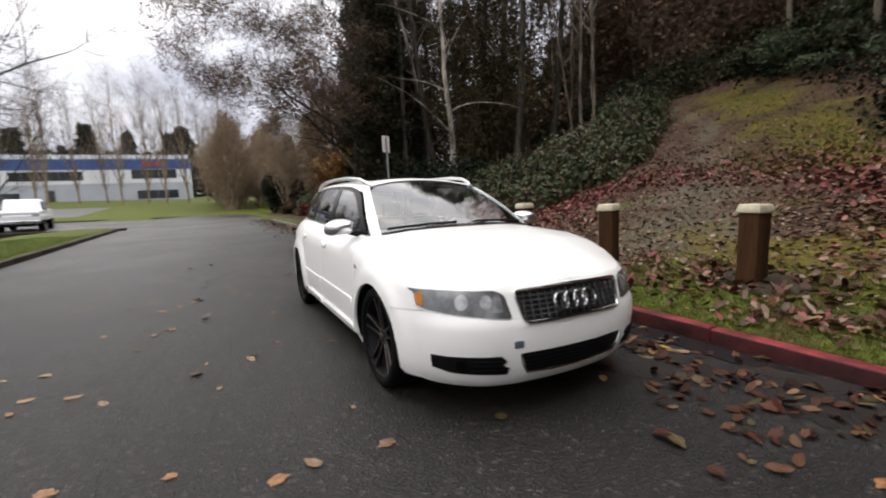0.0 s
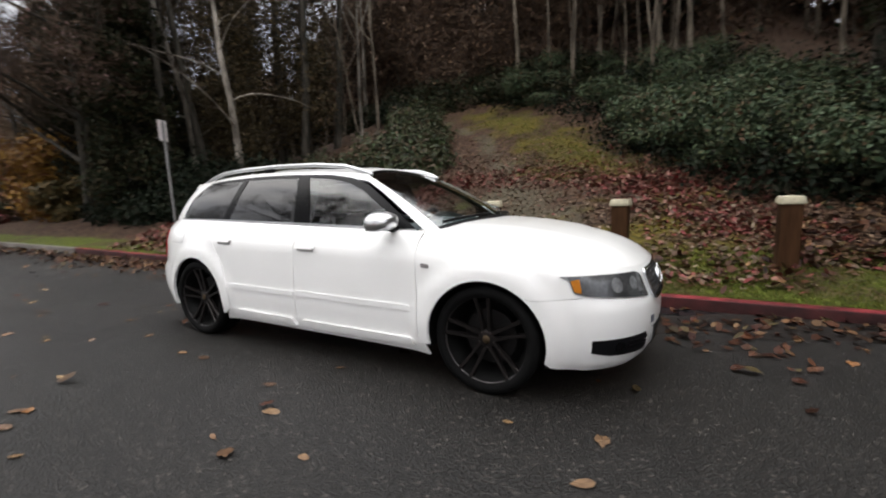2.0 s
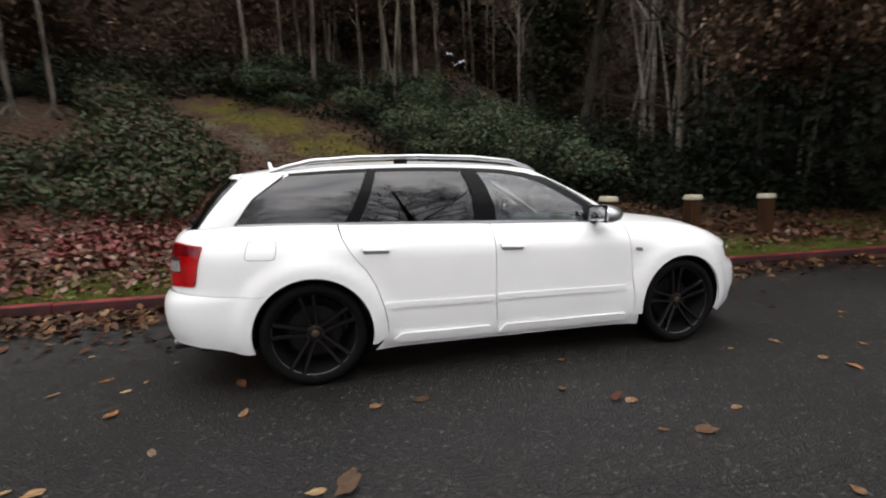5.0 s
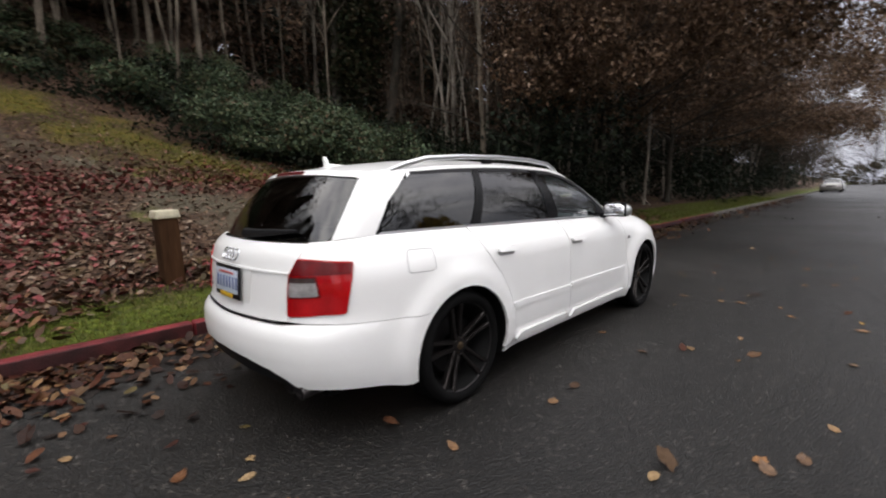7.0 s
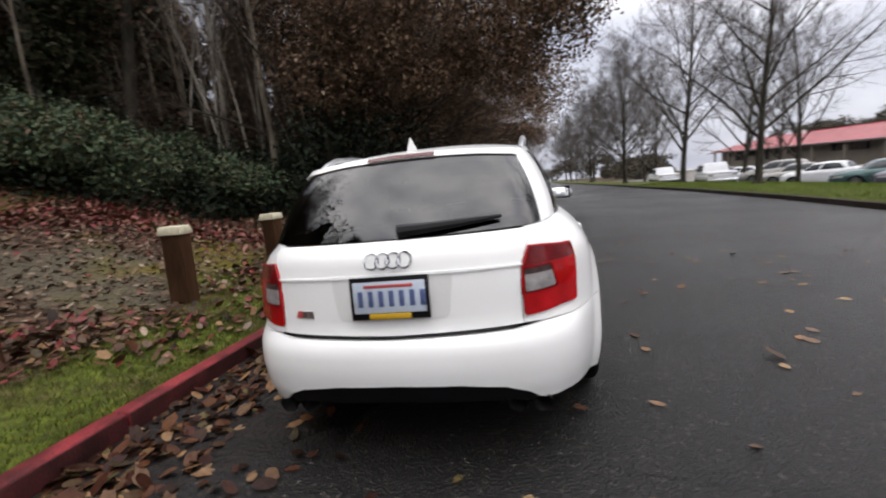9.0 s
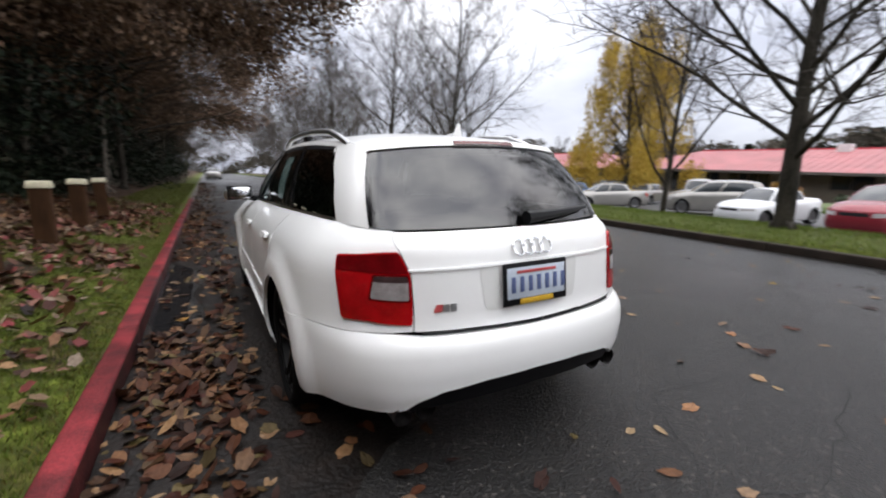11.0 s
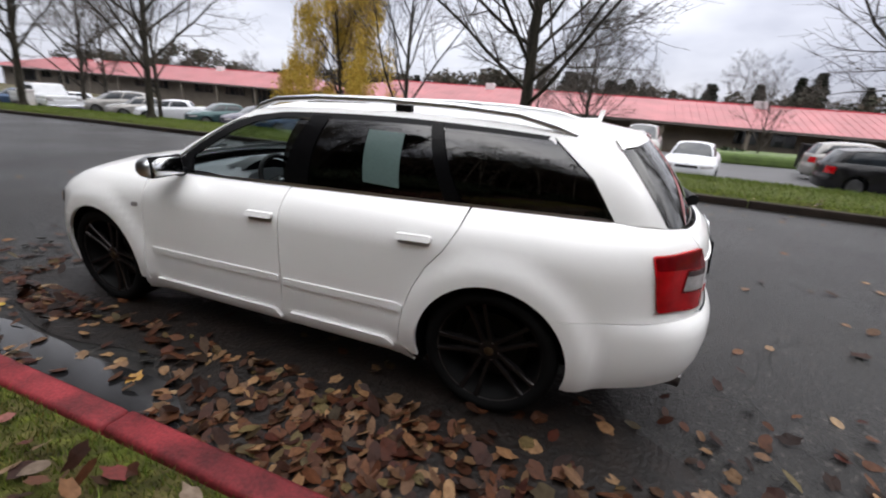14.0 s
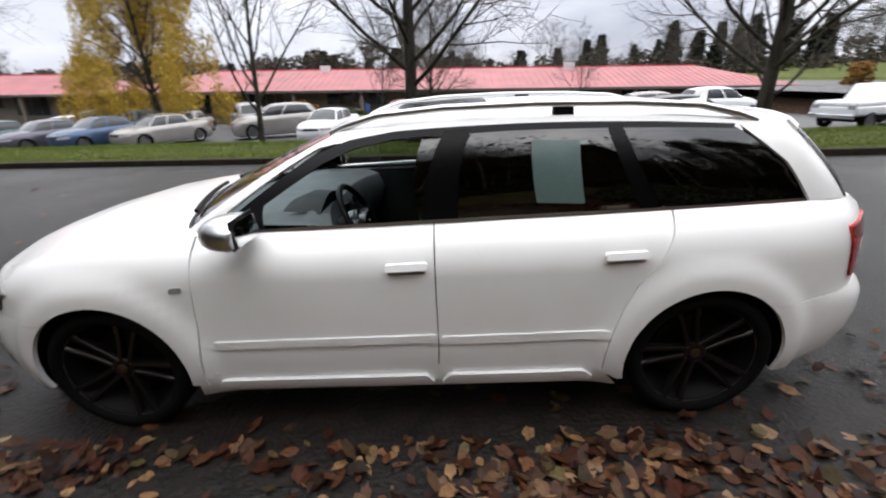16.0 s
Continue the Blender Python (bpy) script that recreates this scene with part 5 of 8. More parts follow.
# aerial fin, exhausts
bm = bmesh.new()
f = [bm.verts.new(p) for p in ((-1.48, 0.0, roof_z(-1.48, 0)), (-1.62, 0.028, roof_z(-1.62, 0)), (-1.62, -0.028, roof_z(-1.62, 0)), (-1.60, 0.008, roof_z(-1.6, 0) + 0.02), (-1.60, -0.008, roof_z(-1.6, 0) + 0.02), (-1.635, 0.004, roof_z(-1.6, 0) + 0.062), (-1.635, -0.004, roof_z(-1.6, 0) + 0.062), (-1.61, 0, roof_z(-1.6, 0) + 0.06))]
for t in ((0, 1, 3), (0, 4, 2), (0, 3, 4), (1, 5, 3), (2, 4, 6), (3, 5, 7), (4, 7, 6), (3, 7, 4), (1, 2, 6, 5), (5, 6, 7)):
    bm.faces.new([f[i] for i in t])
sheet_part("aerial_fin", bm, PAINT, car, "small white aerial fin")
for side in (1, -1):
    for k in (0.46, 0.56):
        bm = bmesh.new()
        tube(bm, [(-1.95, side * k, 0.275), (-2.14, side * k, 0.268), (-2.17, side * k, 0.266)], [0.038, 0.038, 0.040], 16, False)
        tube(bm, [(-2.17, side * k, 0.266), (-2.06, side * k, 0.27)], [0.035, 0.033], 16, False)
        sheet_part("exhaust_tip", bm, RIM_EDGE, car, "dark steel exhaust tip")

# floor and wheel wells
sheet_part("floor_pan", boxed(-2.05, 1.80, -0.60, 0.60, 0.19, 0.34, 0.04), LINER, car, "dark underbody")
for ax in (AXLE, -AXLE):
    for side in (1, -1):
        bm = bmesh.new()
        rings = []
        for k in (0, 1):
            row = []
            for a in range(-22, 203, 9):
                x, z = ax + 0.362 * math.cos(radians(a)), HUB_Z + 0.362 * math.sin(radians(a))
                y = 0.50 if k == 0 else BODY.pt(BODY.at_x(x), max(0.2, z)).y - 0.016
                row.append(bm.verts.new((x, side * y, z)))
            rings.append(row)
        for i in range(len(rings[0]) - 1):
            bm.faces.new((rings[0][i], rings[0][i + 1], rings[1][i + 1], rings[1][i]))
        bm.faces.new(rings[0])
        sheet_part("wheel_liner", bm, LINER, car, "black wheel-arch liner")


# wheels: tyre, five double spokes, rim, cap
def lathe(profile, n=48):
    bm = bmesh.new()
    rings = [[bm.verts.new((r * math.cos(math.tau * k / n), y, r * math.sin(math.tau * k / n))) for k in range(n)] for r, y in profile]
    for a, b in zip(rings, rings[1:]):
        for k in range(n):
            bm.faces.new((a[k], a[(k + 1) % n], b[(k + 1) % n], b[k]))
    return bm


tyre_me = bm_mesh("tyre", lathe([(0.252, -0.105), (0.272, -0.115), (0.300, -0.113), (0.316, -0.100), (0.322, -0.08), (0.322, -0.035), (0.317, -0.033), (0.317, -0.025), (0.322, -0.023), (0.322, 0.02), (0.317, 0.022), (0.317, 0.03), (0.322, 0.032), (0.322, 0.08), (0.316, 0.100), (0.300, 0.113), (0.286, 0.117), (0.272, 0.115), (0.259, 0.108), (0.252, 0.100)]), RUBBER, True)
barrel_me = bm_mesh("rim", lathe([(0.257, 0.106), (0.261, 0.101), (0.255, 0.095), (0.247, 0.090), (0.242, 0.07), (0.232, 0.04), (0.205, -0.02), (0.20, -0.08), (0.06, -0.085)]), RIM_BARREL, True)
lip_me = bm_mesh("rim_lip", lathe([(0.2575, 0.1065), (0.2615, 0.103), (0.2575, 0.098), (0.250, 0.0945)]), RIM_EDGE, True)
disc_me = bm_mesh("brake_disc", lathe([(0.165, 0.005), (0.165, -0.01), (0.05, -0.01)], 32), DISC, True)


def spoke_mesh():
    bm = bmesh.new()
    for s in (1, -1):
        rows = []
        for r, off, w, y, d in ((0.040, 0.020, 0.026, 0.070, 0.04), (0.09, 0.023, 0.024, 0.074, 0.035), (0.15, 0.029, 0.022, 0.080, 0.032), (0.21, 0.036, 0.023, 0.090, 0.03), (0.255, 0.043, 0.034, 0.098, 0.03)):
            c = off * s
            rows.append([bm.verts.new((c - w / 2, y - d, r)), bm.verts.new((c - w / 2, y - 0.006, r)), bm.verts.new((c - w / 3, y, r)), bm.verts.new((c + w / 3, y, r)), bm.verts.new((c + w / 2, y - 0.006, r)), bm.verts.new((c + w / 2, y - d, r))])
        for a, b in zip(rows, rows[1:]):
            for k in range(5):
                bm.faces.new((a[k], a[k + 1], b[k + 1], b[k]))
        bm.faces.new(rows[0])
        bm.faces.new(rows[-1])
    return bm_mesh("spoke", bm, RIM_BLACK, True)


spoke_me = spoke_mesh()
hub_me = bm_mesh("hub", lathe([(0.001, 0.076), (0.03, 0.076), (0.052, 0.070), (0.058, 0.060), (0.058, 0.02)], 30), RIM_BLACK, True)
cap_me = bm_mesh("hub_cap", lathe([(0.001, 0.082), (0.017, 0.081), (0.023, 0.078), (0.025, 0.070)], 24), BRASS, True)
bolt_me = bm_mesh("bolt", lathe([(0.001, 0.074), (0.008, 0.074), (0.009, 0.066)], 10), RIM_EDGE, True)
for ax, side, turn in ((AXLE, -1, 5), (-AXLE, -1, 9), (AXLE, 1, 50), (-AXLE, 1, 18)):
    wh = new("wheel")
    wh.parent = car
    wh.matrix_basis = pose(ax, side * (0.772 if ax > 0 else 0.752), HUB_Z, 0, 0, 0 if side == 1 else 180) @ pose(0, 0, 0, 0, turn, 0)
    for me, lab in ((tyre_me, "low-profile black tyre"), (barrel_me, ""), (lip_me, "worn rim edge"), (disc_me, ""), (hub_me, ""), (cap_me, "bronze hub cap")):
        part(me.name, me, parent=wh, label=lab)
    for k in range(5):
        part("spoke", spoke_me, parent=wh, m=pose(0, 0, 0, 0, 72 * k, 0))
        part("bolt", bolt_me, parent=wh, m=pose(0, 0, 0, 0, 72 * k + 36, 0) @ Matrix.Translation((0, -0.002, 0.043)))

# cabin: dashboard, wheel, seats, headlining, paper on the glass
bm = bmesh.new()
prof = [(0.98, 0.93), (0.75, 0.965), (0.48, 0.955), (0.40, 0.92), (0.36, 0.83), (0.42, 0.62), (0.70, 0.45)]
rows = [[bm.verts.new((x - 0.10 * (abs(y) / 0.66) ** 3, y, z - 0.02 * (abs(y) / 0.66) ** 2 + (0.03 if abs(y - 0.36) < 0.22 and 0.3 < x < 0.6 and z > 0.9 else 0))) for x, z in prof] for y in np.linspace(-0.66, 0.66, 25)]
for a, b in zip(rows, rows[1:]):
    for k in range(len(prof) - 1):
        bm.faces.new((a[k], a[k + 1], b[k + 1], b[k]))
sheet_part("dashboard", bm, DASH, car, "grey dashboard")
bm = bmesh.new()
tube(bm, [(0.24 + 0.085 * math.sin(math.tau * k / 28), 0.36 + 0.185 * math.cos(math.tau * k / 28), 0.87 + 0.165 * math.sin(math.tau * k / 28)) for k in range(29)], 0.016, 8, False)
sw = sheet_part("steering_wheel", bm, BLACK_TRIM, car, "black three-spoke steering wheel")
bm = bmesh.new()
for a in (0, 180, 270):
    q = Vector((0.24 + 0.085 * math.sin(radians(a)), 0.36 + 0.185 * math.cos(radians(a)), 0.87 + 0.165 * math.sin(radians(a))))
    tube(bm, [(0.265, 0.36, 0.86), q], [0.028, 0.016], 8)
tube(bm, [(0.24, 0.36, 0.868), (0.265, 0.36, 0.86), (0.45, 0.36, 0.80)], [0.055, 0.06, 0.035], 12)
sheet_part("wheel_spokes", bm, LAMP_GREY, sw)


bm = bmesh.new()
hood = []
for k in range(9):
    y = 0.36 + 0.20 * (k - 4) / 4
    rise = 0.065 * (1 - ((k - 4) / 4.4) ** 2)
    hood.append([bm.verts.new(p) for p in ((0.58, y, 0.945 + rise * 0.5), (0.47, y, 0.955 + rise), (0.385, y, 0.945 + rise), (0.40, y, 0.88))])
for a, b in zip(hood, hood[1:]):
    for k in range(3):
        bm.faces.new((a[k], a[k + 1], b[k + 1], b[k]))
sheet_part("instrument_hood", bm, BLACK_TRIM, car, "black hood over the instruments")
for y in (0.60, 0.10, -0.10, -0.60):
    sheet_part("air_vent", boxed(0.352, 0.372, y - 0.055, y + 0.055, 0.845, 0.895, 0.012), BLACK_TRIM, car)
sheet_part("wheel_boss", boxed(0.205, 0.235, 0.29, 0.43, 0.825, 0.905, 0.03, 3), LAMP_GREY, sw)


def seat(x, y, wide, high):
    s = new("seat")
    s.parent = car
    s.matrix_basis = pose(x, y, 0.34)
    sheet_part("seat_cushion", boxed(-0.25, 0.27, -wide, wide, 0.0, 0.22, 0.07, 3), CABIN, s)
    bm = boxed(-0.07, 0.07, -wide, wide, 0.0, high, 0.06, 3)
    for v in bm.verts:
        v.co = Vector((v.co.x - 0.26 - 0.32 * v.co.z, v.co.y * (1 - 0.18 * v.co.z), v.co.z + 0.14))
    sheet_part("backrest", bm, CABIN, s)
    n = 1 if wide < 0.4 else 2
    for k in range(n):
        cy = 0 if n == 1 else (-0.35, 0.35)[k]
        bm = boxed(-0.05, 0.05, -0.13, 0.13, 0, 0.19, 0.04, 3)
        for v in bm.verts:
            v.co += Vector((-0.29 - 0.32 * high - 0.03, cy, high + 0.17))
        sheet_part("headrest", bm, CABIN, s)


seat(-0.08, 0.36, 0.25, 0.52)
seat(-0.08, -0.36, 0.25, 0.52)
seat(-0.95, 0, 0.62, 0.46)
sheet_part("headlining", panel(Flat(roof_z), [(x * 0.97, y * 0.96) for x, y in roof_poly], 0.15, 0.15, -0.03, 0, sides=(1, -1), centre=True), CABIN, car, "dark headlining")
for side in (1, -1):
    sheet_part("door_lining", boxed(-1.15, 0.80, side * 0.70 - 0.02, side * 0.70 + 0.02, 0.30, 0.93, 0.01), CABIN, car)
sheet_part("boot_floor", boxed(-2.02, -1.25, -0.62, 0.62, 0.55, 0.60, 0.01), CABIN, car)
bm = bmesh.new()
tube(bm, [(0.20, 0.0, 1.36), (0.24, 0.0, 1.315)], [0.012, 0.012], 6)
box(bm, 0.225, 0.25, -0.12, 0.12, 1.26, 1.325, 0.012)
sheet_part("rear_view_mirror", bm, BLACK_TRIM, car)
pp = [CAB.find(*p) for p in ((-0.575, 1.275), (-0.775, 1.27), (-0.79, 1.02), (-0.59, 1.03))]
sheet_part("window_sheet", panel(CAB, pp, 0.2, 0.1, 0.004, 0.001, sides=(1,)), PAPER, car, "pale green paper sheet on the rear window")

# ---------------------------------------------------------------- trees and shrubs
class Twigs:
    """Collects tapered bars as plain lists."""

    def __init__(self, seed):
        self.v, self.f, self.r = [], [], random.Random(seed)

    def bar(self, pts, radii, sides):
        base = len(self.v)
        last = None
        for i, p in enumerate(pts):
            d = (pts[min(len(pts) - 1, i + 1)] - pts[max(0, i - 1)]).normalized()
            u = d.orthogonal().normalized() if last is None else (last - d * last.dot(d)).normalized()
            last, w = u, d.cross(u)
            for k in range(sides):
                a = math.tau * k / sides
                self.v.append(p + radii[i] * (u * math.cos(a) + w * math.sin(a)))
        for i in range(len(pts) - 1):
            for k in range(sides):
                a, b = base + i * sides + k, base + i * sides + (k + 1) % sides
                self.f.append((a, b, b + sides, a + sides))

    def limb(self, p, d, length, radius, segs, sides, bend, lift, tip=0.3):
        r = self.r
        pts, radii = [p.copy()], [radius]
        for i in range(segs):
            d = (d + Vector((r.uniform(-bend, bend), r.uniform(-bend, bend), r.uniform(-bend, bend) + lift))).normalized()
            p = p + d * (length / segs)
            pts.append(p.copy())
            radii.append(radius * (1 - (1 - tip) * (i + 1) / segs))
        self.bar(pts, radii, sides)
        return pts, radii

    def mesh(self, name, material):
        return mesh_of(name, [tuple(v) for v in self.v], self.f, material, True)


def side_of(d, angle, turn):
    u = d.orthogonal().normalized()
    u.rotate(Matrix.Rotation(turn, 3, d))
    return (d * math.cos(angle) + u * math.sin(angle)).normalized()


def bare_tree(seed, height_m, radius, fork, limbs, spread, wood, twig, fine=(8, 6, 3), lift=0.06, lean=0.0, stout=0.50):
    """A leafless broad tree: trunk and crown of branches, as two meshes."""
    t, c = Twigs(seed), Twigs(seed + 1)
    r = t.r
    pts, radii = t.limb(Vector((0, 0, -0.4)), Vector((lean, 0.02, 1)).normalized(), height_m * 0.92 + 0.4, radius, 12, 9, 0.05, 0.02, 0.08)
    for k in range(5):
        a = math.tau * k / 5 + r.random()
        t.limb(Vector((0, 0, 0.25)), Vector((math.cos(a) * 0.6, math.sin(a) * 0.6, -0.7)).normalized(), 0.6, radius * 0.6, 3, 6, 0.05, 0, 0.3)
    turn = r.random() * 6
    for k in range(limbs):
        f = fork + (0.95 - fork) * (k / limbs) ** 1.1
        i = min(len(pts) - 2, int(f * (len(pts) - 1)))
        frac = f * (len(pts) - 1) - i
        at = pts[i].lerp(pts[i + 1], frac)
        turn += 2.4 + r.uniform(-0.4, 0.4)
        ang = spread * (1 - 0.45 * f) + r.uniform(-0.12, 0.12)
        long = height_m * (0.62 - 0.42 * f) * r.uniform(0.85, 1.15)
        lp, lr = t.limb(at, side_of(Vector((0, 0, 1)), ang, turn), long, radii[i] * stout, 7, 6, 0.15, lift, 0.2)
        for j in range(fine[0]):
            g = 0.2 + 0.8 * j / fine[0]
            a = min(len(lp) - 2, int(g * (len(lp) - 1)))
            d = (lp[a + 1] - lp[a]).normalized()
            bp, br = c.limb(lp[a].lerp(lp[a + 1], r.random()), side_of(d, r.uniform(0.5, 0.95), r.random() * 6.28), long * r.uniform(0.28, 0.5) * (1.15 - 0.5 * g), lr[a] * 0.5, 5, 4, 0.14, 0.03, 0.25)
            for q in range(fine[1]):
                a2 = r.randrange(1, len(bp) - 1)
                d2 = (bp[a2 + 1] - bp[a2]).normalized()
                sp, sr = c.limb(bp[a2], side_of(d2, r.uniform(0.4, 0.9), r.random() * 6.28), long * r.uniform(0.10, 0.22), max(0.006, br[a2] * 0.5), 3, 3, 0.18, 0.03, 0.4)
                for s in range(fine[2]):
                    c.limb(sp[r.randrange(1, 3)], side_of(d2, r.uniform(0.3, 1.0), r.random() * 6.28), long * r.uniform(0.05, 0.12), 0.005, 2, 3, 0.2, 0.02, 0.5)
    return t.mesh("trunk", wood), c.mesh("crown", twig)


def planted(name, meshes, m, label, category="tree", group=""):
    ob = thing(name, m, label, category, group)
    for k, me in meshes.items():
        part(k, me, parent=ob)
    return ob


def leaf_cloud(name, centres, count, size, material, rng, droop=0.0, flat=0.35, aspect=1.7, ragged=0.0):
    """Many small folded leaves about the given blobs (x, y, z, rx, ry, rz)."""
    centres = np.asarray(centres, float)
    w = centres[:, 3] * centres[:, 4] * centres[:, 5]
    w = np.cbrt(w) ** 2
    pick = rng.choice(len(centres), count, p=w / w.sum())
    d = rng.normal(size=(count, 3))
    d /= np.linalg.norm(d, axis=1)[:, None]
    rad = rng.uniform(0.55, 1.06, count) + 0.12 * np.sin(d[:, 0] * 7 + d[:, 1] * 5 + pick)
    rad = rad + ragged * rng.random(count) ** 4
    p = centres[pick, :3] + d * centres[pick, 3:] * rad[:, None]
    nrm = d * (1 - flat) + np.array([0, 0, 1]) * flat + rng.normal(size=(count, 3)) * 0.55
    nrm /= np.linalg.norm(nrm, axis=1)[:, None]
    u = np.cross(nrm, rng.normal(size=(count, 3)) + np.array([0, 0, -droop * 3]))
    u /= np.linalg.norm(u, axis=1)[:, None]
    v = np.cross(nrm, u)
    if droop:
        v = v * 0.4 + np.array([0, 0, -1]) * droop
        v /= np.linalg.norm(v, axis=1)[:, None]
    s = size * rng.uniform(0.6, 1.35, count)[:, None]
    a, b = p - v * s * aspect * 0.5, p + v * s * aspect * 0.5
    l, r = p - u * s * 0.5 + nrm * s * 0.15, p + u * s * 0.5 + nrm * s * 0.15
    verts = np.stack([a, r, b, l], 1).reshape(-1, 3)
    base = np.arange(count)[:, None] * 4
    faces = np.concatenate([base + [0, 1, 2], base + [0, 2, 3]], 0)
    return mesh_of(name, verts.tolist(), faces.tolist(), material)

rng = np.random.default_rng(5)


def blobs(spots, up=0.5):
    """Blobs (x, y, half width, half height) of the plan set on the land, in the upright world."""
    out = []
    for x, y, w, h in spots:
        p = SITE @ Vector((x, y, float(height(x, y)) + h * up))
        out.append((p.x, p.y, p.z, w, w, h))
    return out


# undergrowth on the bank: one patch on either side of the clearing
def bank_blobs(edge, depth, n, seed, big=1.0):
    """Mounds strewn behind an edge line of the plan, larger further in."""
    r, out = random.Random(seed), []
    ex, ey = [p[0] for p in edge], [p[1] for p in edge]
    for i in range(n):
        f = r.random() * (len(edge) - 1)
        x, y = float(np.interp(f, range(len(edge)), ex)), float(np.interp(f, range(len(edge)), ey))
        k = r.random() ** 1.2
        w = (r.uniform(0.28, 0.55) + 0.55 * k * r.random()) * big
        out.append((x + depth[0] * k + r.uniform(-0.2, 0.2), y + depth[1] * k + r.uniform(-0.2, 0.2), w, w * r.uniform(0.6, 1.0)))
    return out


left_edge = [(-16, 4.4), (-13, 4.1), (-11, 3.8), (-9.6, 3.8), (-8.5, 4.2), (-7.2, 5.5), (-5.4, 5.6), (-4.2, 5.3), (-3.5, 5.7), (-3.4, 6.6), (-3.7, 7.8), (-4.7, 9.6), (-6.2, 11.6), (-8.2, 13.6), (-10.5, 14.6)]
left_spots = [(x, y, w, h * (0.72 if x > -8.2 else 1.0)) for x, y, w, h in bank_blobs(left_edge, (-2.2, 2.4), 170, 4, 1.25)]
left_me = leaf_cloud("undergrowth", blobs([q for q in left_spots if q[0] > -8.2]), 60000, 0.07, SALAL, rng, flat=0.55, ragged=0.3)
# this scrub's leaf colour holds the dimness under the trees
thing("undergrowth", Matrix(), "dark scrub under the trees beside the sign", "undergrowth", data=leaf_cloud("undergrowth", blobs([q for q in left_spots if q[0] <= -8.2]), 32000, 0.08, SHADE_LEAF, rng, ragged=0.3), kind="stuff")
thing("undergrowth", Matrix(), "mottled green and brown salal covering the bank", "undergrowth", data=left_me, kind="stuff")
right_edge = [(-6.0, 16.4), (-3.4, 14.4), (-0.6, 12.3), (0.6, 10.4), (1.4, 8.7), (2.2, 7.2), (2.9, 6.2), (4.0, 5.5), (5.3, 4.8), (7, 4.6), (9, 4.6), (11, 4.7), (13, 4.8)]
right_spots = bank_blobs(right_edge, (2.6, 5.0), 300, 9, 1.5)
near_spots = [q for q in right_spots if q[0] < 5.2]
# gap shade and lighter mound tops are put into two leaf colours
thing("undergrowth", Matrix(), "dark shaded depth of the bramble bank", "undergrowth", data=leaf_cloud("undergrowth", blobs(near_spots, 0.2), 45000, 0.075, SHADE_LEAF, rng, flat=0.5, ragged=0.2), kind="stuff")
mounds = [(x, y, 0.42 + 0.30 * math.sin(11 * x) ** 2, 0.34 + 0.16 * math.cos(9 * y)) for x, y, w, h in near_spots[::2]]
right_me = leaf_cloud("undergrowth", blobs(mounds, 2.0), 90000, 0.052, BRAMBLE, rng, flat=0.65, ragged=0.5)
# dark scrub again in the leaf colour that has shade put in
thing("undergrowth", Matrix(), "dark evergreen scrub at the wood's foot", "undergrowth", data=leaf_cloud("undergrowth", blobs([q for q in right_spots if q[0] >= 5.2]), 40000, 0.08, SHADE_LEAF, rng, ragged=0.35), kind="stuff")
thing("undergrowth", Matrix(), "thick dark green bramble bank beside the clearing", "undergrowth", data=right_me, kind="stuff")

# brush closing the head of the clearing
head = [(-13.5 + 0.42 * i + rng.uniform(-0.4, 0.4), 16.6 - 0.05 * i + rng.uniform(-0.5, 2.2), rng.uniform(0.6, 1.1), rng.uniform(0.5, 0.9)) for i in range(30)]
thing("undergrowth", Matrix(), "dark brown brush at the head of the clearing", "undergrowth", data=leaf_cloud("undergrowth", blobs(head), 16000, 0.10, IVY, rng, ragged=0.4), kind="stuff")
brown = [(q[0], q[1], q[2] + (0.4, 1.6, 2.8, 4.2, 5.6)[i % 5], q[3] * 1.1, q[4] * 1.1, q[5]) for i, q in enumerate(blobs([(rng.uniform(-15, -1.5), rng.uniform(17.6, 21.0), rng.uniform(0.9, 1.5), rng.uniform(0.9, 1.5)) for _ in range(80)]))]
thing("thicket", Matrix(), "rust-brown leaves and brush above the clearing", "thicket", data=leaf_cloud("thicket", brown, 26000, 0.11, EDGE_LEAF, rng, ragged=0.6), kind="stuff")
thing("brushwood", Matrix(), "fine brown twigs above the clearing", "brushwood", data=leaf_cloud("brushwood", brown, 65000, 0.036, TWIGGY, rng, flat=0.0, aspect=16, ragged=0.6), kind="stuff")

# slender pale alders of the wood
alders = []
for s in range(5):
    alders.append(bare_tree(40 + s, 11 + s, 0.056 + 0.012 * s, 0.35, 12, 0.7, PALE_BARK if s == 2 else ALDER_BARK, TWIG, (5, 4, 2), 0.05, 0.03 * (s - 2)))
rnd = random.Random(12)
spots = [(-9.9, 12.2), (-9.2, 12.6), (-8.9, 19.7), (-7.8, 20.2), (-7.0, 19.0), (-5.9, 20.5), (-5.0, 19.2), (-10.8, 13.5)]
while len(spots) < 150:
    x, y = rnd.uniform(-22, 34), rnd.uniform(11.5, 34)
    if x > 7:
        y = rnd.uniform(6.0, 26)
    if abs(x - float(np.interp(y, WAY_Y, WAY_X)) - 1.0) < 3.0 and y < 17:
        continue
    if all((x - a) ** 2 + (y - b) ** 2 > 0.5 for a, b in spots):
        spots.append((x, y))
for i, (x, y) in enumerate(spots):
    tr, cr = alders[i % 5]
    planted("alder_tree", {"trunk": tr, "crown": cr}, place(x, y, rz=rnd.uniform(0, 360)) @ Matrix.Scale(rnd.uniform(0.8, 1.2), 4), "slender bare alder with pale grey bark", group="alders of the wood")

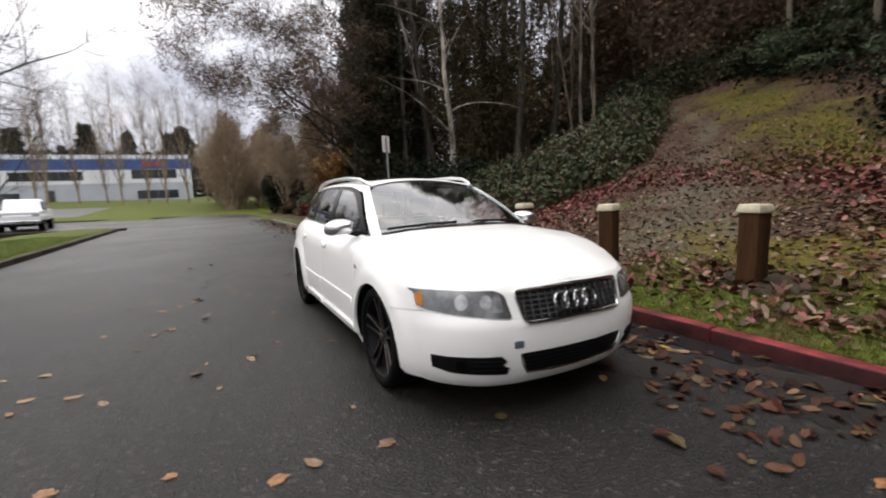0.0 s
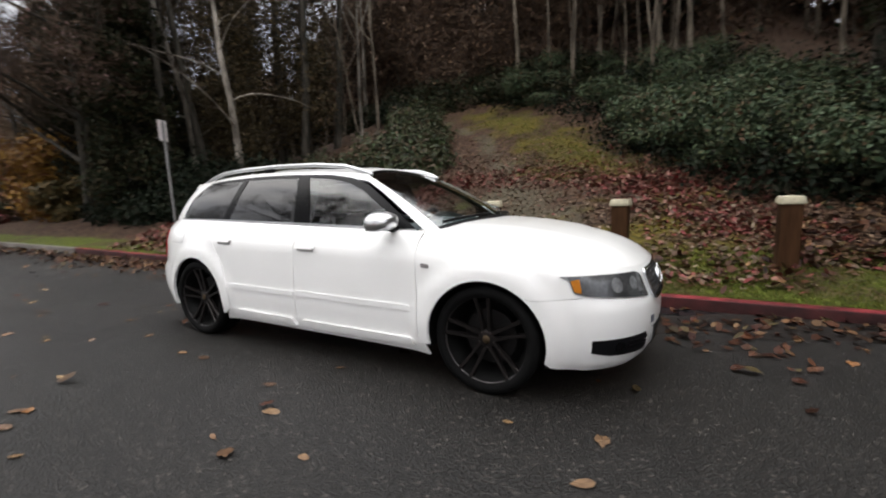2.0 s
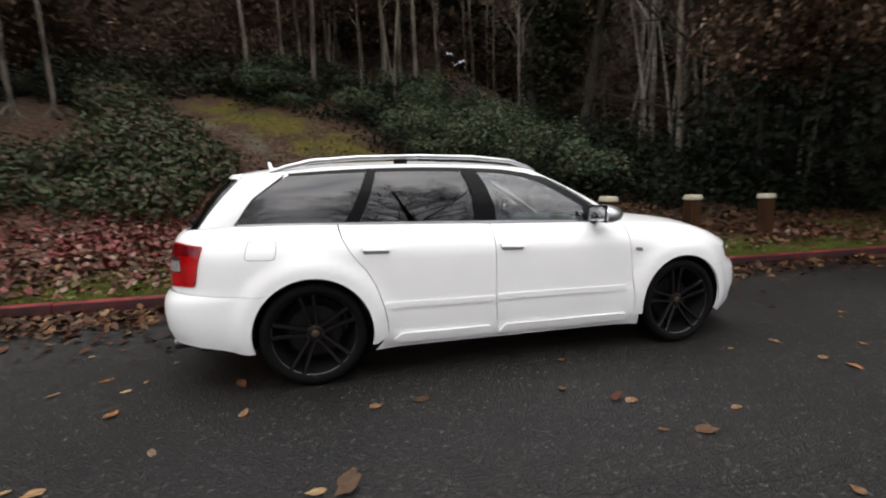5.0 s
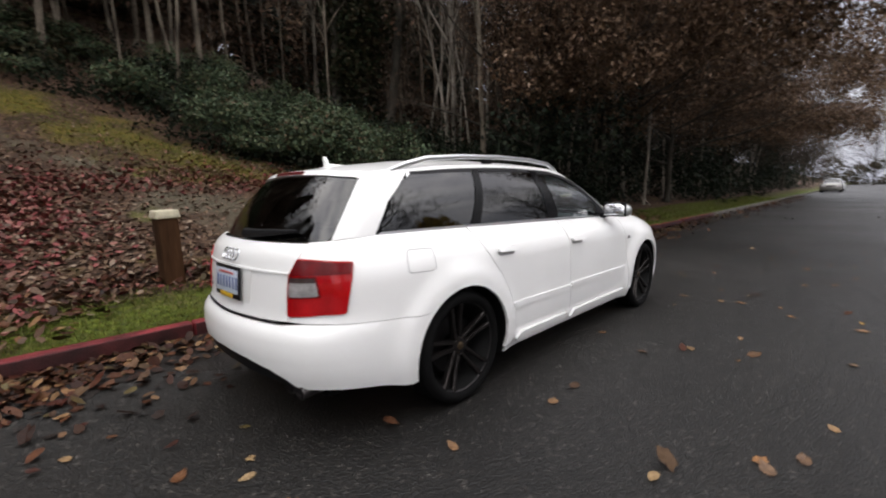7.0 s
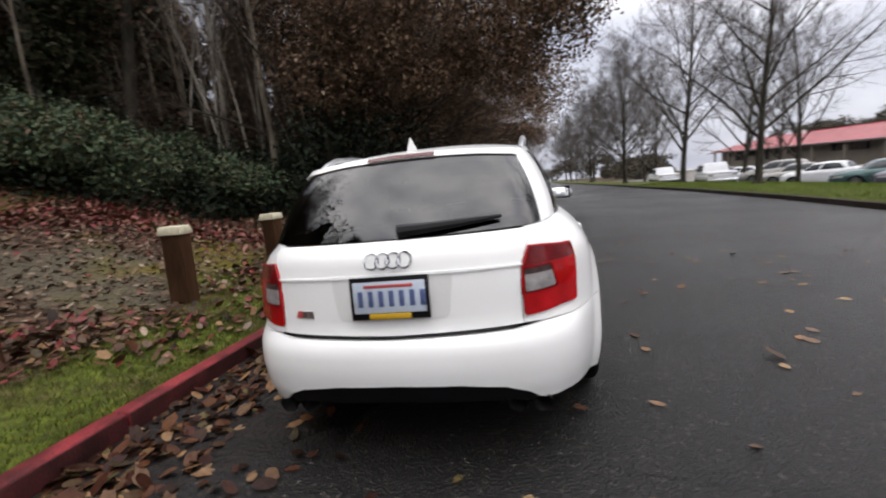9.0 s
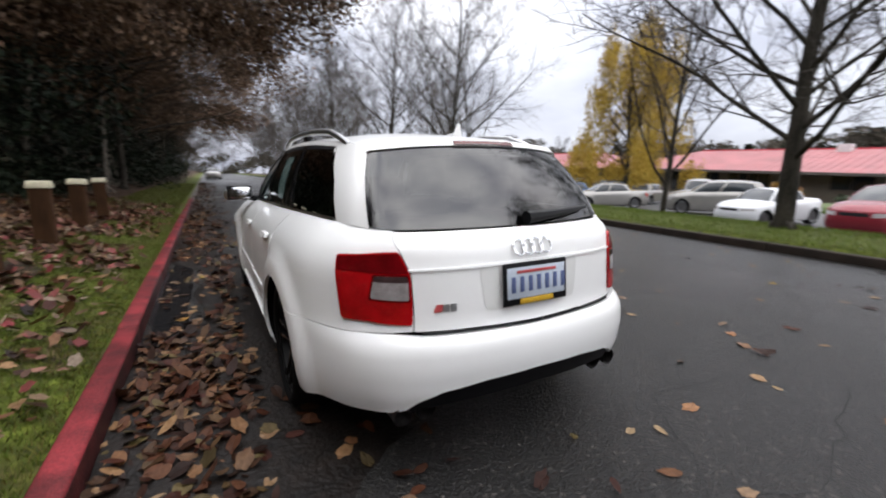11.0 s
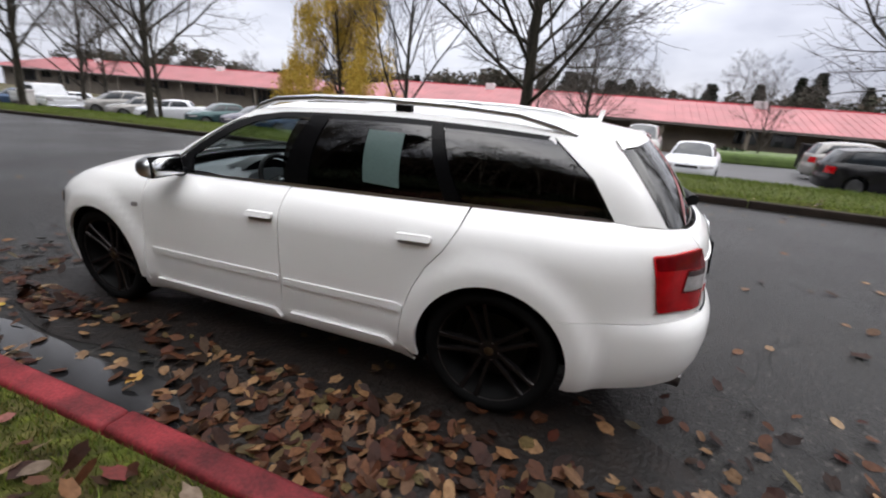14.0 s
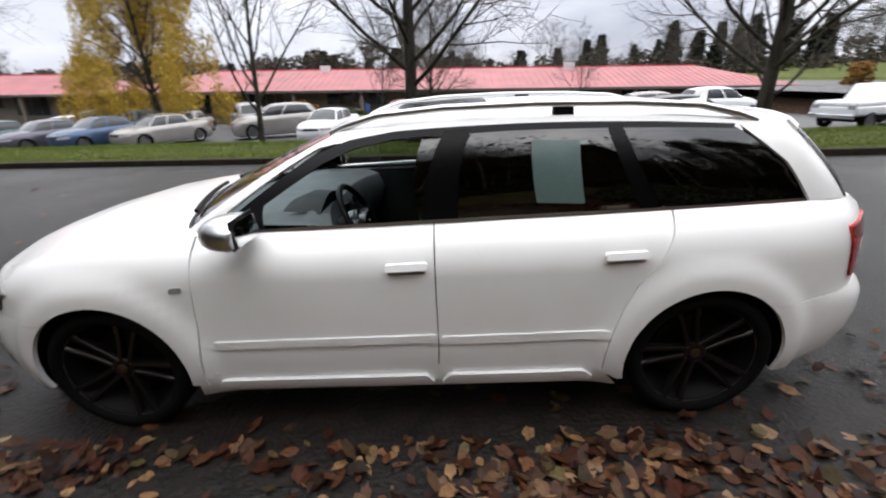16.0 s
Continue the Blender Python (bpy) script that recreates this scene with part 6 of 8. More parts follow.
# twigs and withered leaves that fill the wood
fill = []
for i in range(420):
    x, y = rnd.uniform(-32, 60), rnd.uniform(15.5, 40)
    if x > 9:
        y = rnd.uniform(9.0, 22)
    fill.append((x, y, rnd.uniform(1.2, 2.4), rnd.uniform(1.5, 3.0)))
b = [(p[0], p[1], p[2] + rnd.choice((0, 0, 1.5, 4, 6.5, 9, 11)), p[3], p[4], p[5]) for p in blobs(fill)]
thicket_me = leaf_cloud("thicket", b, 70000, 0.13, BROWN_LEAF, rng)
thing("thicket", Matrix(), "brown withered leaves and brush filling the wood", "thicket", data=thicket_me, kind="stuff")
brush_me = leaf_cloud("brushwood", b, 190000, 0.045, BRUSH, rng, droop=0.35, flat=0.0, aspect=13)
thing("brushwood", Matrix(), "dense bare brown twigs filling the wood", "brushwood", data=brush_me, kind="stuff")

# the depth of the wood behind the bank
deep = []
for i in range(230):
    x, y = rnd.uniform(-30, 36), rnd.uniform(26, 42)
    p = SITE @ Vector((x, y, float(height(x, y))))
    deep.append((p.x, p.y, p.z + rnd.uniform(0.5, 11), rnd.uniform(1.8, 3.0), rnd.uniform(1.8, 3.0), rnd.uniform(1.2, 2.4)))
thing("thicket", Matrix(), "dim brown depth of the wood on the hill", "thicket", data=leaf_cloud("thicket", deep, 50000, 0.38, EDGE_LEAF, rng), kind="stuff")

# unseen leaf crowns, added high overhead to shade the bank
shade_crowns = []
for i in range(260):
    x, y = rnd.uniform(-26, 9), rnd.uniform(8.5, 28)
    if x < 0:
        y = max(y, 13.0)
    elif y < 10 and x < 6:
        y += 3.5
    p = SITE @ Vector((x, y, float(height(x, y))))
    shade_crowns.append((p.x, p.y, p.z + rnd.uniform(8.5, 13.5) - (y - 8) * 0.12, rnd.uniform(1.2, 2.2), rnd.uniform(1.2, 2.2), rnd.uniform(0.6, 1.2)))
thing("thicket", Matrix(), "brown leaves and twigs of the crowns overhead", "thicket", data=leaf_cloud("thicket", shade_crowns, 2200, 0.28, BROWN_LEAF, rng), kind="stuff")

# the edge of the wood along the street ahead, hanging over the verge
edge = []
for i in range(120):
    x = 9 + 75 * (i / 119) ** 1.3
    edge.append((x, rnd.uniform(4.6, 7.5), rnd.uniform(1.0, 1.9), rnd.uniform(1.0, 1.8)))
eb = [(p[0], p[1] - (0.8 if k % 4 > 1 else 0), p[2] + (0, 1.5, 3.5, 5.5, 7.5)[k % 5], p[3], p[4], p[5]) for k, p in enumerate(blobs(edge))]
for i in range(260):
    x = 7 + 45 * (i / 259)
    o = rnd.random() ** 1.3
    eb.append((x + rnd.uniform(-1, 1), 4.5 - 7.4 * o * min(1, 0.8 + x / 60), 3.6 + 5.5 * rnd.random() + 1.2 * o * (1 if x < 26 else 0), rnd.uniform(0.7, 1.3), rnd.uniform(0.7, 1.3), rnd.uniform(0.5, 0.9)))
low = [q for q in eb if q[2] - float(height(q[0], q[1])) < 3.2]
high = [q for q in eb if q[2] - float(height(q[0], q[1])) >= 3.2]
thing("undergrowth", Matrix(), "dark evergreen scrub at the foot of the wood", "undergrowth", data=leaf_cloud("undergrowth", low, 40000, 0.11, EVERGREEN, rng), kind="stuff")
near_high, far_high = [q for q in high if q[0] < 12.5], [q for q in high if q[0] >= 12.5]
thing("thicket", Matrix(), "brown leaves along the edge of the wood", "thicket", data=leaf_cloud("thicket", near_high, 8000, 0.085, BROWN_LEAF, rng, ragged=0.4), kind="stuff")
thing("thicket", Matrix(), "pale brown leaves along the edge of the wood", "thicket", data=leaf_cloud("thicket", near_high, 42000, 0.08, EDGE_LEAF, rng, ragged=0.6), kind="stuff")
thing("thicket", Matrix(), "overhanging pale brown leaves along the street", "thicket", data=leaf_cloud("thicket", far_high, 95000, 0.092, EDGE_LEAF, rng, ragged=0.4), kind="stuff")
thing("brushwood", Matrix(), "bare brown twigs overhanging the street", "brushwood", data=leaf_cloud("brushwood", high, 60000, 0.026, TWIGGY, rng, flat=0.0, aspect=18, ragged=0.6), kind="stuff")
brown_edge = [bare_tree(70 + s, 11 + s, 0.14, 0.2, 18, 1.35, DARK_BARK, TWIG, (9, 6, 3), 0.0) for s in range(2)]
for i in range(16):
    x = 10 + i * 4.3
    tr, cr = brown_edge[i % 2]
    planted("edge_tree", {"trunk": tr, "crown": cr}, place(x, 4.4 + rnd.uniform(-0.4, 1.8), rz=rnd.uniform(0, 360)), "bare brown tree at the edge of the wood", group="trees along the wood's edge")

# thin pale trunks standing close along the edge
slim = [bare_tree(180 + s, 12 + s, 0.054, 0.45, 9, 0.6, PALE_BARK, TWIG, (5, 4, 2), 0.05, 0.10 * (s - 1)) for s in range(3)]
for i in range(96):
    x = 8.6 + 36 * (i / 95) + rnd.uniform(-0.6, 0.6)
    y = rnd.uniform(4.4, 9.0) + (2.6 if x < 10 else 0)
    planted("birch_tree", {"trunk": slim[i % 3][0], "crown": slim[i % 3][1]}, place(x, y, rz=rnd.uniform(0, 360)) @ pose(0, 0, 0, rnd.gauss(0, 4), rnd.gauss(0, 4), 0) @ Matrix.Scale(rnd.uniform(0.75, 1.3), 4), "thin pale-barked bare tree at the wood's edge", group="thin pale trees")

# dark ivy-clad evergreens beside the sign
ivy_trunk = Twigs(3)
for (dx, dy, ln) in ((0, 0, 0.05), (0.9, 0.9, -0.1), (-1.0, 0.5, -0.2)):
    ivy_trunk.limb(Vector((dx, dy, -0.5)), Vector((ln, 0, 1)).normalized(), 13, 0.2, 9, 8, 0.04, 0, 0.3)
ivy_b = []
for i in range(46):
    z = rnd.uniform(0.3, 12.5)
    w = 1.5 * (1 - (z / 16) ** 2)
    a = rnd.uniform(0, 6.28)
    ivy_b.append((math.cos(a) * w * rnd.uniform(0.1, 1.0), math.sin(a) * w * rnd.uniform(0.1, 1.0), z, rnd.uniform(0.55, 0.95), rnd.uniform(0.55, 0.95), rnd.uniform(0.6, 1.2)))
ivy_me = leaf_cloud("crown", ivy_b, 22000, 0.11, IVY, rng, droop=0.2)
olive_me = leaf_cloud("crown", ivy_b, 16000, 0.085, DIM_OLIVE, rng, droop=0.2, ragged=0.8)
ivy_tm = ivy_trunk.mesh("trunk", DARK_BARK)
for i, (x, y, s) in enumerate(((-13.2, 4.9, 0.74), (-12.4, 8.0, 0.8), (-15.5, 6.6, 0.85), (-17.5, 9.5, 1.0), (-19.5, 6.3, 0.85), (-22.5, 9.2, 1.0), (-25.5, 7.6, 0.8), (-24, 12, 1.1), (-11.6, 11.0, 0.9), (-15.0, 11.0, 1.1), (27, 11, 1.0), (8.5, 13.5, 1.1))):
    if i in (1, 3, 5, 7, 8, 9):
        planted("bare_tree", {"trunk": ivy_tm, "crown": olive_me}, place(x, y, rz=i * 77) @ Matrix.Scale(s, 4), "tree with thin withered olive-brown leaves", group="olive-brown trees of the wood")
    else:
        planted("ivy_tree", {"trunk": ivy_tm, "crown": ivy_me}, place(x, y, rz=i * 77) @ Matrix.Scale(s, 4), "dark tree thickly clad in ivy", group="ivy-clad trees")
def arching_tree(seed):
    """A slender leaning trunk with a few long boughs that arch over and hang."""
    t, c = Twigs(seed), Twigs(seed + 1)
    pts, radii = t.limb(Vector((0, 0, -0.4)), Vector((0.10, 0.05, 1)).normalized(), 11.5, 0.13, 14, 8, 0.09, 0.03, 0.15)
    for k in range(9):
        i = 3 + k
        d = side_of(Vector((0, 0, 1)), 0.9, 2.4 * k + seed)
        bp, br = t.limb(pts[i], d, 3.6 - 0.2 * k, radii[i] * 0.38, 9, 5, 0.10, -0.075, 0.2)
        for j in range(10):
            a = 2 + j % 7
            c.limb(bp[a], side_of((bp[a + 1] - bp[a]).normalized(), 0.7, 1.7 * j), 0.9 + 0.05 * j, max(0.006, br[a] * 0.4), 4, 3, 0.2, -0.03, 0.3)
    return t.mesh("trunk", PALE_BARK), c.mesh("crown", TWIG)


lean_tree = arching_tree(91)
for x, y, rz in ((-14.3, 7.6, 190), (-10.4, 6.6, 80), (-16.8, 7.4, 300)):
    planted("birch_tree", {"trunk": lean_tree[0], "crown": lean_tree[1]}, place(x, y, rz=rz), "pale-barked leaning bare tree", group="pale leaning trees")
broad = bare_tree(97, 12, 0.17, 0.2, 15, 1.15, DARK_BARK, TWIG, (9, 6, 4), 0.0)
for x, y, rz in ((-15.5, 4.4, 40), (-18.5, 6.0, 160), (-21, 8, 10)):
    planted("bare_tree", {"trunk": broad[0], "crown": broad[1]}, place(x, y, rz=rz), "wide-spreading bare brown tree over the street", group="bare trees by the bend")

over = []
for i in range(90):
    q = rnd.random()
    x = -11 - 15 * q + rnd.uniform(-1, 1)
    y = rnd.uniform(-2.4 - 0.4 * q, 4.5 + 2 * q)
    z = rnd.uniform(4.4, 9.5) + 2.0 * q + 0.35 * max(0.0, 1.5 - y)
    over.append((x, y, z, rnd.uniform(0.6, 1.2), rnd.uniform(0.6, 1.2), rnd.uniform(0.4, 0.8)))
thing("thicket", Matrix(), "thin pinkish-brown leaves hanging over the street", "thicket", data=leaf_cloud("thicket", over, 6500, 0.055, PINK_LEAF, rng), kind="stuff")
thing("brushwood", Matrix(), "fine bare twigs hanging over the bend", "brushwood", data=leaf_cloud("brushwood", over, 16000, 0.020, TWIGGY, rng, flat=0.0, aspect=24), kind="stuff")

# brown-leaved trees at the bend
bend = []
for i in range(70):
    q = rnd.random()
    bend.append((-22.5 - 13 * q + rnd.uniform(-1, 1), rnd.uniform(4.2, 10) + 1.5 * q, rnd.uniform(1.5, 11.5), rnd.uniform(0.8, 1.5), rnd.uniform(0.8, 1.5), rnd.uniform(0.6, 1.2)))
thing("thicket", Matrix(), "brown-leaved trees massed at the bend", "thicket", data=leaf_cloud("thicket", bend, 30000, 0.11, EDGE_LEAF, rng, ragged=0.5), kind="stuff")
poplar = bare_tree(170, 19, 0.16, 0.12, 26, 0.32, TAN_TWIG, GREY_TWIG, (6, 4, 2), 0.12)
for i in range(15):
    planted("poplar_tree", {"trunk": poplar[0], "crown": poplar[1]}, place(-64 - 9 * ((i * 0.37) % 1), -34 + 2.5 * i, rz=i * 70) @ Matrix.Scale(rnd.uniform(0.7, 1.0), 4), "tall slender bare poplar before the offices", group="bare poplars")

# shrubs and thin brush at the bend of the street
tan_shrub = bare_tree(110, 6.0, 0.06, 0.03, 30, 0.55, TAN_TWIG, TAN_TWIG, (10, 7, 3), 0.08)
for i in range(48):
    x, y = rnd.uniform(-56, -27), rnd.uniform(3.2, 16)
    if x < -41:
        y -= 4.0
    if i % 2:
        x, y = rnd.uniform(-68, -48), rnd.uniform(-0.6, 6)
    planted("bare_shrub", {"trunk": tan_shrub[0], "crown": tan_shrub[1]}, place(x, y, rz=rnd.uniform(0, 360)) @ Matrix.Scale(rnd.uniform(0.9, 1.6), 4), "dense leafless tan shrub", "shrub", "shrubs at the bend")
for i, (x, y, w, h, mt, lab) in enumerate(((-20.0, 5.0, 1.7, 2.3, ORANGE_LEAF, "yellow-orange autumn shrub by the street"), (-23, 6.4, 1.6, 2.4, ORANGE_LEAF, "yellow-orange autumn shrub by the street"), (-34, 5.0, 0.9, 1.8, EVERGREEN, "small dark conifer shrub"), (-37, 3.6, 1.0, 2.2, EVERGREEN, "small dark conifer shrub"),
                                           (-30, 5.5, 1.4, 0.9, BRAMBLE, "low green rockery shrub"), (-27, 4.6, 1.2, 0.7, BRAMBLE, "low green rockery shrub"), (-25, 4.2, 0.8, 0.5, RED_LITTER, "low red-brown rockery shrub"), (-32, 4.3, 1.0, 0.6, BROWN_LEAF, "low brown rockery shrub"), (-25.5, 7.8, 1.8, 2.2, OLIVE_LEAF, "tall olive-brown shrub beside the bend"), (-28.5, 7.0, 1.6, 1.8, OLIVE_LEAF, "tall olive-brown shrub beside the bend"), (-18.2, 5.0, 1.2, 1.0, OLIVE_LEAF, "low olive shrub beside the street"), (-33.5, 7.2, 1.8, 2.2, OLIVE_LEAF, "tall olive-brown shrub beside the bend"), (-39.5, 6.0, 1.6, 1.6, BRAMBLE, "rounded green shrub beside the bend"))):
    sb = [(rnd.uniform(-w, w) * 0.6, rnd.uniform(-w, w) * 0.6, h * rnd.uniform(0.25, 1.3), w * 0.5, w * 0.5, h * 0.4) for _ in range(9)]
    sh = thing("shrub", place(x, y), lab, "shrub")
    part("foliage", leaf_cloud("foliage", sb, 3500, 0.12, mt, rng), parent=sh)
    st = Twigs(i)
    for q in range(6):
        st.limb(Vector((0, 0, -0.1)), Vector((rnd.uniform(-0.5, 0.5), rnd.uniform(-0.5, 0.5), 1)).normalized(), h * 1.2, 0.03, 4, 4, 0.1, 0, 0.3)
    part("stems", st.mesh("stems", DARK_BARK), parent=sh)

# broad bare street trees on the far strip
street = [bare_tree(130, 10.5, 0.18, 0.17, 34, 1.1, DARK_BARK, GREY_TWIG, (11, 8, 3), 0.055, 0.0, 0.36), bare_tree(135, 12, 0.16, 0.18, 22, 1.0, DARK_BARK, GREY_TWIG, (9, 7, 3), 0.05),
          bare_tree(141, 9.5, 0.12, 0.2, 14, 0.8, DARK_BARK, GREY_TWIG, (7, 6, 3), 0.06)]
for x, y, k, s, rz in ((0.7, -8.9, 0, 1.0, 30), (-8.0, -8.8, 0, 1.0, 200), (16.7, -10.3, 1, 0.95, 90), (26.5, -10.6, 1, 1.12, 130), (37, -9.4, 0, 1.05, 10), (46, -11.4, 1, 1.2, 75), (59, -9.8, 0, 1.1, 60), (71, -12.0, 1, 1.3, 220), (88, -10.2, 0, 1.25, 20),
                       (6.9, -14.1, 2, 1.0, 0), (-11.5, -13.8, 2, 1.0, 90), (-19.5, -9.6, 2, 0.85, 20), (23, -15.2, 2, 1.1, 300), (50, -15.5, 2, 1.35, 30), (33, -17, 1, 1.05, 150), (64, -18, 1, 1.2, 310), (42, -24, 2, 1.3, 20), (5.0, -33, 2, 0.7, 40), (1.2, -33.5, 0, 0.95, 80), (-10, -31.5, 2, 0.65, 140),
                       (100, 5.5, 1, 1.1, 0), (112, -11.6, 1, 1.3, 60), (140, 7, 0, 1.1, 60), (150, -4, 1, 1.3, 60), (128, -16, 0, 1.3, 200)):
    planted("street_tree", {"trunk": street[k][0], "crown": street[k][1]}, place(x, y, rz=rz) @ Matrix.Scale(s, 4), "spreading bare street tree on the grass strip", group="street trees")

# yellow weeping tree and far conifers
wb = []
for i in range(95):
    a, q = rnd.uniform(0, 6.28), rnd.random() ** 0.5
    h = rnd.random()
    wide = 5.2 - 2.7 * h
    wb.append((math.cos(a) * q * wide, math.sin(a) * q * wide, 1.0 + 10.6 * h ** 1.15, 0.55, 0.55, rnd.uniform(0.8, 1.8)))
willow = bare_tree(150, 10.5, 0.22, 0.2, 14, 0.7, DARK_BARK, TWIG, (7, 5, 2), -0.02)
wl_me = leaf_cloud("foliage", wb, 60000, 0.062, YELLOW_LEAF, rng, droop=0.9, flat=0.1, aspect=3.4, ragged=0.5)
planted("weeping_tree", {"trunk": willow[0], "crown": willow[1], "foliage": wl_me}, place(19.1, -27.4), "yellow-leaved weeping tree in the car park")
for i, (x, y, w, h, mt) in enumerate(((11, -33, 1.3, 1.3, ORANGE_LEAF), (26, -34, 1.2, 2.2, EVERGREEN), (30, -33, 1.6, 0.8, BRAMBLE), (-9, -33, 1.0, 0.6, BRAMBLE), (-2, -35.5, 1.2, 0.5, BRAMBLE), (8, -35, 1.0, 0.6, BRAMBLE), (-36, -33, 2.2, 1.1, BRAMBLE), (-34, -36, 1.0, 1.4, ORANGE_LEAF))):
    sb = [(rnd.uniform(-w, w) * 0.6, rnd.uniform(-w, w) * 0.6, h * rnd.uniform(0.2, 1.3), w * 0.5, w * 0.5, h * 0.4) for _ in range(8)]
    sh = thing("shrub", place(x, y), "clipped shrub in the office planting bed", "shrub", "planting bed shrubs")
    part("foliage", leaf_cloud("foliage", sb, 1800, 0.13, mt, rng), parent=sh)
    st = Twigs(i)
    for q in range(5):
        st.limb(Vector((0, 0, -0.1)), Vector((rnd.uniform(-0.5, 0.5), rnd.uniform(-0.5, 0.5), 1)).normalized(), h, 0.03, 3, 4, 0.1, 0, 0.3)
    part("stems", st.mesh("stems", DARK_BARK), parent=sh)


def conifer(seed):
    r, tw = np.random.default_rng(seed), Twigs(seed)
    tw.limb(Vector((0, 0, -0.5)), Vector((0, 0, 1)), 15.5, 0.28, 6, 6, 0.01, 0, 0.1)
    spots = []
    for i in range(110):
        z = 0.8 + 14.2 * (i / 110) ** 0.9
        a, rad = i * 2.4, 3.6 * (1 - z / 16.0) * r.uniform(0.3, 1.0)
        spots.append((math.cos(a) * rad, math.sin(a) * rad, z - rad * 0.2, 0.75, 0.75, 0.45))
    return {"trunk": tw.mesh("trunk", DARK_BARK), "crown": leaf_cloud("crown", spots, 2400, 0.6, EVERGREEN, r, droop=0.25)}


firs = [conifer(201), conifer(202)]
for i in range(150):
    if i >= 110:
        x, y = -45 + (i - 110) * 2.6, 23 + 16 * ((i * 0.618) % 1)
    elif i < 70:
        x, y = -80 + i * 2.9 + rnd.uniform(-1.4, 1.4), -84 - 26 * ((i * 0.618) % 1)
    else:
        x, y = -112 - rnd.uniform(0, 22), -75 + (i - 70) * 2.9
    base = SITE @ Vector((x, y, float(height(x, y))))
    wide = rnd.uniform(1.0, 1.7)
    s = rnd.uniform(0.5, 0.85) * (0.80 if i < 70 else 1.3)
    planted("fir_tree", firs[i % 2], Matrix.Translation(base) @ pose(0, 0, 0, 0, 0, i * 50) @ Matrix.Diagonal((s * wide, s * wide, s, 1)), "dark fir in the tree line", group="dark firs")
for i in range(54):
    x, y = (-66 + i * 4.0 + rnd.uniform(-2, 2), -57 - rnd.uniform(0, 22)) if i < 42 else (-97 - rnd.uniform(0, 14), -60 + (i - 42) * 6.5)
    planted("bare_tree", {"trunk": street[1][0], "crown": street[1][1]}, place(x, y, rz=i * 40) @ Matrix.Scale(rnd.uniform(0.5, 0.85) * (1 if i < 42 else 1.3), 4), "distant bare grey-brown tree", group="distant bare trees")
# low brown woodland behind the offices
far_b = []
for i in range(260):
    x = -95 + i * 0.9
    p = SITE @ Vector((x, -72 - 10 * ((i * 0.618) % 1), 0))
    far_b.append((p.x, p.y, 1.0 + 8.0 * rnd.random() * (0.65 + 0.35 * math.sin(x * 0.11) * math.sin(x * 0.043 + 1)), rnd.uniform(1.3, 2.4), 2.0, rnd.uniform(1.0, 2.0)))
for i in range(60):
    p = SITE @ Vector((-108 - rnd.uniform(0, 8), -62 + i * 2.0, 4))
    far_b.append((p.x, p.y, rnd.uniform(6, 15.5), 2.6, 2.6, rnd.uniform(1.5, 3.0)))
for i in range(120):
    x = 98 + 110 * (i / 119) ** 1.3
    p = SITE @ Vector((x, rnd.uniform(-15, -24) - 0.1 * x, 0))
    far_b.append((p.x, p.y, p.z + rnd.uniform(-0.4, 3.6), rnd.uniform(1.2, 2.4), rnd.uniform(1.2, 2.4), rnd.uniform(0.7, 1.5)))
for i in range(50):
    p = SITE @ Vector((170 + rnd.uniform(0, 20), -40 + i * 1.6, 0))
    far_b.append((p.x, p.y, p.z + rnd.uniform(0, 7), 2.6, 2.6, rnd.uniform(1.5, 3.0)))
thing("far_wood", Matrix(), "distant brown and dark green woodland", "woodland", data=leaf_cloud("far_wood", far_b, 80000, 0.42, HAZED_LEAF, rng), kind="stuff")

# ---------------------------------------------------------------- offices across the car park
ROOF_PINK = plain("salmon_metal_roof", (0.31, 0.093, 0.098), 0.55, var=0.2, scale=0.6, fine=30)
TAN_WALL = plain("tan_brick_wall", (0.16, 0.135, 0.105), 0.8, var=0.15, scale=1.2, bump=0.2, fine=25)
TRIM = plain("dark_fascia", (0.10, 0.085, 0.075), 0.6, var=0.15)
DARK_PANE = plain("dark_window_glass", (0.02, 0.025, 0.03), 0.08, var=0.2)
WHITE_WALL = plain("white_painted_wall", (0.62, 0.64, 0.68), 0.7, var=0.08, scale=0.4)
BLUE_BAND = plain("blue_fascia_band", (0.03, 0.07, 0.22), 0.5, var=0.1)
GREY_WALL = plain("grey_lower_wall", (0.36, 0.38, 0.43), 0.7, var=0.1, scale=0.4)
SIGN_RED = plain("red_sign_paint", (0.45, 0.03, 0.05), 0.5)
SIGN_WHITE = plain("white_sign_paint", (0.62, 0.58, 0.58), 0.5, var=0.08)
GALV = plain("galvanised_steel", (0.30, 0.30, 0.30), 0.45, 0.7, var=0.15)


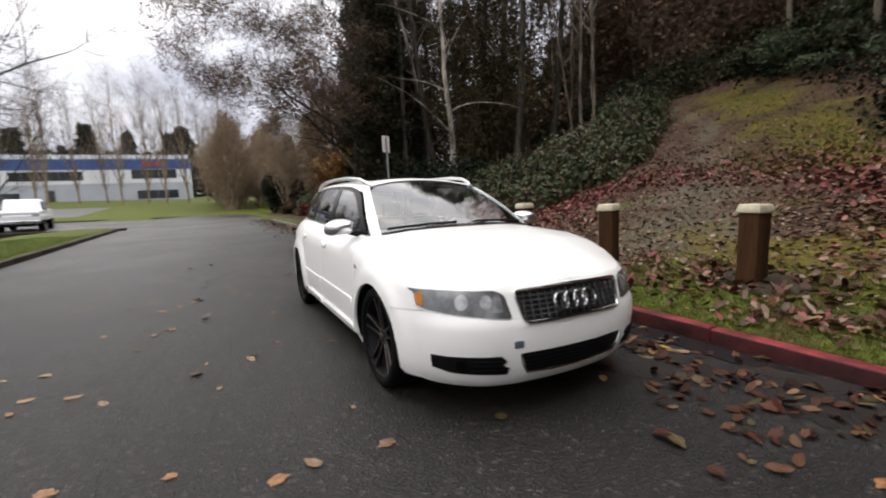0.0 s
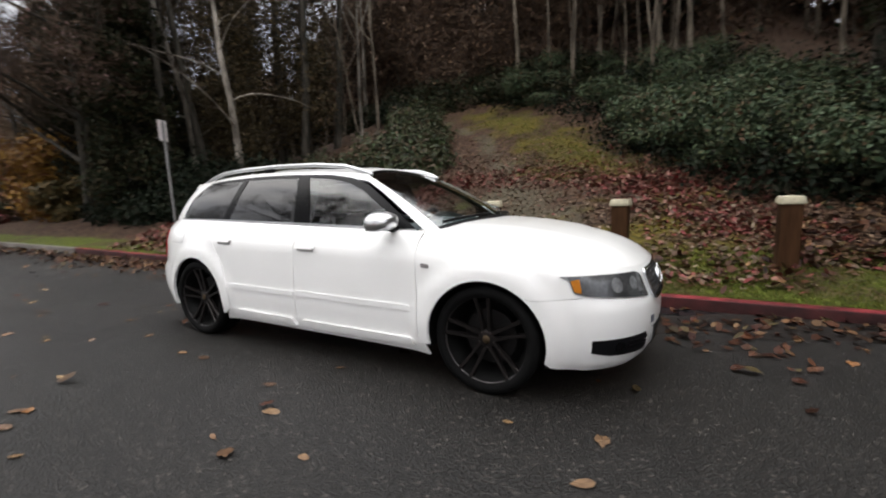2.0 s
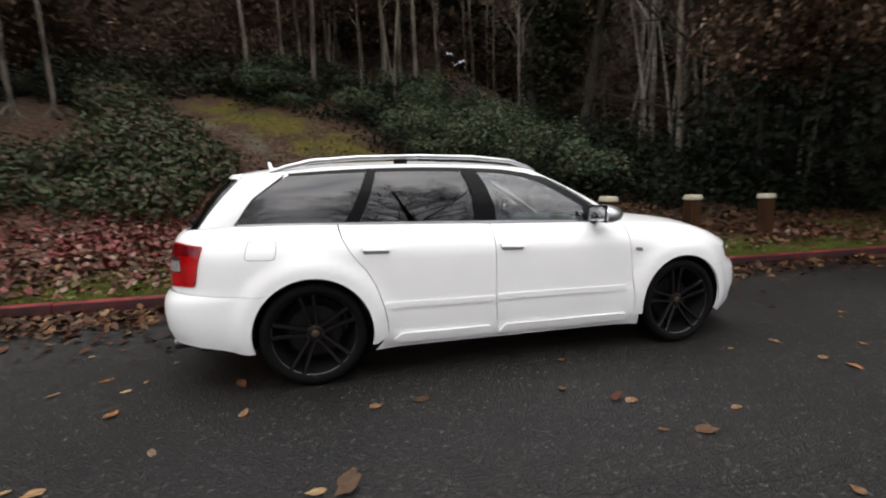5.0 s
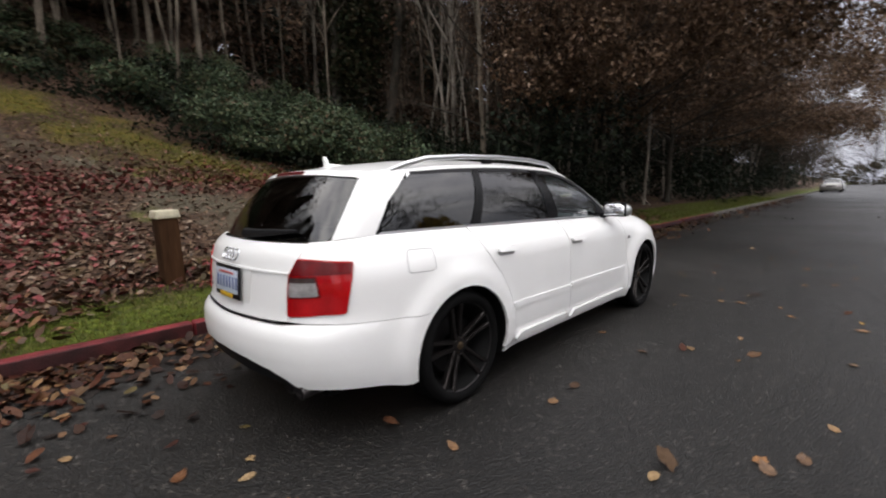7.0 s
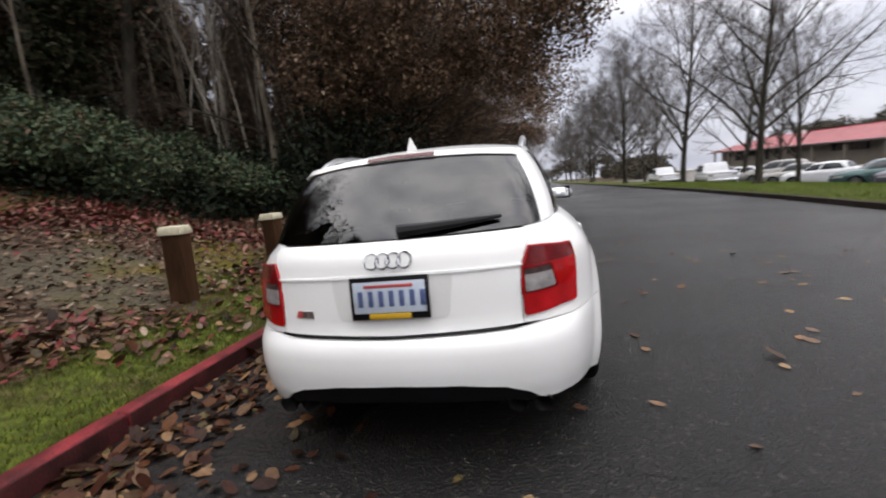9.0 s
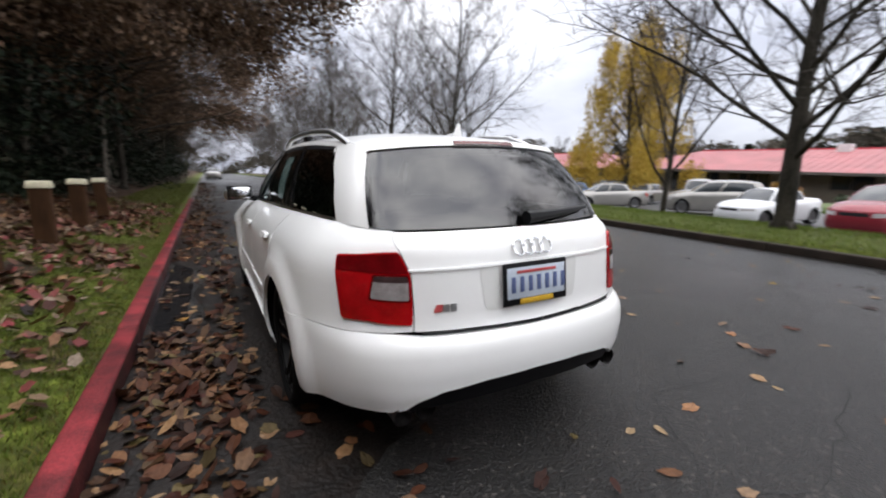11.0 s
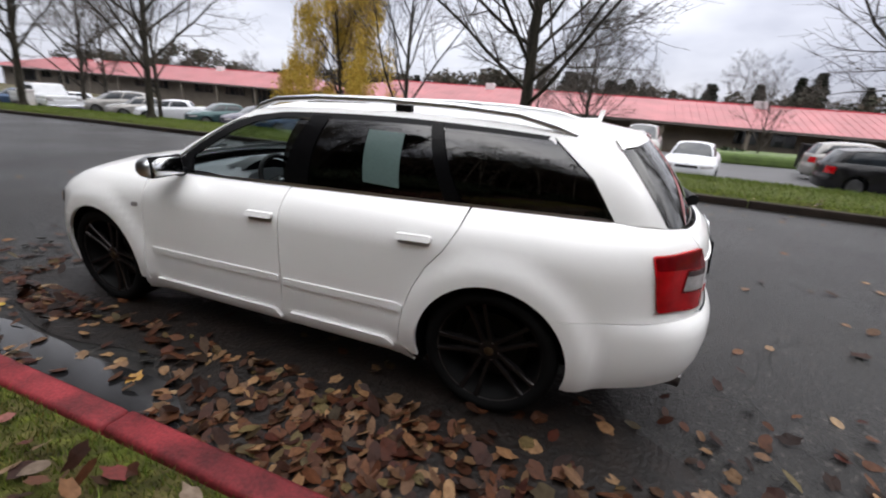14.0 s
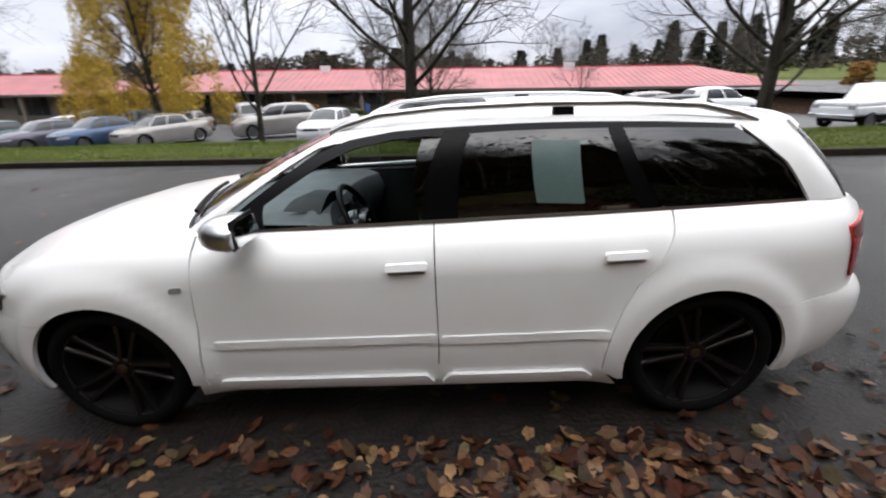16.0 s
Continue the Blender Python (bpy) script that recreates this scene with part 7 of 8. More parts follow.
def office(x0, x1, front, eave, ridge, label):
    b = thing("office_building", Matrix(), label, "office building", "offices with salmon roofs")
    wy, depth = front - 1.6, 12.0
    part("wall", boxed(x0 + 1.5, x1 - 1.5, front - depth, wy, -1.5, eave + 0.02), TAN_WALL, b)
    bm = bmesh.new()
    hx, ry = 6.0, front - 6.8
    back = front - depth - 1.6
    v = [bm.verts.new(p) for p in ((x0, front, eave + 0.16), (x1, front, eave + 0.16), (x1, back, eave + 0.16), (x0, back, eave + 0.16), (x0 + hx, ry, ridge), (x1 - hx, ry, ridge))]
    for f in ((0, 1, 5, 4), (1, 2, 5), (2, 3, 4, 5), (3, 0, 4), (0, 3, 2, 1)):
        bm.faces.new([v[i] for i in f])
    roof = part("roof", bm, ROOF_PINK, b, "salmon-pink standing-seam metal roof")
    bm = bmesh.new()
    k = x0 + 0.5
    slope = (ridge - eave - 0.16) / (front - ry)
    while k < x1 - 0.4:
        top = min(1.0, (k - x0) / hx, (x1 - k) / hx)
        yt = front + (ry - front) * top
        a = [bm.verts.new(p) for p in ((k - 0.02, front, eave + 0.16), (k + 0.02, front, eave + 0.16), (k + 0.02, yt, eave + 0.16 + slope * (front - yt)), (k - 0.02, yt, eave + 0.16 + slope * (front - yt)))]
        c = [bm.verts.new(q.co + Vector((0, 0, 0.03))) for q in a]
        bm.faces.new(c)
        for i in range(4):
            bm.faces.new((a[i], a[(i + 1) % 4], c[(i + 1) % 4], c[i]))
        k += 0.61
    part("roof_seams", bm, ROOF_PINK, roof)
    part("ridge_cap", boxed(x0 + hx, x1 - hx, ry - 0.12, ry + 0.12, ridge - 0.03, ridge + 0.07, 0.02), SIGN_RED, roof, "darker red ridge cap")
    part("fascia", boxed(x0 - 0.03, x1 + 0.03, front - 0.12, front + 0.03, eave - 0.05, eave + 0.15, 0.01), TRIM, b)
    part("soffit", boxed(x0 + 0.1, x1 - 0.1, wy + 0.02, front - 0.14, eave - 0.02, eave + 0.03), TAN_WALL, b)
    r = random.Random(int(x0 * 10))
    k = x0 + 3.0
    while k < x1 - 5:
        w = r.choice((1.6, 2.4, 3.2))
        if r.random() < 0.75:
            low = -0.45 if r.random() < 0.3 else 0.25
            win = part("window", boxed(k, k + w, wy, wy + 0.03, low, eave - 0.10), DARK_PANE, b)
            part("frame", boxed(k - 0.06, k + w + 0.06, wy + 0.005, wy + 0.07, low - 0.08, low - 0.003, 0.01), TRIM, win)
            n = int(w / 0.8)
            for q in range(1, n):
                part("mullion", boxed(k + w * q / n - 0.025, k + w * q / n + 0.025, wy + 0.034, wy + 0.07, low, eave - 0.10), TRIM, win)
        k += w + r.uniform(0.8, 2.2)
    k = x0 + 2.0
    while k < x1 - 1:
        part("column", boxed(k - 0.14, k + 0.14, front - 0.5, front - 0.22, -1.2, eave - 0.03, 0.02), TAN_WALL, b)
        k += 6.1
    for q in range(2):
        cx = x0 + (x1 - x0) * (0.3 + 0.4 * q)
        part("roof_vent", boxed(cx, cx + 0.9, ry + 0.3, ry + 1.0, ridge - 0.4, ridge + 0.35, 0.04), SIGN_WHITE, b, "white roof vent box")
    return b


office(-31, 30, -38.0, 1.32, 3.42, "long low tan office with a salmon metal roof")
office(31.5, 96, -39.0, 1.26, 3.32, "further tan office block with a salmon roof")


def warehouse():
    b = thing("business_unit", place(-86, -16, 1.5, 0), "white two-storey business unit with a blue band", "office building")
    part("lower_wall", boxed(-9, 0, -30, 12, -1.5, 3.3), GREY_WALL, b, "pale grey lower wall")
    part("upper_wall", boxed(-9, 0.05, -30.05, 12.05, 3.3, 5.6), WHITE_WALL, b)
    part("blue_band", boxed(-9, 0.12, -30.1, 12.1, 5.6, 7.3), BLUE_BAND, b, "deep blue painted fascia band")
    part("parapet", boxed(-9, 0.07, -30.05, 12.06, 7.3, 8.0), WHITE_WALL, b)
    for y, w, z0, z1 in ((3.5, 6.5, 4.0, 5.5), (4, 6, 0.6, 2.0), (-12, 9, 3.9, 5.3), (-24, 9, 3.9, 5.3), (-8, 1.2, 0, 2.4), (-16, 5, 0.5, 2.1)):
        win = part("window", boxed(0.02, 0.09 if z0 > 3 else 0.06, y, y + w, z0, z1), DARK_PANE, b)
        for q in range(1, int(w / 1.5)):
            part("mullion", boxed(0.1, 0.14, y + q * 1.5 - 0.04, y + q * 1.5 + 0.04, z0, z1), TRIM, win)
    for q in range(5):
        part("sign_mark", boxed(0.13, 0.2, 5.2 + q * 0.62, 5.65 + q * 0.62, 6.1, 6.8, 0.03), SIGN_RED, b, "red lettering mark as a plain bar")
    return b


warehouse()

# ---------------------------------------------------------------- parked cars across the street
def car_colour(name, col, metal=0.4):
    return plain(name, col, 0.25, metal, var=0.06)


def whole_flank():
    lo = [(0.0, 0.20), (0.0, 0.735)] + [(u, BODY.top(u)) for u in np.linspace(0.0, BODY.end, 60)] + [(BODY.end, 0.25), (BODY.at_x(-2.0), 0.2)]
    rear = side_poly([p for p in arch(-AXLE, 200, -20, n=14) if p[1] > 0.2])
    mid = [(BODY.at_x(-0.9), 0.2), (BODY.at_x(0.9), 0.2)]
    front = side_poly([p for p in arch(AXLE, 200, -20, n=14) if p[1] > 0.2])
    return lo + rear + mid + front + [(BODY.at_x(1.8), 0.2)]


CAR_PARTS = {}


def lot_part(key, make):
    if key not in CAR_PARTS:
        CAR_PARTS[key] = make()
    return CAR_PARTS[key]


def coloured(key, make, material):
    me = lot_part((key, material.name), lambda: None)
    if me is None:
        base = lot_part((key, "base"), lambda: bm_mesh(key, make(), material, True))
        me = base.copy()
        me.materials[0] = material
        CAR_PARTS[(key, material.name)] = me
    return me


SILVER_RIM = plain("silver_wheel", (0.16, 0.16, 0.165), 0.35, 0.8, var=0.2)
rim_simple = bm_mesh("wheel_cover", lathe([(0.001, 0.09), (0.06, 0.09), (0.10, 0.075), (0.20, 0.085), (0.225, 0.10), (0.235, 0.095)], 24), SILVER_RIM, True)


deck_rim = [BODY.pt(u, BODY.top(u)) for u in np.linspace(BODY.at_x(-1.0), BODY.end, 24)]
deck_poly = [(p.x, max(0.0, p.y)) for p in deck_rim] + [(-1.0, 0.0)]


def deck_z(x, y):
    return float(lerp_table(x, LowerBody.top_line)) + 0.03 * (1 - min(1.0, abs(y) / 0.72) ** 2) - 0.004


def parked_car(x, y, rz, material, label, tall=1.0, long=1.0, saloon=False):
    c = thing("parked_car", lying(x, y, float(height(x, y)) + 0.012, rz=rz) @ Matrix.Diagonal((long, 1.0 if tall < 1.1 else 1.05, tall, 1)), label, "car", "cars in the car park")
    body = coloured("body", lambda: panel(BODY, whole_flank(), 0.12, 0.07, 0, 0.0, sides=(1, -1), centre=True), material)
    part("body", body, parent=c)
    shift = Matrix.Translation((0.27, 0, 0)) @ Matrix.Diagonal((0.70, 1, 1, 1)) if saloon else Matrix()
    if saloon:
        part("boot_lid", coloured("boot_lid", lambda: panel(Flat(deck_z), deck_poly, 0.15, 0.12, 0.002, 0, sides=(1, -1), centre=True), material), parent=c)
    part("bonnet", coloured("bonnet", lambda: panel(Flat(hood_surface), hood_poly, 0.15, 0.12, 0.002, 0, sides=(1, -1), centre=True), material), parent=c)
    part("roof", coloured("roof", lambda: panel(Flat(roof_z), roof_poly, 0.25, 0.2, 0.001, 0.0, sides=(1, -1), centre=True), material), parent=c, m=shift)
    part("glazing", lot_part("glazing", lambda: bm_mesh("glazing", panel(CAB, [(0, 0.0), (14, 0.0), (14, 1.0), (0, 1.0)], 0.5, 0.25, -0.004, 0, sides=(1, -1), centre=True), DARK_PANE, True)), parent=c, label="dark reflecting windows", m=shift)
    for k, poly in enumerate(([(2.75, 0.0), (3.5, 0.0), (3.45, 1.0), (2.75, 1.0)], [(3.4, 0.88), (11.4, 0.88), (11.4, 1.0), (3.4, 1.0)], [(9.9, 0.0), (11.9, 0.0), (11.9, 1.0), (9.2, 1.0)], [(6.25, 0.0), (6.5, 0.0), (6.5, 0.9), (6.25, 0.9)])):
        for s in (1, -1):
            part("pillar", coloured("pillar_%d_%d" % (k, s), lambda: panel(CAB, poly, 0.4, 0.25, 0.001, 0, sides=(s,)), material), parent=c, m=shift)
    for s in (1, -1):
        part("headlamp", lot_part(("hl", s), lambda: bm_mesh("headlamp", panel(BODY, [(BODY.at_front(0.40), 0.59), (BODY.at_x(1.80), 0.62), (BODY.at_x(1.80), 0.70), (BODY.at_front(0.42), 0.70)], 0.1, 0.1, 0.006, 0.006, sides=(s,)), LAMP_CLEAR, True)), parent=c)
        part("tail_lamp", lot_part(("tl", s), lambda: bm_mesh("tail_lamp", panel(BODY, [(BODY.at_x(-1.98), 0.66), (BODY.at_back(0.50), 0.66), (BODY.at_back(0.52), 0.86), (BODY.at_x(-1.96), 0.86)], 0.1, 0.1, 0.006, 0.006, sides=(s,)), LAMP_RED, True)), parent=c)
        for ax in (AXLE, -AXLE):
            w = part("wheel", tyre_me, parent=c, m=pose(ax, s * 0.755, HUB_Z, 0, 0, 0 if s == 1 else 180) @ Matrix.Diagonal((1, 1, 1, 1)))
            part("wheel_cover", rim_simple, parent=w)
    part("grille", lot_part("lot_grille", lambda: bm_mesh("grille", panel(BODY, [(0, 0.60), (BODY.at_front(0.33), 0.60), (BODY.at_front(0.33), 0.69), (0, 0.69)], 0.1, 0.1, 0.005, 0.004, sides=(1, -1), centre=True), BLACK_TRIM, True)), parent=c)
    part("underbody", lot_part("lot_floor", lambda: bm_mesh("underbody", boxed(-2.0, 1.95, -0.70, 0.70, 0.16, 0.5, 0.04), BLACK_TRIM)), parent=c)
    return c


def pickup(x, y, rz, material, label):
    c = thing("pickup_truck", lying(x, y, rz=rz), label, "pickup truck", "cars in the car park")
    bm = bmesh.new()
    box(bm, -2.75, 2.7, -0.98, 0.98, 0.62, 1.02, 0.09, 3)
    part("chassis_body", bm, material, c, smooth=True)
    bm = boxed(1.0, 2.68, -0.93, 0.93, 0.95, 1.22, 0.10, 3)
    part("bonnet", bm, material, c, smooth=True)
    bm = boxed(-0.75, 1.05, -0.92, 0.92, 1.0, 1.88, 0.10, 3)
    for v in bm.verts:
        k = max(0, v.co.z - 1.2) / 0.68
        v.co.x += k * (-0.42 if v.co.x > 0 else 0.06)
        v.co.y *= 1 - 0.15 * k
    part("cab", bm, material, c, smooth=True)
    bm = boxed(-0.70, 0.98, -0.935, 0.935, 1.26, 1.74, 0.03)
    for v in bm.verts:
        k = max(0, v.co.z - 1.2) / 0.68
        v.co.x += k * (-0.38 if v.co.x > 0 else 0.10)
        v.co.y *= 1 - 0.13 * k
    part("cab_glazing", bm, DARK_PANE, c, "dark cab glazing")
    for s in (1, -1):
        part("bed_side", boxed(-2.74, -0.78, s * 0.90 - 0.06, s * 0.90 + 0.06, 0.98, 1.30, 0.03), material, c, smooth=True)
        part("tail_lamp", boxed(-2.765, -2.70, s * 0.88 - 0.07, s * 0.88 + 0.07, 0.95, 1.25, 0.01), LAMP_RED, c)
        part("headlamp", boxed(2.62, 2.715, s * 0.75 - 0.15, s * 0.75 + 0.15, 0.90, 1.08, 0.02), LAMP_CLEAR, c)
        for ax in (1.75, -1.75):
            w = part("wheel", tyre_me, parent=c, m=pose(ax, s * 0.86, 0.39, 0, 0, 0 if s == 1 else 180) @ Matrix.Scale(1.2, 4))
            part("wheel_cover", rim_simple, parent=w)
    part("tailgate", boxed(-2.76, -2.68, -0.84, 0.84, 0.98, 1.30, 0.02), material, c, smooth=True)
    part("bumper", boxed(-2.86, -2.74, -0.92, 0.92, 0.52, 0.68, 0.03), CHROME, c, smooth=True)
    part("bumper", boxed(2.66, 2.80, -0.95, 0.95, 0.50, 0.70, 0.04), CHROME, c, smooth=True)
    part("underbody", boxed(-2.5, 2.4, -0.7, 0.7, 0.35, 0.7, 0.04), BLACK_TRIM, c)
    return c


C_WHITE, C_SILVER, C_GREEN = car_colour("lot_white", (0.62, 0.63, 0.65), 0.0), car_colour("lot_silver", (0.27, 0.26, 0.245)), car_colour("lot_teal", (0.045, 0.085, 0.085))
C_GREY, C_BLUE, C_BLACK, C_RED = car_colour("lot_violet_grey", (0.085, 0.08, 0.105)), car_colour("lot_blue", (0.045, 0.075, 0.135)), car_colour("lot_black", (0.012, 0.012, 0.013), 0.2), car_colour("lot_red", (0.20, 0.02, 0.03), 0.2)
for x, y, rz, mt, lab, tall, long in (
        (13.6, -18.7, 62, C_SILVER, "silver saloon parked nose to the street", 1.0, 1.0), (16.3, -18.4, 66, C_BLUE, "light blue saloon parked nose to the street", 1.0, 0.98), (19.1, -18.6, 66, C_GREY, "violet-grey saloon parked nose to the street", 0.95, 0.98),
        (21.8, -18.5, 68, C_GREEN, "teal saloon parked nose to the street", 0.97, 1.0), (26.0, -18.4, 40, C_WHITE, "white saloon parked at a slant", 0.98, 1.04), (29.3, -18.6, 66, C_SILVER, "silver saloon parked nose to the street", 1.0, 1.0),
        (32.4, -18.8, 66, C_SILVER, "tall silver wagon parked nose to the street", 1.2, 1.0), (36.5, -18.4, 66, C_WHITE, "white saloon in the row of cars", 1.0, 1.0), (40, -18.6, 66, C_GREY, "dark saloon in the row of cars", 1.0, 1.0), (44, -18.5, 66, C_BLUE, "blue saloon in the row of cars", 1.0, 1.0),
        (24.6, -26.5, -80, C_WHITE, "white saloon parked nose to the offices", 0.98, 1.0), (22.0, -26.3, -84, C_BLACK, "black off-roader parked nose to the offices", 1.22, 0.98), (19.2, -26.0, -86, C_BLACK, "dark wagon parked nose to the offices", 1.15, 1.0), (16.4, -26.2, -80, C_SILVER, "silver saloon parked nose to the offices", 1.0, 1.0),
        (12.2, -25.2, -60, C_SILVER, "silver people carrier by the planting bed", 1.27, 1.0), (-2.6, -21.6, 84, C_SILVER, "silver off-roader facing the street", 1.28, 0.98), (-4.4, -16.9, 78, C_WHITE, "white saloon facing the street", 0.97, 0.98),
        (1.9, -18.6, 84, C_RED, "dark red off-roader beside the tree", 1.18, 0.95), (5.4, -18.6, 80, C_WHITE, "white saloon beside the grass strip", 1.0, 1.0), (8.9, -21.0, 30, C_SILVER, "silver wagon in the car park", 1.2, 1.0),
        (-10.9, -17.6, 178, C_BLACK, "black people carrier beside the grass strip", 1.22, 1.02), (-12.2, -23.5, 178, C_SILVER, "silver off-roader behind the black one", 1.3, 1.0), (-15.8, -24.0, 190, C_WHITE, "white van behind the tree", 1.4, 1.05)):
    parked_car(x, y, rz, mt, lab, tall, long, "saloon" in lab)
for x, y, rz, lab in ((-19.9, -18.5, 15, "white pickup truck in the car park"), (-30.5, -11.3, 8, "white pickup truck at the turning"), (45, -14.9, 175, "white pickup truck at the far end"), (33, -14.9, 172, "white pickup truck near the street trees")):
    pickup(x, y, rz, C_WHITE, lab)
# cars far along the kerb
parked_car(62, 0.2, 180, C_SILVER, "silver car parked far along the kerb", 1.1, 1.0)
parked_car(70, 0.2, 180, C_WHITE, "white car parked far along the kerb", 1.05, 1.0)

# planted islands, utility cabinet, lamp stub
for x0, x1, y0, y1 in ((4, 14.5, -33.5, -29.5), (-16, -6, -34, -30.5), (24, 36, -35.5, -32)):
    bm = boxed(x0, x1, y0, y1, -1.8, -0.95, 0.3, 3)
    thing("planting_island", SITE, "kerbed grass island in the car park", "planting bed", data=bm_mesh("planting_island", bm, plain("island_grass", (0.07, 0.11, 0.02), 0.8, var=0.3, scale=2)), kind="structure")
cab_ = thing("utility_cabinet", place(-11.2, -27.0), "dark utility cabinet on a post", "cabinet")
part("cabinet_box", boxed(-0.42, 0.42, -0.25, 0.25, 0.35, 1.6, 0.03), BLACK_TRIM, cab_)
part("cabinet_post", boxed(-0.08, 0.08, -0.08, 0.08, -0.3, 0.36), BLACK_TRIM, cab_)
wb_ = thing("waste_bin", place(28.0, -11.5), "small white roadside box", "bin")
part("bin_body", boxed(-0.3, 0.3, -0.25, 0.25, -0.1, 0.75, 0.04), SIGN_WHITE, wb_)
part("bin_lid", boxed(-0.33, 0.33, -0.28, 0.28, 0.75, 0.84, 0.03), SIGN_WHITE, wb_)
for k, (x, y) in enumerate(((-0.4, -29.5), (2.6, -29.0), (15, -30), (5.2, -27.5))):
    sg = thing("bay_sign", place(x, y), "small white parking-bay sign on a post", "sign", "parking-bay signs")
    part("sign_post", boxed(-0.025, 0.025, -0.025, 0.025, -0.3, 1.2), GALV, sg)
    part("sign_plate", boxed(-0.17, 0.17, 0.028, 0.045, 0.95, 1.45, 0.01), SIGN_WHITE if k % 2 == 0 else BLUE_BAND, sg)

# ---------------------------------------------------------------- street sign
sign = thing("street_sign", place(-8.55, 3.20, rz=-62), "white parking-rules sign on a steel post", "sign")
part("sign_post", boxed(-0.025, 0.025, -0.02, 0.02, -0.4, 2.70, 0.004), GALV, sign)
plate = part("sign_plate", boxed(-0.165, 0.165, -0.030, -0.022, 2.24, 2.73, 0.003), SIGN_WHITE, sign)
for z, w in ((2.67, 0.22), (2.61, 0.24), (2.55, 0.18), (2.46, 0.22), (2.40, 0.16), (2.32, 0.2)):
    part("sign_bar", boxed(-w / 2, w / 2, -0.034, -0.0305, z - 0.014, z + 0.014), PLATE_MATS[3], plate)

# ---------------------------------------------------------------- puddle and cracks
WATER = plain("puddle_water", (0.012, 0.012, 0.013), 0.13, var=0.1, spec=0.7)


def puddle(x0, x1, y0, y1, seed):
    r, n = random.Random(seed), 60
    bm = bmesh.new()
    cx, cy = (x0 + x1) / 2, (y0 + y1) / 2
    pts = []
    for k in range(n):
        a = math.tau * k / n
        q = 1 + 0.16 * math.sin(3 * a + seed) + 0.10 * math.sin(7 * a + 2 * seed) + 0.05 * math.sin(13 * a)
        pts.append(bm.verts.new((cx + (x1 - x0) / 2 * q * math.cos(a), min(1.64, cy + (y1 - y0) / 2 * q * math.sin(a)), 0.006)))
    bm.faces.new(pts)
    thing("puddle", SITE, "shallow rain puddle in the gutter", "puddle", "gutter puddles", data=bm_mesh("puddle", bm, WATER), kind="structure")


puddle(-0.1, 2.7, 1.34, 1.74, 3)
puddle(3.2, 5.6, 1.36, 1.70, 8)

CRACK = plain("crack_filler", (0.006, 0.006, 0.006), 0.7)


def crack(pts, wide, seed):
    r = random.Random(seed)
    bm = bmesh.new()
    fine = []
    for (xa, ya), (xb, yb) in zip(pts, pts[1:]):
        n = max(2, int(math.hypot(xb - xa, yb - ya) / 0.12))
        fine += [(xa + (xb - xa) * k / n + r.uniform(-0.03, 0.03), ya + (yb - ya) * k / n + r.uniform(-0.03, 0.03)) for k in range(n)]
    rows = []
    for i, (x, y) in enumerate(fine):
        xa, ya = fine[max(0, i - 1)]
        xb, yb = fine[min(len(fine) - 1, i + 1)]
        d = math.hypot(xb - xa, yb - ya) or 1
        w = 0.5 * wide * r.uniform(0.2, 1.0)
        z = float(height(x, y)) + 0.004
        rows.append((bm.verts.new((x - (yb - ya) / d * w, y + (xb - xa) / d * w, z)), bm.verts.new((x + (yb - ya) / d * w, y - (xb - xa) / d * w, z))))
    for a, b in zip(rows, rows[1:]):
        bm.faces.new((a[0], a[1], b[1], b[0]))
    thing("road_crack", SITE, "dark crack across the asphalt", "crack", "road cracks", data=bm_mesh("road_crack", bm, CRACK), kind="structure")


crack([(-1.0, -2.0), (0.4, -2.3), (2.2, -2.3)], 0.006, 1)
crack([(-1.4, -3.4), (-0.2, -3.3), (1.4, -3.6)], 0.006, 2)
crack([(-2.9, 0.9), (-2.6, 0.1), (-3.0, -0.8), (-2.7, -1.9), (-3.0, -2.6)], 0.007, 3)
for k, pts in enumerate(([(-2.5, 0.9), (-2.9, 0.3), (-2.8, -0.4), (-3.3, -1.0)], [(-2.9, 0.3), (-3.6, 0.5), (-4.2, 0.2)], [(-2.8, -0.4), (-2.2, -0.9), (-2.3, -1.6)], [(-3.6, 0.5), (-3.5, 1.1)], [(-3.3, -1.0), (-3.9, -1.2), (-4.6, -0.9)], [(-2.4, 0.2), (-2.9, 0.3)], [(-3.0, 0.9), (-3.1, 0.35), (-3.5, -0.2), (-3.3, -1.0)])):
    crack(pts, 0.007, 10 + k)
crack([(-4, 1.24), (-1, 1.20), (3, 1.26), (8, 1.23)], 0.012, 4)

# ---------------------------------------------------------------- fallen leaves
MULCH_SHADE = plain("wet_leaf_mulch", (0.0085, 0.0055, 0.004), 0.55, var=0.6, scale=9, bump=0.9, fine=38, spec=0.28)
bm = bmesh.new()
rows = []
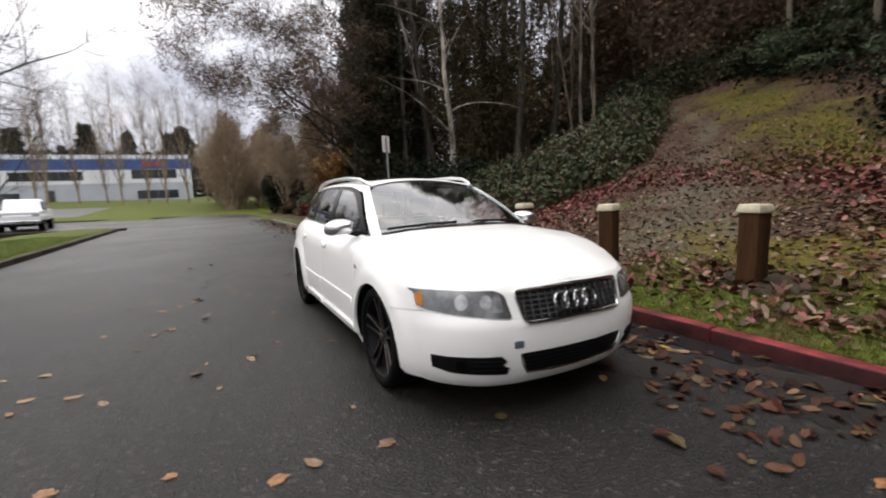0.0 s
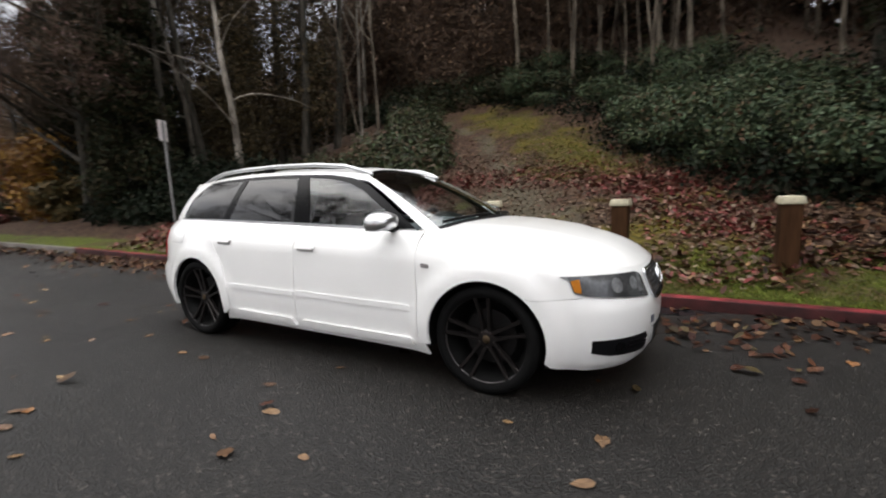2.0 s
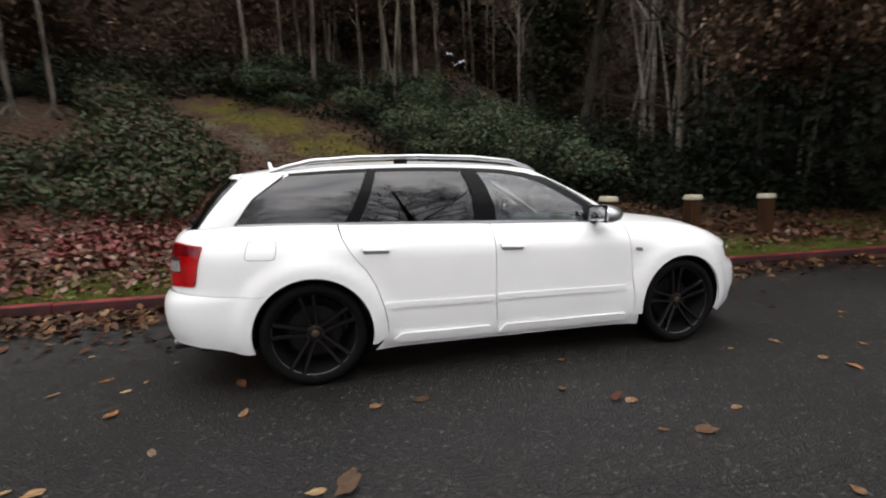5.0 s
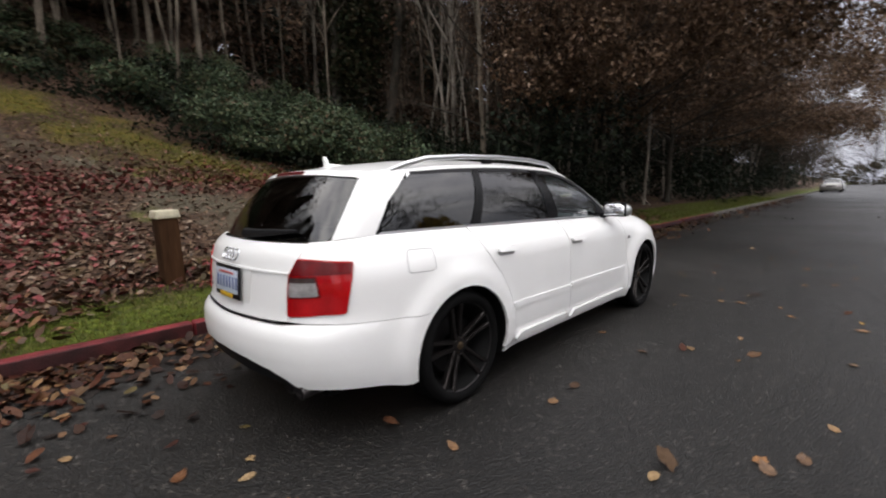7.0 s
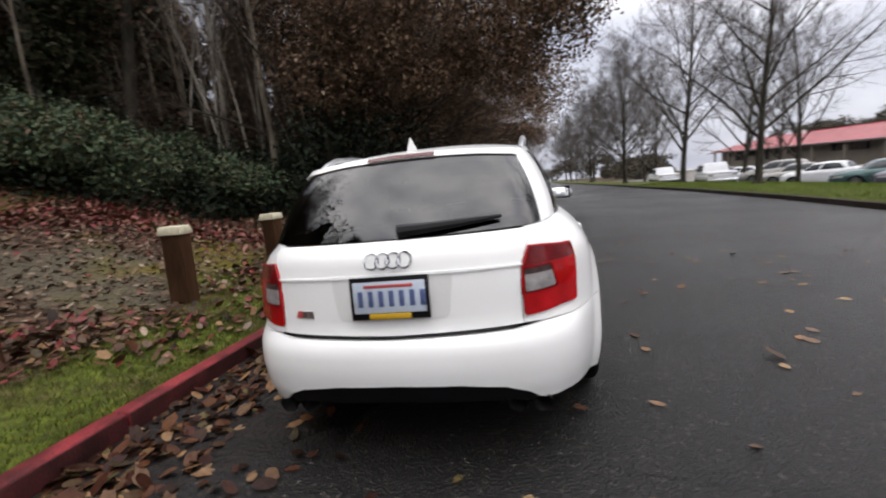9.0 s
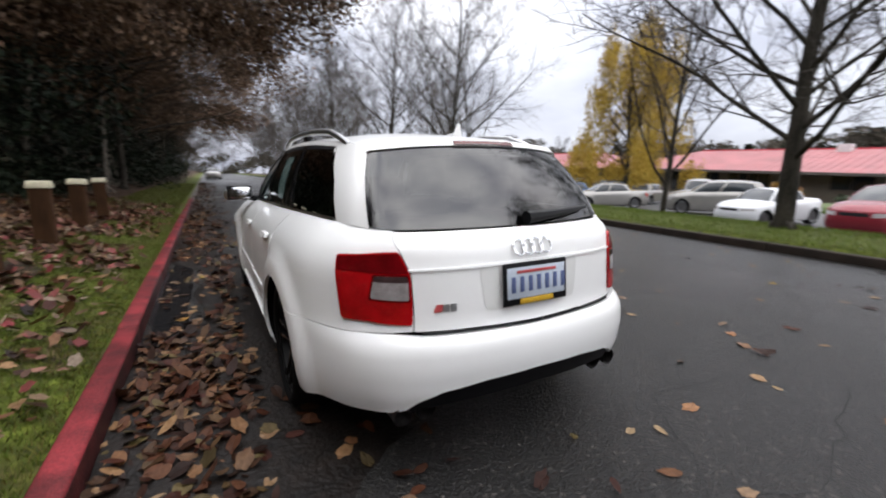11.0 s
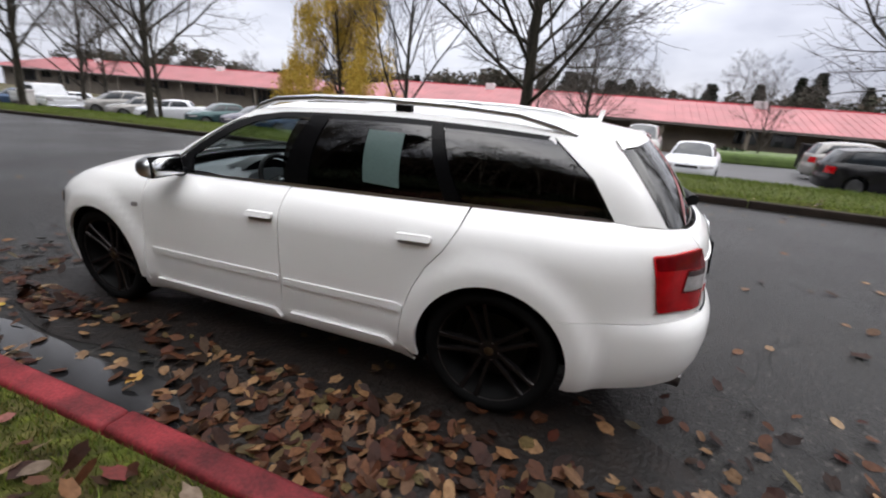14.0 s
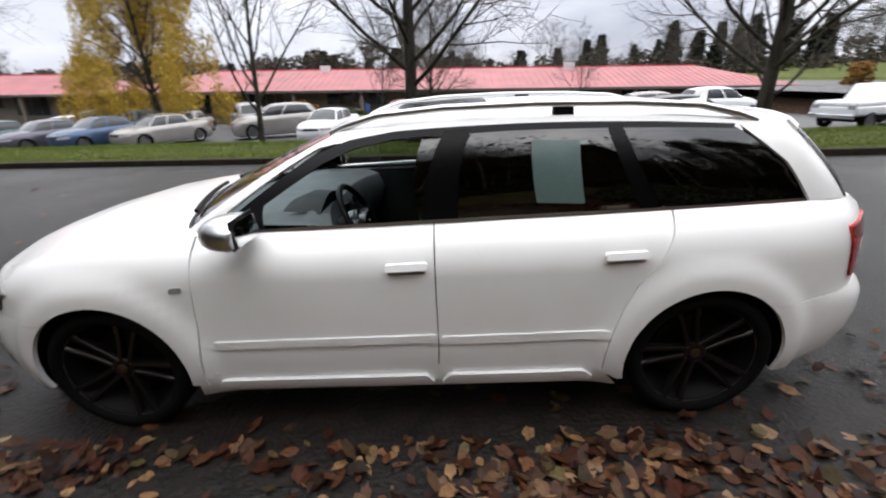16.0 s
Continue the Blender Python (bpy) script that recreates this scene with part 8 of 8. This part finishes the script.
for i in range(320):
    x = -10 + i * 0.07
    # the mulch runs on under the car, its shadow put into colour
    inner = 0.98 - 0.62 * max(0.0, 1 - (x / 2.6) ** 6) + 0.10 * math.sin(x * 2.1) + 0.16 * noise.noise(Vector((x * 4.0, 3.0, 0))) + 0.10 * noise.noise(Vector((x * 11.0, 7.0, 0))) + 0.10 * math.sin(x * 5.3 + 1)
    bare = max(0.0, min(1.0, (x + 0.5) / 0.9)) * max(0.0, min(1.0, (3.0 - x) / 0.8))
    inner += 0.20 * bare
    rows.append([bm.verts.new((x, y, 0.003 + 0.014 * abs(noise.noise(Vector((x * 5, y * 5, 0)))) + 0.03 * max(0.0, y - 1.3) + (0 if k else -0.004))) for k, y in enumerate(np.linspace(inner, 1.642 - (0.36 + 0.06 * math.sin(4 * x)) * bare, 7))])
for a, b in zip(rows, rows[1:]):
    for k in range(6):
        bm.faces.new((a[k], b[k], b[k + 1], a[k + 1]))
thing("leaf_mulch", SITE, "dark wet leaf mulch lying in the gutter", "leaves", data=bm_mesh("leaf_mulch", bm, MULCH_SHADE, True), kind="stuff")

def leaf_shape(kind):
    """Outline of a dry leaf about its middle: oval or lobed, curled."""
    n = 12
    v, r = [(0, 0, 0.04)], random.Random(kind)
    for k in range(n):
        a = math.tau * k / n
        rad = 0.5 * (1 + (0.15 * math.cos(5 * a) if kind % 2 else 0.05 * math.cos(3 * a + kind))) * (1.25 if k == 0 else 1.0)
        x, y = rad * math.cos(a) * 1.2, rad * math.sin(a) * (0.72 if kind % 2 == 0 else 0.95)
        curl = (0.55 * y * y + 0.25 * x * x * (1 if kind < 3 else -0.6)) + r.uniform(-0.05, 0.05)
        v.append((x, y, curl))
    f = [(0, 1 + k, 1 + (k + 1) % n) for k in range(n)]
    return np.array(v), f


SHAPES = [leaf_shape(k) for k in range(5)]


def scatter(name, n, where, size, material, seed, lift=0.01, tilt=0.22):
    """Leaves strewn at places given by where(rng, n) on the street's plan."""
    g = np.random.default_rng(seed)
    x, y = where(g, n)
    n = len(x)
    z = height(x, y) + lift + g.uniform(0, 0.012, n)
    verts, faces, base = [], [], 0
    pick = g.integers(0, 5, n)
    for i in range(n):
        v, f = SHAPES[pick[i]]
        a, ta, tb = g.uniform(0, 6.28), g.normal() * tilt, g.normal() * tilt
        s = size * g.uniform(0.55, 1.3)
        ca, sa = math.cos(a), math.sin(a)
        p = np.empty_like(v)
        p[:, 0] = (v[:, 0] * ca - v[:, 1] * sa) * s
        p[:, 1] = (v[:, 0] * sa + v[:, 1] * ca) * s
        p[:, 2] = v[:, 2] * s * g.uniform(0.15, 0.9) + p[:, 0] * ta + p[:, 1] * tb
        p[:, 2] -= p[:, 2].min()
        verts.append(p + (x[i], y[i], z[i]))
        faces += [(a_ + base, b_ + base, c_ + base) for a_, b_, c_ in f]
        base += len(v)
    return mesh_of(name, np.concatenate(verts).tolist(), faces, material, False)


def gutter(g, n):
    x = g.uniform(-9, 11, n)
    y = 1.63 - np.abs(g.normal(0, 0.42, n))
    heap = 0.5 + 0.5 * ripple(x, y * 1.4, 2.6)
    wet = np.clip((x + 0.35) / 0.5, 0, 1) * (x < 2.9) * (y > 1.16 + 0.07 * np.sin(5 * x))
    under = (np.abs(x) < 2.25) & (y < 0.98)
    odds = (0.30 + 0.70 * heap) * (1 - 0.95 * wet) * np.where(under, 0.10, 1.0) * np.where(x > 2.9, 0.4, 1.0)
    keep = g.random(n) < odds
    return x[keep], y[keep]


def clearing(g, n):
    """Thick to either side of the gravel way, thin upon it."""
    x, y = np.where(g.random(4 * n) < 0.6, g.uniform(-5, 3.6, 4 * n), g.uniform(-10, 4.2, 4 * n)), 2.8 + np.abs(g.normal(0, 2.9, 4 * n))
    way = np.interp(y, WAY_Y, WAY_X)
    off = np.abs(x - way) / np.interp(y, [2.9, 4.5, 7, 14], [1.9, 1.7, 1.1, 0.8])
    patch = 0.5 + 0.5 * ripple(x, y, 1.7)
    mid = np.interp(x, [-10, -3.6, -2.8, -1.2, 0.4, 1.8, 3.4, 5], [4.4, 4.6, 6.2, 7.5, 7.2, 5.8, 4.5, 4.0])
    band = np.exp(-((y - mid) / np.where(y > mid, 0.9, 1.15)) ** 2)
    keep = g.random(4 * n) < np.clip(np.where(y > 6.3, 0.45, 0.05) + 0.8 * np.clip(off - 0.75, 0, 1), 0, 1) * np.where((x > 0.6) & (y < 5.6), np.where(y < 3.7, 0.2, 0.55), 1.0) * (0.35 + 0.65 * patch) * (0.16 + 0.84 * band)
    return x[keep][:n], y[keep][:n]


thing("leaf_drift", SITE, "drift of wet brown leaves along the gutter", "leaves", data=scatter("leaf_drift", 12500, gutter, 0.058, FALLEN, 21, 0.004, 0.30), kind="stuff")
thing("leaf_drift", SITE, "brown leaves gathered under the car", "leaves", data=scatter("leaf_drift", 120, lambda g, n: (g.uniform(-4, 3.5, n), 0.75 - np.abs(g.normal(0, 0.5, n))), 0.06, FALLEN, 25, 0.004), kind="stuff")
thing("leaf_drift", SITE, "red and brown maple leaves over the clearing", "leaves", data=scatter("leaf_drift", 26000, clearing, 0.053, RED_LITTER, 22, 0.0, 0.35), kind="stuff")
thing("leaf_drift", SITE, "dark brown leaves under the wood's edge", "leaves", data=scatter("leaf_drift", 4500, lambda g, n: (g.uniform(3.4, 13, n), 2.9 + np.abs(g.normal(0, 1.2, n))), 0.065, FALLEN, 29, 0.0, 0.35), kind="stuff")
thing("leaf_drift", SITE, "tan and brown leaves strewn over the gravel way", "leaves", data=scatter("leaf_drift", 13000, lambda g, n: (g.uniform(-5.5, 6, n), 2.9 + np.abs(g.normal(0, 4.2, n))), 0.046, TAN_LITTER, 28, 0.0, 0.35), kind="stuff")
def verge_strip(g, n):
    """Thin beside the kerb, thick towards the clearing, in patches."""
    x, y = g.uniform(-9, 12, 4 * n), g.uniform(1.86, 3.3, 4 * n)
    thick = np.clip((y - 1.8) / 0.9, 0.12, 1) * (0.45 + 0.55 * ripple(x, y, 2.3)) + 0.25 * np.clip((-2.5 - x) / 3, 0, 1)
    keep = g.random(4 * n) < thick * np.where((x > 0.4) & (x < 4.6) & (y > 2.4), 0.4, 1.0)
    return x[keep][:n], y[keep][:n]


thing("leaf_drift", SITE, "brown leaves lying in the verge grass", "leaves", data=scatter("leaf_drift", 3600, verge_strip, 0.06, FALLEN, 23, 0.018, 0.4), kind="stuff")
thing("leaf_drift", SITE, "tan leaves scattered through the verge grass", "leaves", data=scatter("leaf_drift", 2600, verge_strip, 0.058, TAN_LITTER, 43, 0.020, 0.4), kind="stuff")
thing("leaf_drift", SITE, "wine-red leaves blown into the verge grass", "leaves", data=scatter("leaf_drift", 2200, verge_strip, 0.06, RED_LITTER, 44, 0.020, 0.4), kind="stuff")
thing("leaf_drift", SITE, "leaves strewn over the far street and gutter", "leaves", data=scatter("leaf_drift", 700, lambda g, n: (g.uniform(-30, 45, n), g.uniform(-11, 1.5, n)), 0.075, FALLEN, 24, 0.003, 0.15), kind="stuff")
thing("leaf_drift", SITE, "leaves in the gutter further up and down", "leaves", data=scatter("leaf_drift", 2600, lambda g, n: (np.where(g.random(n) < 0.5, g.uniform(11, 45, n), g.uniform(-26, -9, n)), 1.66 - np.abs(g.normal(0, 0.5, n))), 0.08, FALLEN, 26, 0.003, 0.3), kind="stuff")

# leaves lying singly on the road, each a piece of its own
leaf_meshes = []
for k in range(5):
    v, f = SHAPES[k]
    me = mesh_of("leaf", [tuple(p) for p in v * np.array([1, 1, 0.5])], f, None)
    leaf_meshes.append(me)


def single_leaf_material():
    m, n, l, b = shader("single_leaf", 0.55)
    o = n.new("ShaderNodeObjectInfo")
    c = ramp_node(n, l, o.outputs["Random"], [(0.0, (0.10, 0.05, 0.025)), (0.25, (0.22, 0.13, 0.06)), (0.5, (0.16, 0.07, 0.025)), (0.75, (0.28, 0.19, 0.09)), (0.92, (0.24, 0.09, 0.02)), (1.0, (0.42, 0.30, 0.03))])
    t = noise_node(n, l, 2.2, 4)
    l.new(mix_node(n, l, c, ramp_node(n, l, t.outputs["Fac"], [(0.3, (0.5, 0.45, 0.4)), (0.65, (1, 1, 1))]), 1.0, "MULTIPLY"), b.inputs["Base Color"])
    return m


LEAF_ONE = single_leaf_material()
for me in leaf_meshes:
    me.materials.clear()
    me.materials.append(LEAF_ONE)
strewn = thing("strewn_leaves", SITE, "single yellow and brown leaves lying on the wet road", "leaves", kind="structure")
lr = random.Random(77)
for i in range(290):
    x, y = lr.uniform(-6.5, 7.5), lr.uniform(-6.6, 0.8)
    if i < 90:
        x, y = lr.uniform(-2.6, 2.2), lr.uniform(0.95, 1.62)
    if abs(x) < 2.3 and abs(y) < 0.9:
        y -= 2.2
    s = lr.uniform(0.038, 0.08)
    m = pose(x, y, float(height(x, y)) + 0.006, lr.gauss(0, 5), lr.gauss(0, 5), lr.uniform(0, 360)) @ Matrix.Scale(s, 4)
    part("leaf", leaf_meshes[i % 5], parent=strewn, m=m)

# ---------------------------------------------------------------- grass
def blades(name, n, where, tall, seed, material=GRASS_BLADE):
    g = np.random.default_rng(seed)
    x, y = where(g, n)
    z = height(x, y)
    a = g.uniform(0, 6.28, n)
    h = tall * g.uniform(0.4, 1.3, n)
    w = 0.0035 * g.uniform(0.7, 1.6, n) * (tall / 0.05) ** 0.5
    lx, ly = g.normal(0, 0.45, n) * h, g.normal(0, 0.45, n) * h
    p0 = np.stack([x - np.cos(a) * w, y - np.sin(a) * w, z - 0.004], -1)
    p1 = np.stack([x + np.cos(a) * w, y + np.sin(a) * w, z - 0.004], -1)
    p2 = np.stack([x + lx, y + ly, z + h], -1)
    v = np.stack([p0, p1, p2], 1).reshape(-1, 3)
    f = np.arange(3 * n).reshape(-1, 3)
    return mesh_of(name, v.tolist(), f.tolist(), material)


thing("grass", SITE, "short mossy verge grass behind the kerb", "grass", data=blades("grass", 60000, lambda g, n: (g.uniform(-7, 9, n), 1.79 + 1.03 * g.random(n) ** 1.3), 0.034, 31), kind="stuff")
thing("grass", SITE, "yellowed moss and thin grass beside the way", "grass", data=blades("grass", 14000, lambda g, n: (lambda y: (np.interp(y, WAY_Y, WAY_X) + 2.1 + g.normal(0, 0.95, n), y))(g.uniform(7.0, 14.5, n)), 0.06, 34), kind="stuff")
thing("grass", SITE, "mossy grass round the feet of the posts", "grass", data=blades("grass", 12000, lambda g, n: (g.uniform(0.2, 4.8, n), 2.75 + 0.75 * g.random(n) ** 1.4), 0.034, 36), kind="stuff")
thing("grass", SITE, "verge grass further along the kerb", "grass", data=blades("grass", 24000, lambda g, n: (9 + 26 * g.random(n) ** 1.5, g.uniform(1.88, 3.6, n)), 0.08, 32), kind="stuff")
thing("grass", SITE, "mown grass strip across the street", "grass", data=blades("grass", 90000, lambda g, n: (lambda x: (x, street_y(x, g.uniform(-11.6, -7.36, n))))(g.uniform(-18, 30, n)), 0.07, 33, LAWN_BLADE), kind="stuff")
